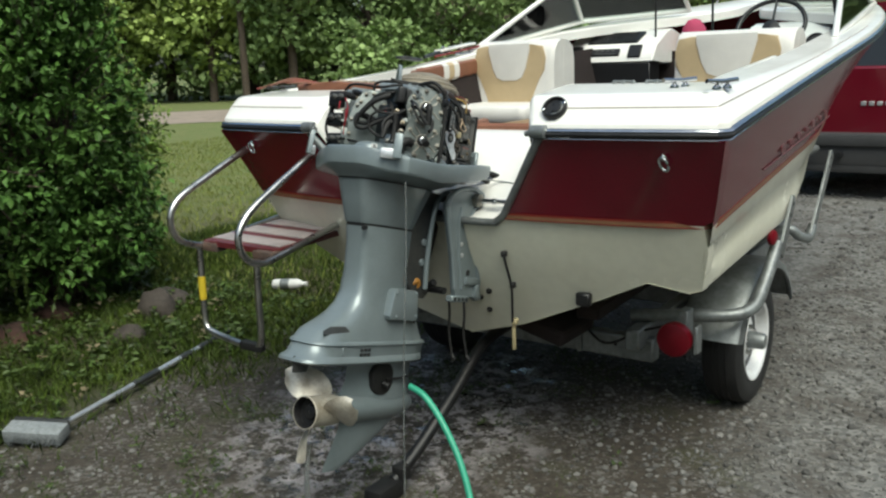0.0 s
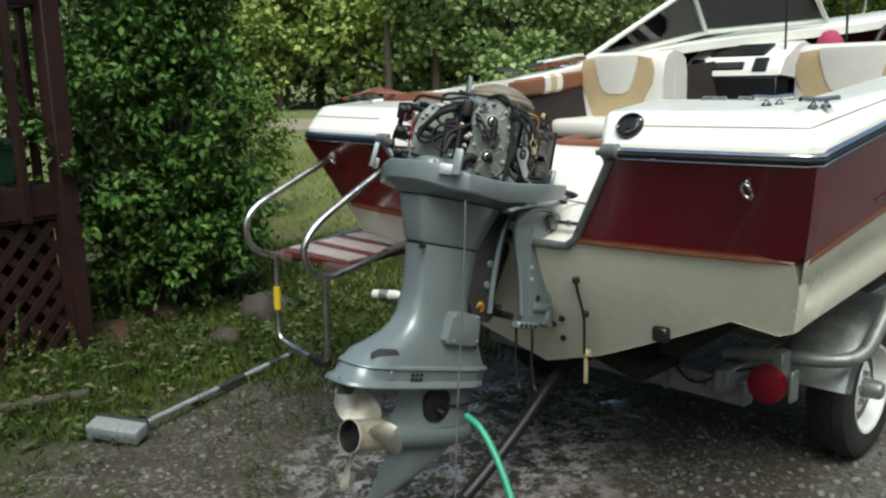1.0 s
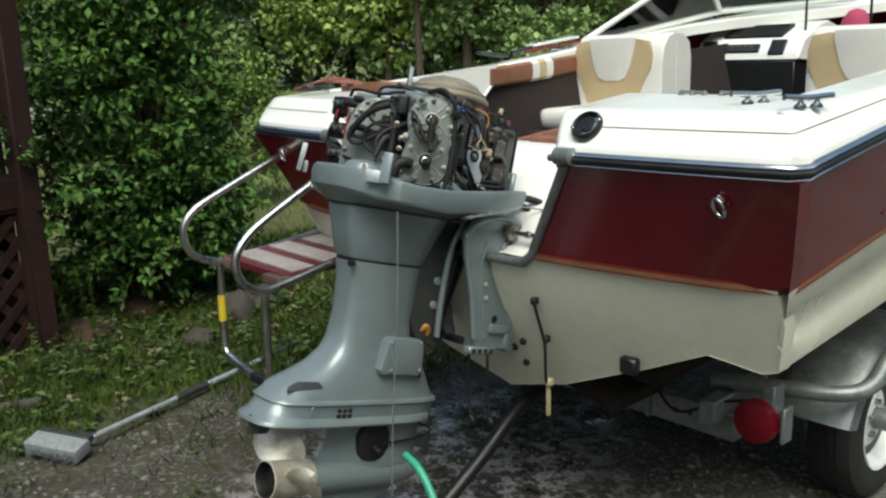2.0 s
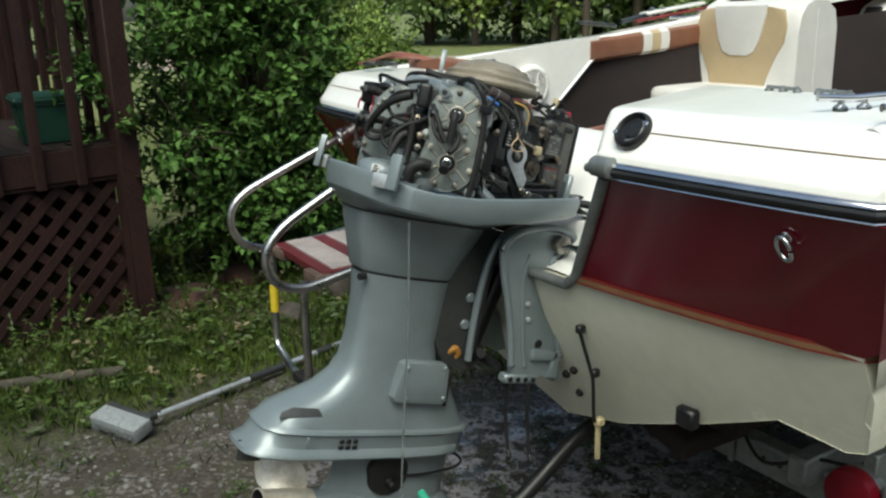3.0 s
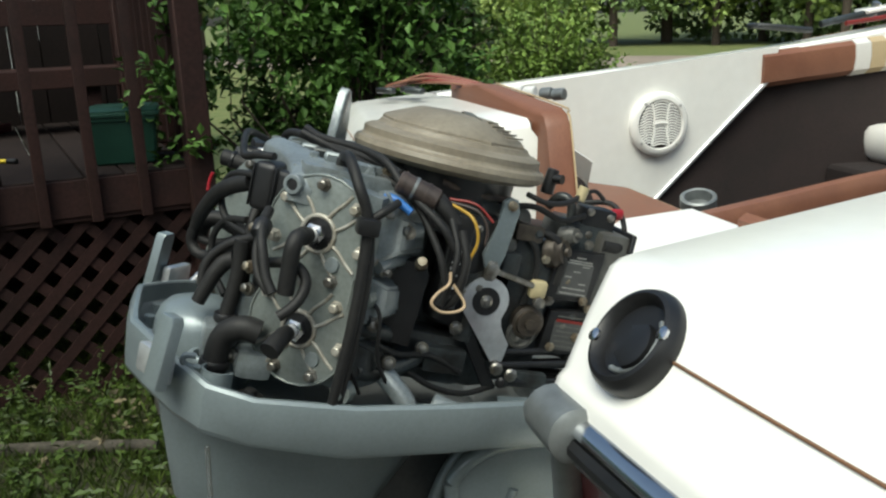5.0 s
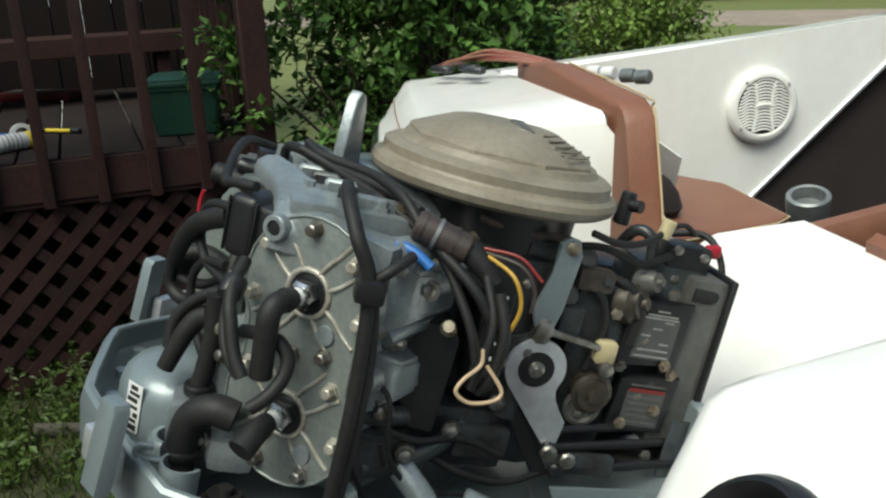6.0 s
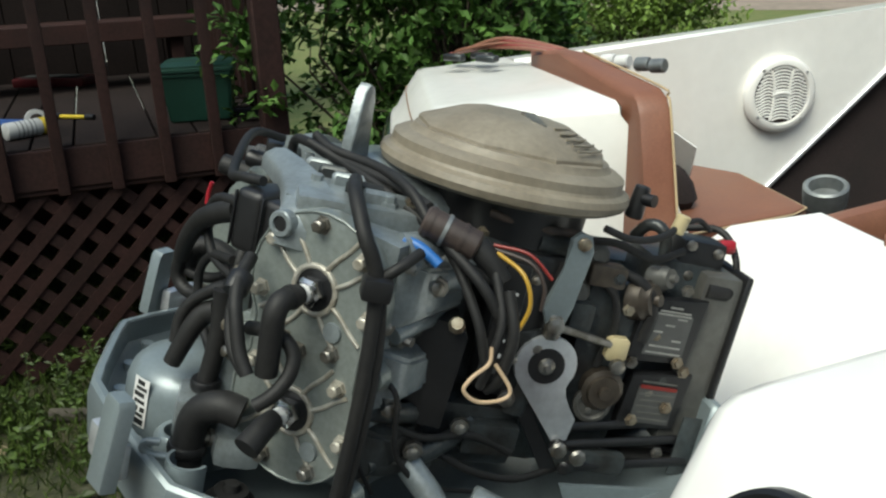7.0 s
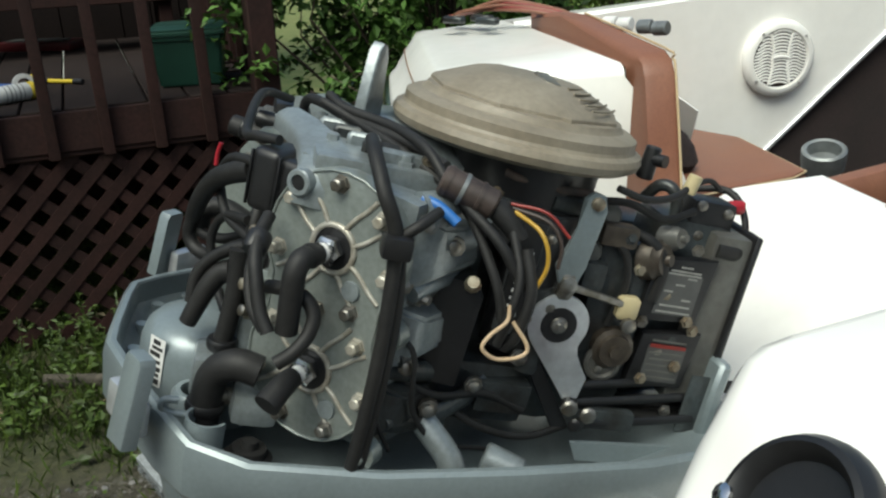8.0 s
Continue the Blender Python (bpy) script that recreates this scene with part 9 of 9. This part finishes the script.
bush("round_shrub", (-5.95, 2.75, 0.0), [((0, 0, 0.75), (0.62, 0.7, 0.80), 420), ((-0.9, -0.5, 0.6), (0.7, 0.7, 0.7), 260)], 0.055, M_LEAF2, "pale green rounded shrub on the lawn", 8, 22)


def tree_meshes(seed, h, mt, conifer=False):
    rng = np.random.default_rng(seed)
    P, D, N, S = [], [], [], []
    limbs = []
    k = 46 if not conifer else 70
    for i in range(k):
        if conifer:
            z = h * rng.uniform(0.03, 0.98)
            rad = 0.30 * h * (1 - z / h) ** 0.8 + 0.25
            a = rng.uniform(0, 2 * np.pi)
            c = np.array([np.cos(a) * rad * rng.uniform(0.35, 1), np.sin(a) * rad * rng.uniform(0.35, 1), z])
            r = np.array([0.9, 0.9, 0.55]) * rng.uniform(0.6, 1.2)
        else:
            v = rng.normal(size=3)
            v /= np.linalg.norm(v)
            c = np.array([0, 0, h * 0.56]) + v * np.array([0.30 * h, 0.30 * h, 0.42 * h]) * rng.uniform(0.35, 1.0)
            r = np.array([1, 1, 0.8]) * 0.11 * h * rng.uniform(0.6, 1.2)
        m = 120
        q = rng.normal(size=(m, 3))
        q /= np.linalg.norm(q, axis=1, keepdims=True)
        p = c + q * r * rng.uniform(0.5, 1.05, (m, 1))
        P.append(p), D.append(q + rng.normal(size=(m, 3)) * 0.6), N.append(rng.normal(size=(m, 3)) * 0.5 + np.array([0, 0, 1])), S.append(rng.uniform(0.16, 0.38, m))
        limbs.append(c)
    me = leaf_mesh("crown", np.concatenate(P), np.concatenate(D), np.concatenate(N), np.concatenate(S), 0.42, mt)
    bm = B()
    tube(bm, [(0, 0, -0.1), (0.05, 0.02, h * 0.3), (-0.03, 0.05, h * 0.6), (0, 0, h * 0.93)], 0.022 * h, 8, 3, taper=0.004 * h)
    for c in limbs[::3]:
        z = max(0.2 * h, c[2] - 0.18 * h)
        tube(bm, [(0, 0, z), (c[0] * 0.5, c[1] * 0.5, z + 0.6 * (c[2] - z)), tuple(c)], 0.006 * h, 5, 2, taper=0.002 * h)
    return me, finish("trunk", bm, M_BARK)


_kinds = [(tree_meshes(31, 9.0, M_TREE), "dark green broadleaf tree of the lawn edge and the added sky screen"), (tree_meshes(32, 10.5, M_TREE, True), "dense dark conifer of the far roadside and the added sky screen"), (tree_meshes(33, 8.0, M_TREE2), "pale green tree at the edge of the lawn")]


def put_tree(kind, x, y, s, rz):
    (cr, tk), lb = _kinds[kind]
    t = thing("tree", pose(x, y, 0, 0, 0, rz) @ Matrix.Diagonal((s, s, s, 1)), lb, "tree", "trees along the road")
    for nm, me in (("trunk", tk), ("crown", cr)):
        o = new(nm, me)
        o.parent = t


random.seed(17)
EYE0 = Vector((1.8, -2.3))
# trees from 71 down to -140 degrees are unseen, added to block low sky
for _a, _d, _k, _s in ((98, 40, 0, 1.1), (101, 33, 1, 0.9), (104, 42, 0, 1.2), (107, 36, 2, 0.9), (110, 44, 1, 1.2), (113, 38, 0, 1.0), (116, 46, 0, 1.2), (119, 43, 1, 1.0), (122, 52, 0, 1.2), (125, 40, 0, 1.0), (127.5, 50, 1, 1.1), (130, 38, 1, 1.05), (132.5, 40, 1, 1.1), (135, 37, 0, 1.1), (137.5, 41, 1, 1.15), (140, 38, 2, 1.1), (142.5, 42, 0, 1.2), (145, 39, 2, 1.0), (148, 43, 1, 1.1),
                       (151, 40, 0, 1.1), (154, 45, 2, 1.2), (157, 41, 0, 1.1), (160, 46, 1, 1.1), (163, 42, 0, 1.1), (167, 40, 0, 1.1), (171, 44, 1, 1.0), (176, 38, 0, 1.2), (182, 40, 0, 1.2), (92, 38, 1, 1.0), (86, 40, 0, 1.1), (79, 36, 0, 1.1), (71, 24, 0, 1.0), (60, 20, 1, 0.95), (49, 21, 0, 1.1), (38, 18, 0, 1.0), (27, 19, 1, 1.0), (16, 17, 0, 1.1), (5, 18, 0, 1.0), (-7, 17, 1, 1.0), (-19, 19, 0, 1.1), (-32, 18, 0, 1.1), (-46, 20, 1, 1.1), (-60, 19, 0, 1.1), (-75, 20, 0, 1.1), (-90, 19, 1, 1.0), (-106, 20, 0, 1.1), (-124, 19, 0, 1.1), (-140, 21, 1, 1.1), (190, 30, 0, 1.2), (200, 26, 0, 1.2), (212, 24, 1, 1.1), (146, 50, 0, 1.4), (134, 50, 0, 1.5), (110, 55, 1, 1.4), (120, 60, 0, 1.5)):
    _r = radians(_a)
    put_tree(_k, EYE0.x + _d * math.cos(_r), EYE0.y + _d * math.sin(_r), _s * random.uniform(0.92, 1.08), random.uniform(0, 360))
put_tree(2, EYE0.x + 17 * math.cos(radians(152.0)), EYE0.y + 17 * math.sin(radians(152.0)), 0.34, 40)

# road, utility pole, far house
_c, _s = math.cos(radians(134)), math.sin(radians(134))
_b = B()
loft(_b, [[(EYE0.x + _c * d - _s * t, EYE0.y + _s * d + _c * t, 0.045 + h) for d, h in ((23.5, 0.0), (24.0, 0.02), (29.5, 0.02), (30.0, 0.0))] for t in range(-60, 61, 6)], closed=False)
single("road", _b, M_ROADM, "pale gravel road beyond the lawn", "road", kind="structure")
_pa = radians(138.0)
_pc = Vector((EYE0.x + 36 * math.cos(_pa), EYE0.y + 36 * math.sin(_pa), 0))
_b = B()
cyl(_b, _pc, _pc + Vector((0.05, 0, 9.5)), 0.15, 0.11, seg=10)
up = single("utility_pole", _b, M_BARK, "weathered timber utility pole by the road", "pole")
_b = B()
box(_b, _pc + Vector((0, 0, 8.8)), (2.0, 0.10, 0.12), 0.01)
part("cross_arm", _b, M_BARK, up)
fh = thing("far_house", pose(EYE0.x + 52 * math.cos(radians(123.5)), EYE0.y + 52 * math.sin(radians(123.5)), 0, 0, 0, 30), "white house far off behind the trees", "house")
_b = B()
box(_b, (0, 0, 1.7), (11, 7, 3.4), 0)
part("wall", _b, M_SIDING, fh)
_b = B()
loft(_b, [[(x, -4.0, 3.2), (x, 0, 5.6), (x, 4.0, 3.2)] for x in (-6, 6)])
part("roof", _b, M_BARK, fh)
for _x in (-3.5, -1.0, 2.5):
    _b = B()
    box(_b, (_x, -3.52, 1.9), (1.1, 0.06, 1.2), 0.01)
    part("window", _b, M_DARKGLASS, fh)


# ---- loose ground cover ----
def stones():
    rng = np.random.default_rng(12)
    P, R = [], []
    def zone(n, x0, x1, y0, y1, lo, hi, keep=None):
        x, y = rng.uniform(x0, x1, n), rng.uniform(y0, y1, n)
        r = lo * (hi / lo) ** (rng.uniform(0, 1, n) ** 2.2)
        for i in range(n):
            if keep is None or keep(x[i], y[i]):
                P.append((x[i], y[i])), R.append(r[i])
    zone(16000, 0.55, 2.6, -1.2, 5.0, 0.005, 0.020, lambda x, y: x > 1.05 - 0.25 * y + rng.normal() * 0.12)
    zone(3500, 0.3, 2.6, -2.0, 1.0, 0.005, 0.018, lambda x, y: rng.uniform() < 0.6)
    zone(15000, -1.5, 1.0, -1.4, 2.4, 0.003, 0.015, lambda x, y: rng.uniform() < 0.35 + 0.6 * (noise.noise(Vector((x * 1.7, y * 1.7, 5))) > 0.0))
    zone(2500, -0.8, 3.0, 4.0, 8.0, 0.010, 0.03)
    ph = (1 + 5 ** 0.5) / 2
    ico = np.array([(-1, ph, 0), (1, ph, 0), (-1, -ph, 0), (1, -ph, 0), (0, -1, ph), (0, 1, ph), (0, -1, -ph), (0, 1, -ph), (ph, 0, -1), (ph, 0, 1), (-ph, 0, -1), (-ph, 0, 1)]) / np.sqrt(1 + ph * ph)
    tri = np.array([(0, 11, 5), (0, 5, 1), (0, 1, 7), (0, 7, 10), (0, 10, 11), (1, 5, 9), (5, 11, 4), (11, 10, 2), (10, 7, 6), (7, 1, 8), (3, 9, 4), (3, 4, 2), (3, 2, 6), (3, 6, 8), (3, 8, 9), (4, 9, 5), (2, 4, 11), (6, 2, 10), (8, 6, 7), (9, 8, 1)])
    n = len(P)
    V = np.empty((n, 12, 3))
    for i, ((x, y), r) in enumerate(zip(P, R)):
        a = rng.uniform(0, 6.28)
        sc = np.array([1, rng.uniform(0.55, 1), rng.uniform(0.4, 0.75)]) * r
        v = ico * (1 + rng.normal(size=(12, 1)) * 0.16) * sc
        c, s = np.cos(a), np.sin(a)
        V[i, :, 0] = v[:, 0] * c - v[:, 1] * s + x
        V[i, :, 1] = v[:, 0] * s + v[:, 1] * c + y
        V[i, :, 2] = v[:, 2] + ground_height(x, y) + r * 0.18
    F = (np.arange(n)[:, None, None] * 12 + tri[None]).reshape(-1, 3)
    me = bpy.data.meshes.new("gravel")
    me.from_pydata(V.reshape(-1, 3).tolist(), [], F.tolist())
    me.materials.append(M_STONE)
    tagged(new("gravel", me), "loose grey gravel stones on the drive", "gravel", kind="stuff")


stones()


def blades(name, n, region, hlo, hhi, mt, label, seed, keep, wide=0.06, flat=0.5):
    rng = np.random.default_rng(seed)
    x0, x1, y0, y1 = region
    P, D, S = [], [], []
    while len(P) < n:
        x, y = rng.uniform(x0, x1), rng.uniform(y0, y1)
        if rng.uniform() < keep(x, y):
            P.append((x, y, ground_height(x, y) - 0.004))
            t = rng.normal(size=2) * flat
            D.append((t[0], t[1], 1.0))
            S.append(rng.uniform(hlo, hhi))
    P, D, S = np.array(P), np.array(D), np.array(S)
    nr = rng.normal(size=(n, 3))
    nr[:, 2] = 0.2
    me = leaf_mesh(name, P, D, nr, S, wide, mt)
    tagged(new(name, me), label, "grass", kind="stuff")


def edge_d(x, y):
    return interp(GRASS_EDGE, y) - x


def patch(x, y, f=1.6, o=0.0):
    return noise.noise(Vector((x * f, y * f, o)))


blades("grass", 80000, (-4.2, -0.9, -2.2, 4.0), 0.02, 0.09, M_GRASS, "uneven weedy grass on the verge", 5, lambda x, y: max(0, min(1, 0.9 * step(-0.50, 0.25, edge_d(x, y) + 0.5 * patch(x, y)) + 0.05)) * (0.6 if patch(x, y, 0.9, 4) > 0.12 else 1.0), 0.045, 0.55)
blades("grass_tufts", 12000, (-1.9, 1.2, -1.6, 1.6), 0.008, 0.030, M_GRASS, "sparse tufts of grass in the dirt", 6, lambda x, y: (0.5 if patch(x, y, 3.4, 9) > 0.22 and patch(x, y, 1.1, 2) > -0.1 else 0.05) * step(1.0, -0.6, x), 0.06, 0.9)
blades("lawn", 34000, (-12.0, -1.4, 1.2, 12.0), 0.03, 0.09, M_LAWN, "mown lawn between the drive and the road", 9, lambda x, y: step(-0.2, 0.6, edge_d(x, y)), 0.09, 0.5)


def weeds(name, n, region, mt, label, seed, keep, size):
    rng = np.random.default_rng(seed)
    x0, x1, y0, y1 = region
    P, D, N, S = [], [], [], []
    k = 0
    while k < n:
        x, y = rng.uniform(x0, x1), rng.uniform(y0, y1)
        if rng.uniform() > keep(x, y):
            continue
        k += 1
        z = ground_height(x, y)
        h = rng.uniform(0.02, 0.13)
        m = rng.integers(6, 15)
        for i in range(m):
            a = rng.uniform(0, 6.28)
            t = rng.uniform(0.1, 1)
            P.append((x + rng.normal() * 0.015, y + rng.normal() * 0.015, z + h * t))
            D.append((math.cos(a), math.sin(a), rng.uniform(-0.1, 0.6)))
            N.append((rng.normal() * 0.3, rng.normal() * 0.3, 1))
            S.append(size * rng.uniform(0.5, 1.2))
    me = leaf_mesh(name, np.array(P), np.array(D), np.array(N), np.array(S), 0.28, mt)
    tagged(new(name, me), label, "weeds", kind="stuff")


weeds("weeds", 620, (-3.4, -1.2, -2.2, 1.4), M_WEED, "broad-leaved weeds along the verge", 14, lambda x, y: step(-0.35, 0.5, edge_d(x, y) + 0.6 * patch(x, y, 2.0, 7)), 0.045)
weeds("drive_weeds", 140, (-1.9, 0.9, -1.4, 1.2), M_WEED, "small weeds growing through the drive", 15, lambda x, y: step(0.6, -0.8, x) if patch(x, y, 3.4, 9) > 0.20 else 0.04, 0.022)
weeds("leaf_litter", 60, (-3.2, -1.2, -2.0, 1.2), M_STRAW, "dry leaves and stalks among the weeds", 16, lambda x, y: step(-0.2, 0.6, edge_d(x, y)) * 0.5, 0.04)


def lattice_weeds():
    """Thin stalks with small leaves leaning on the lattice skirt."""
    rng = np.random.default_rng(33)
    P, D, S = [], [], []
    for _ in range(150):
        y = rng.uniform(DY - 3.1, DY - 0.05)
        x = -2.62 + 0.21 * (0.09 - y) + rng.uniform(0, 0.28)
        h = rng.uniform(0.10, 0.50) * (0.45 + 0.9 * max(0, patch(y, 0.3, 2.1, 3) + 0.35))
        lx, ly = rng.normal() * 0.10, rng.normal() * 0.14
        z0 = ground_height(x, y)
        n = int(8 + h * 45)
        for k in range(n):
            t = (k + rng.uniform()) / n
            a = rng.uniform(0, 6.28)
            P.append((max(-2.66 + 0.21 * (0.09 - y), x + lx * t), y + ly * t, z0 + h * t))
            D.append((math.cos(a), math.sin(a), rng.uniform(-0.2, 0.7)))
            S.append(rng.uniform(0.015, 0.042) * (1.15 - 0.5 * t))
        for k in range(10):
            t = k / 10
            P.append((max(-2.66 + 0.21 * (0.09 - y), x + lx * t), y + ly * t, z0 + h * t))
            D.append((lx, ly, h))
            S.append(h / 9)
    nr = rng.normal(size=(len(P), 3)) * 0.5 + np.array((0, 0, 1.0))
    me = leaf_mesh("lattice_weeds", np.array(P), np.array(D), nr, np.array(S), 0.24, M_WEED)
    tagged(new("lattice_weeds", me), "tall thin weeds growing against the deck lattice", "weeds", kind="stuff")


lattice_weeds()
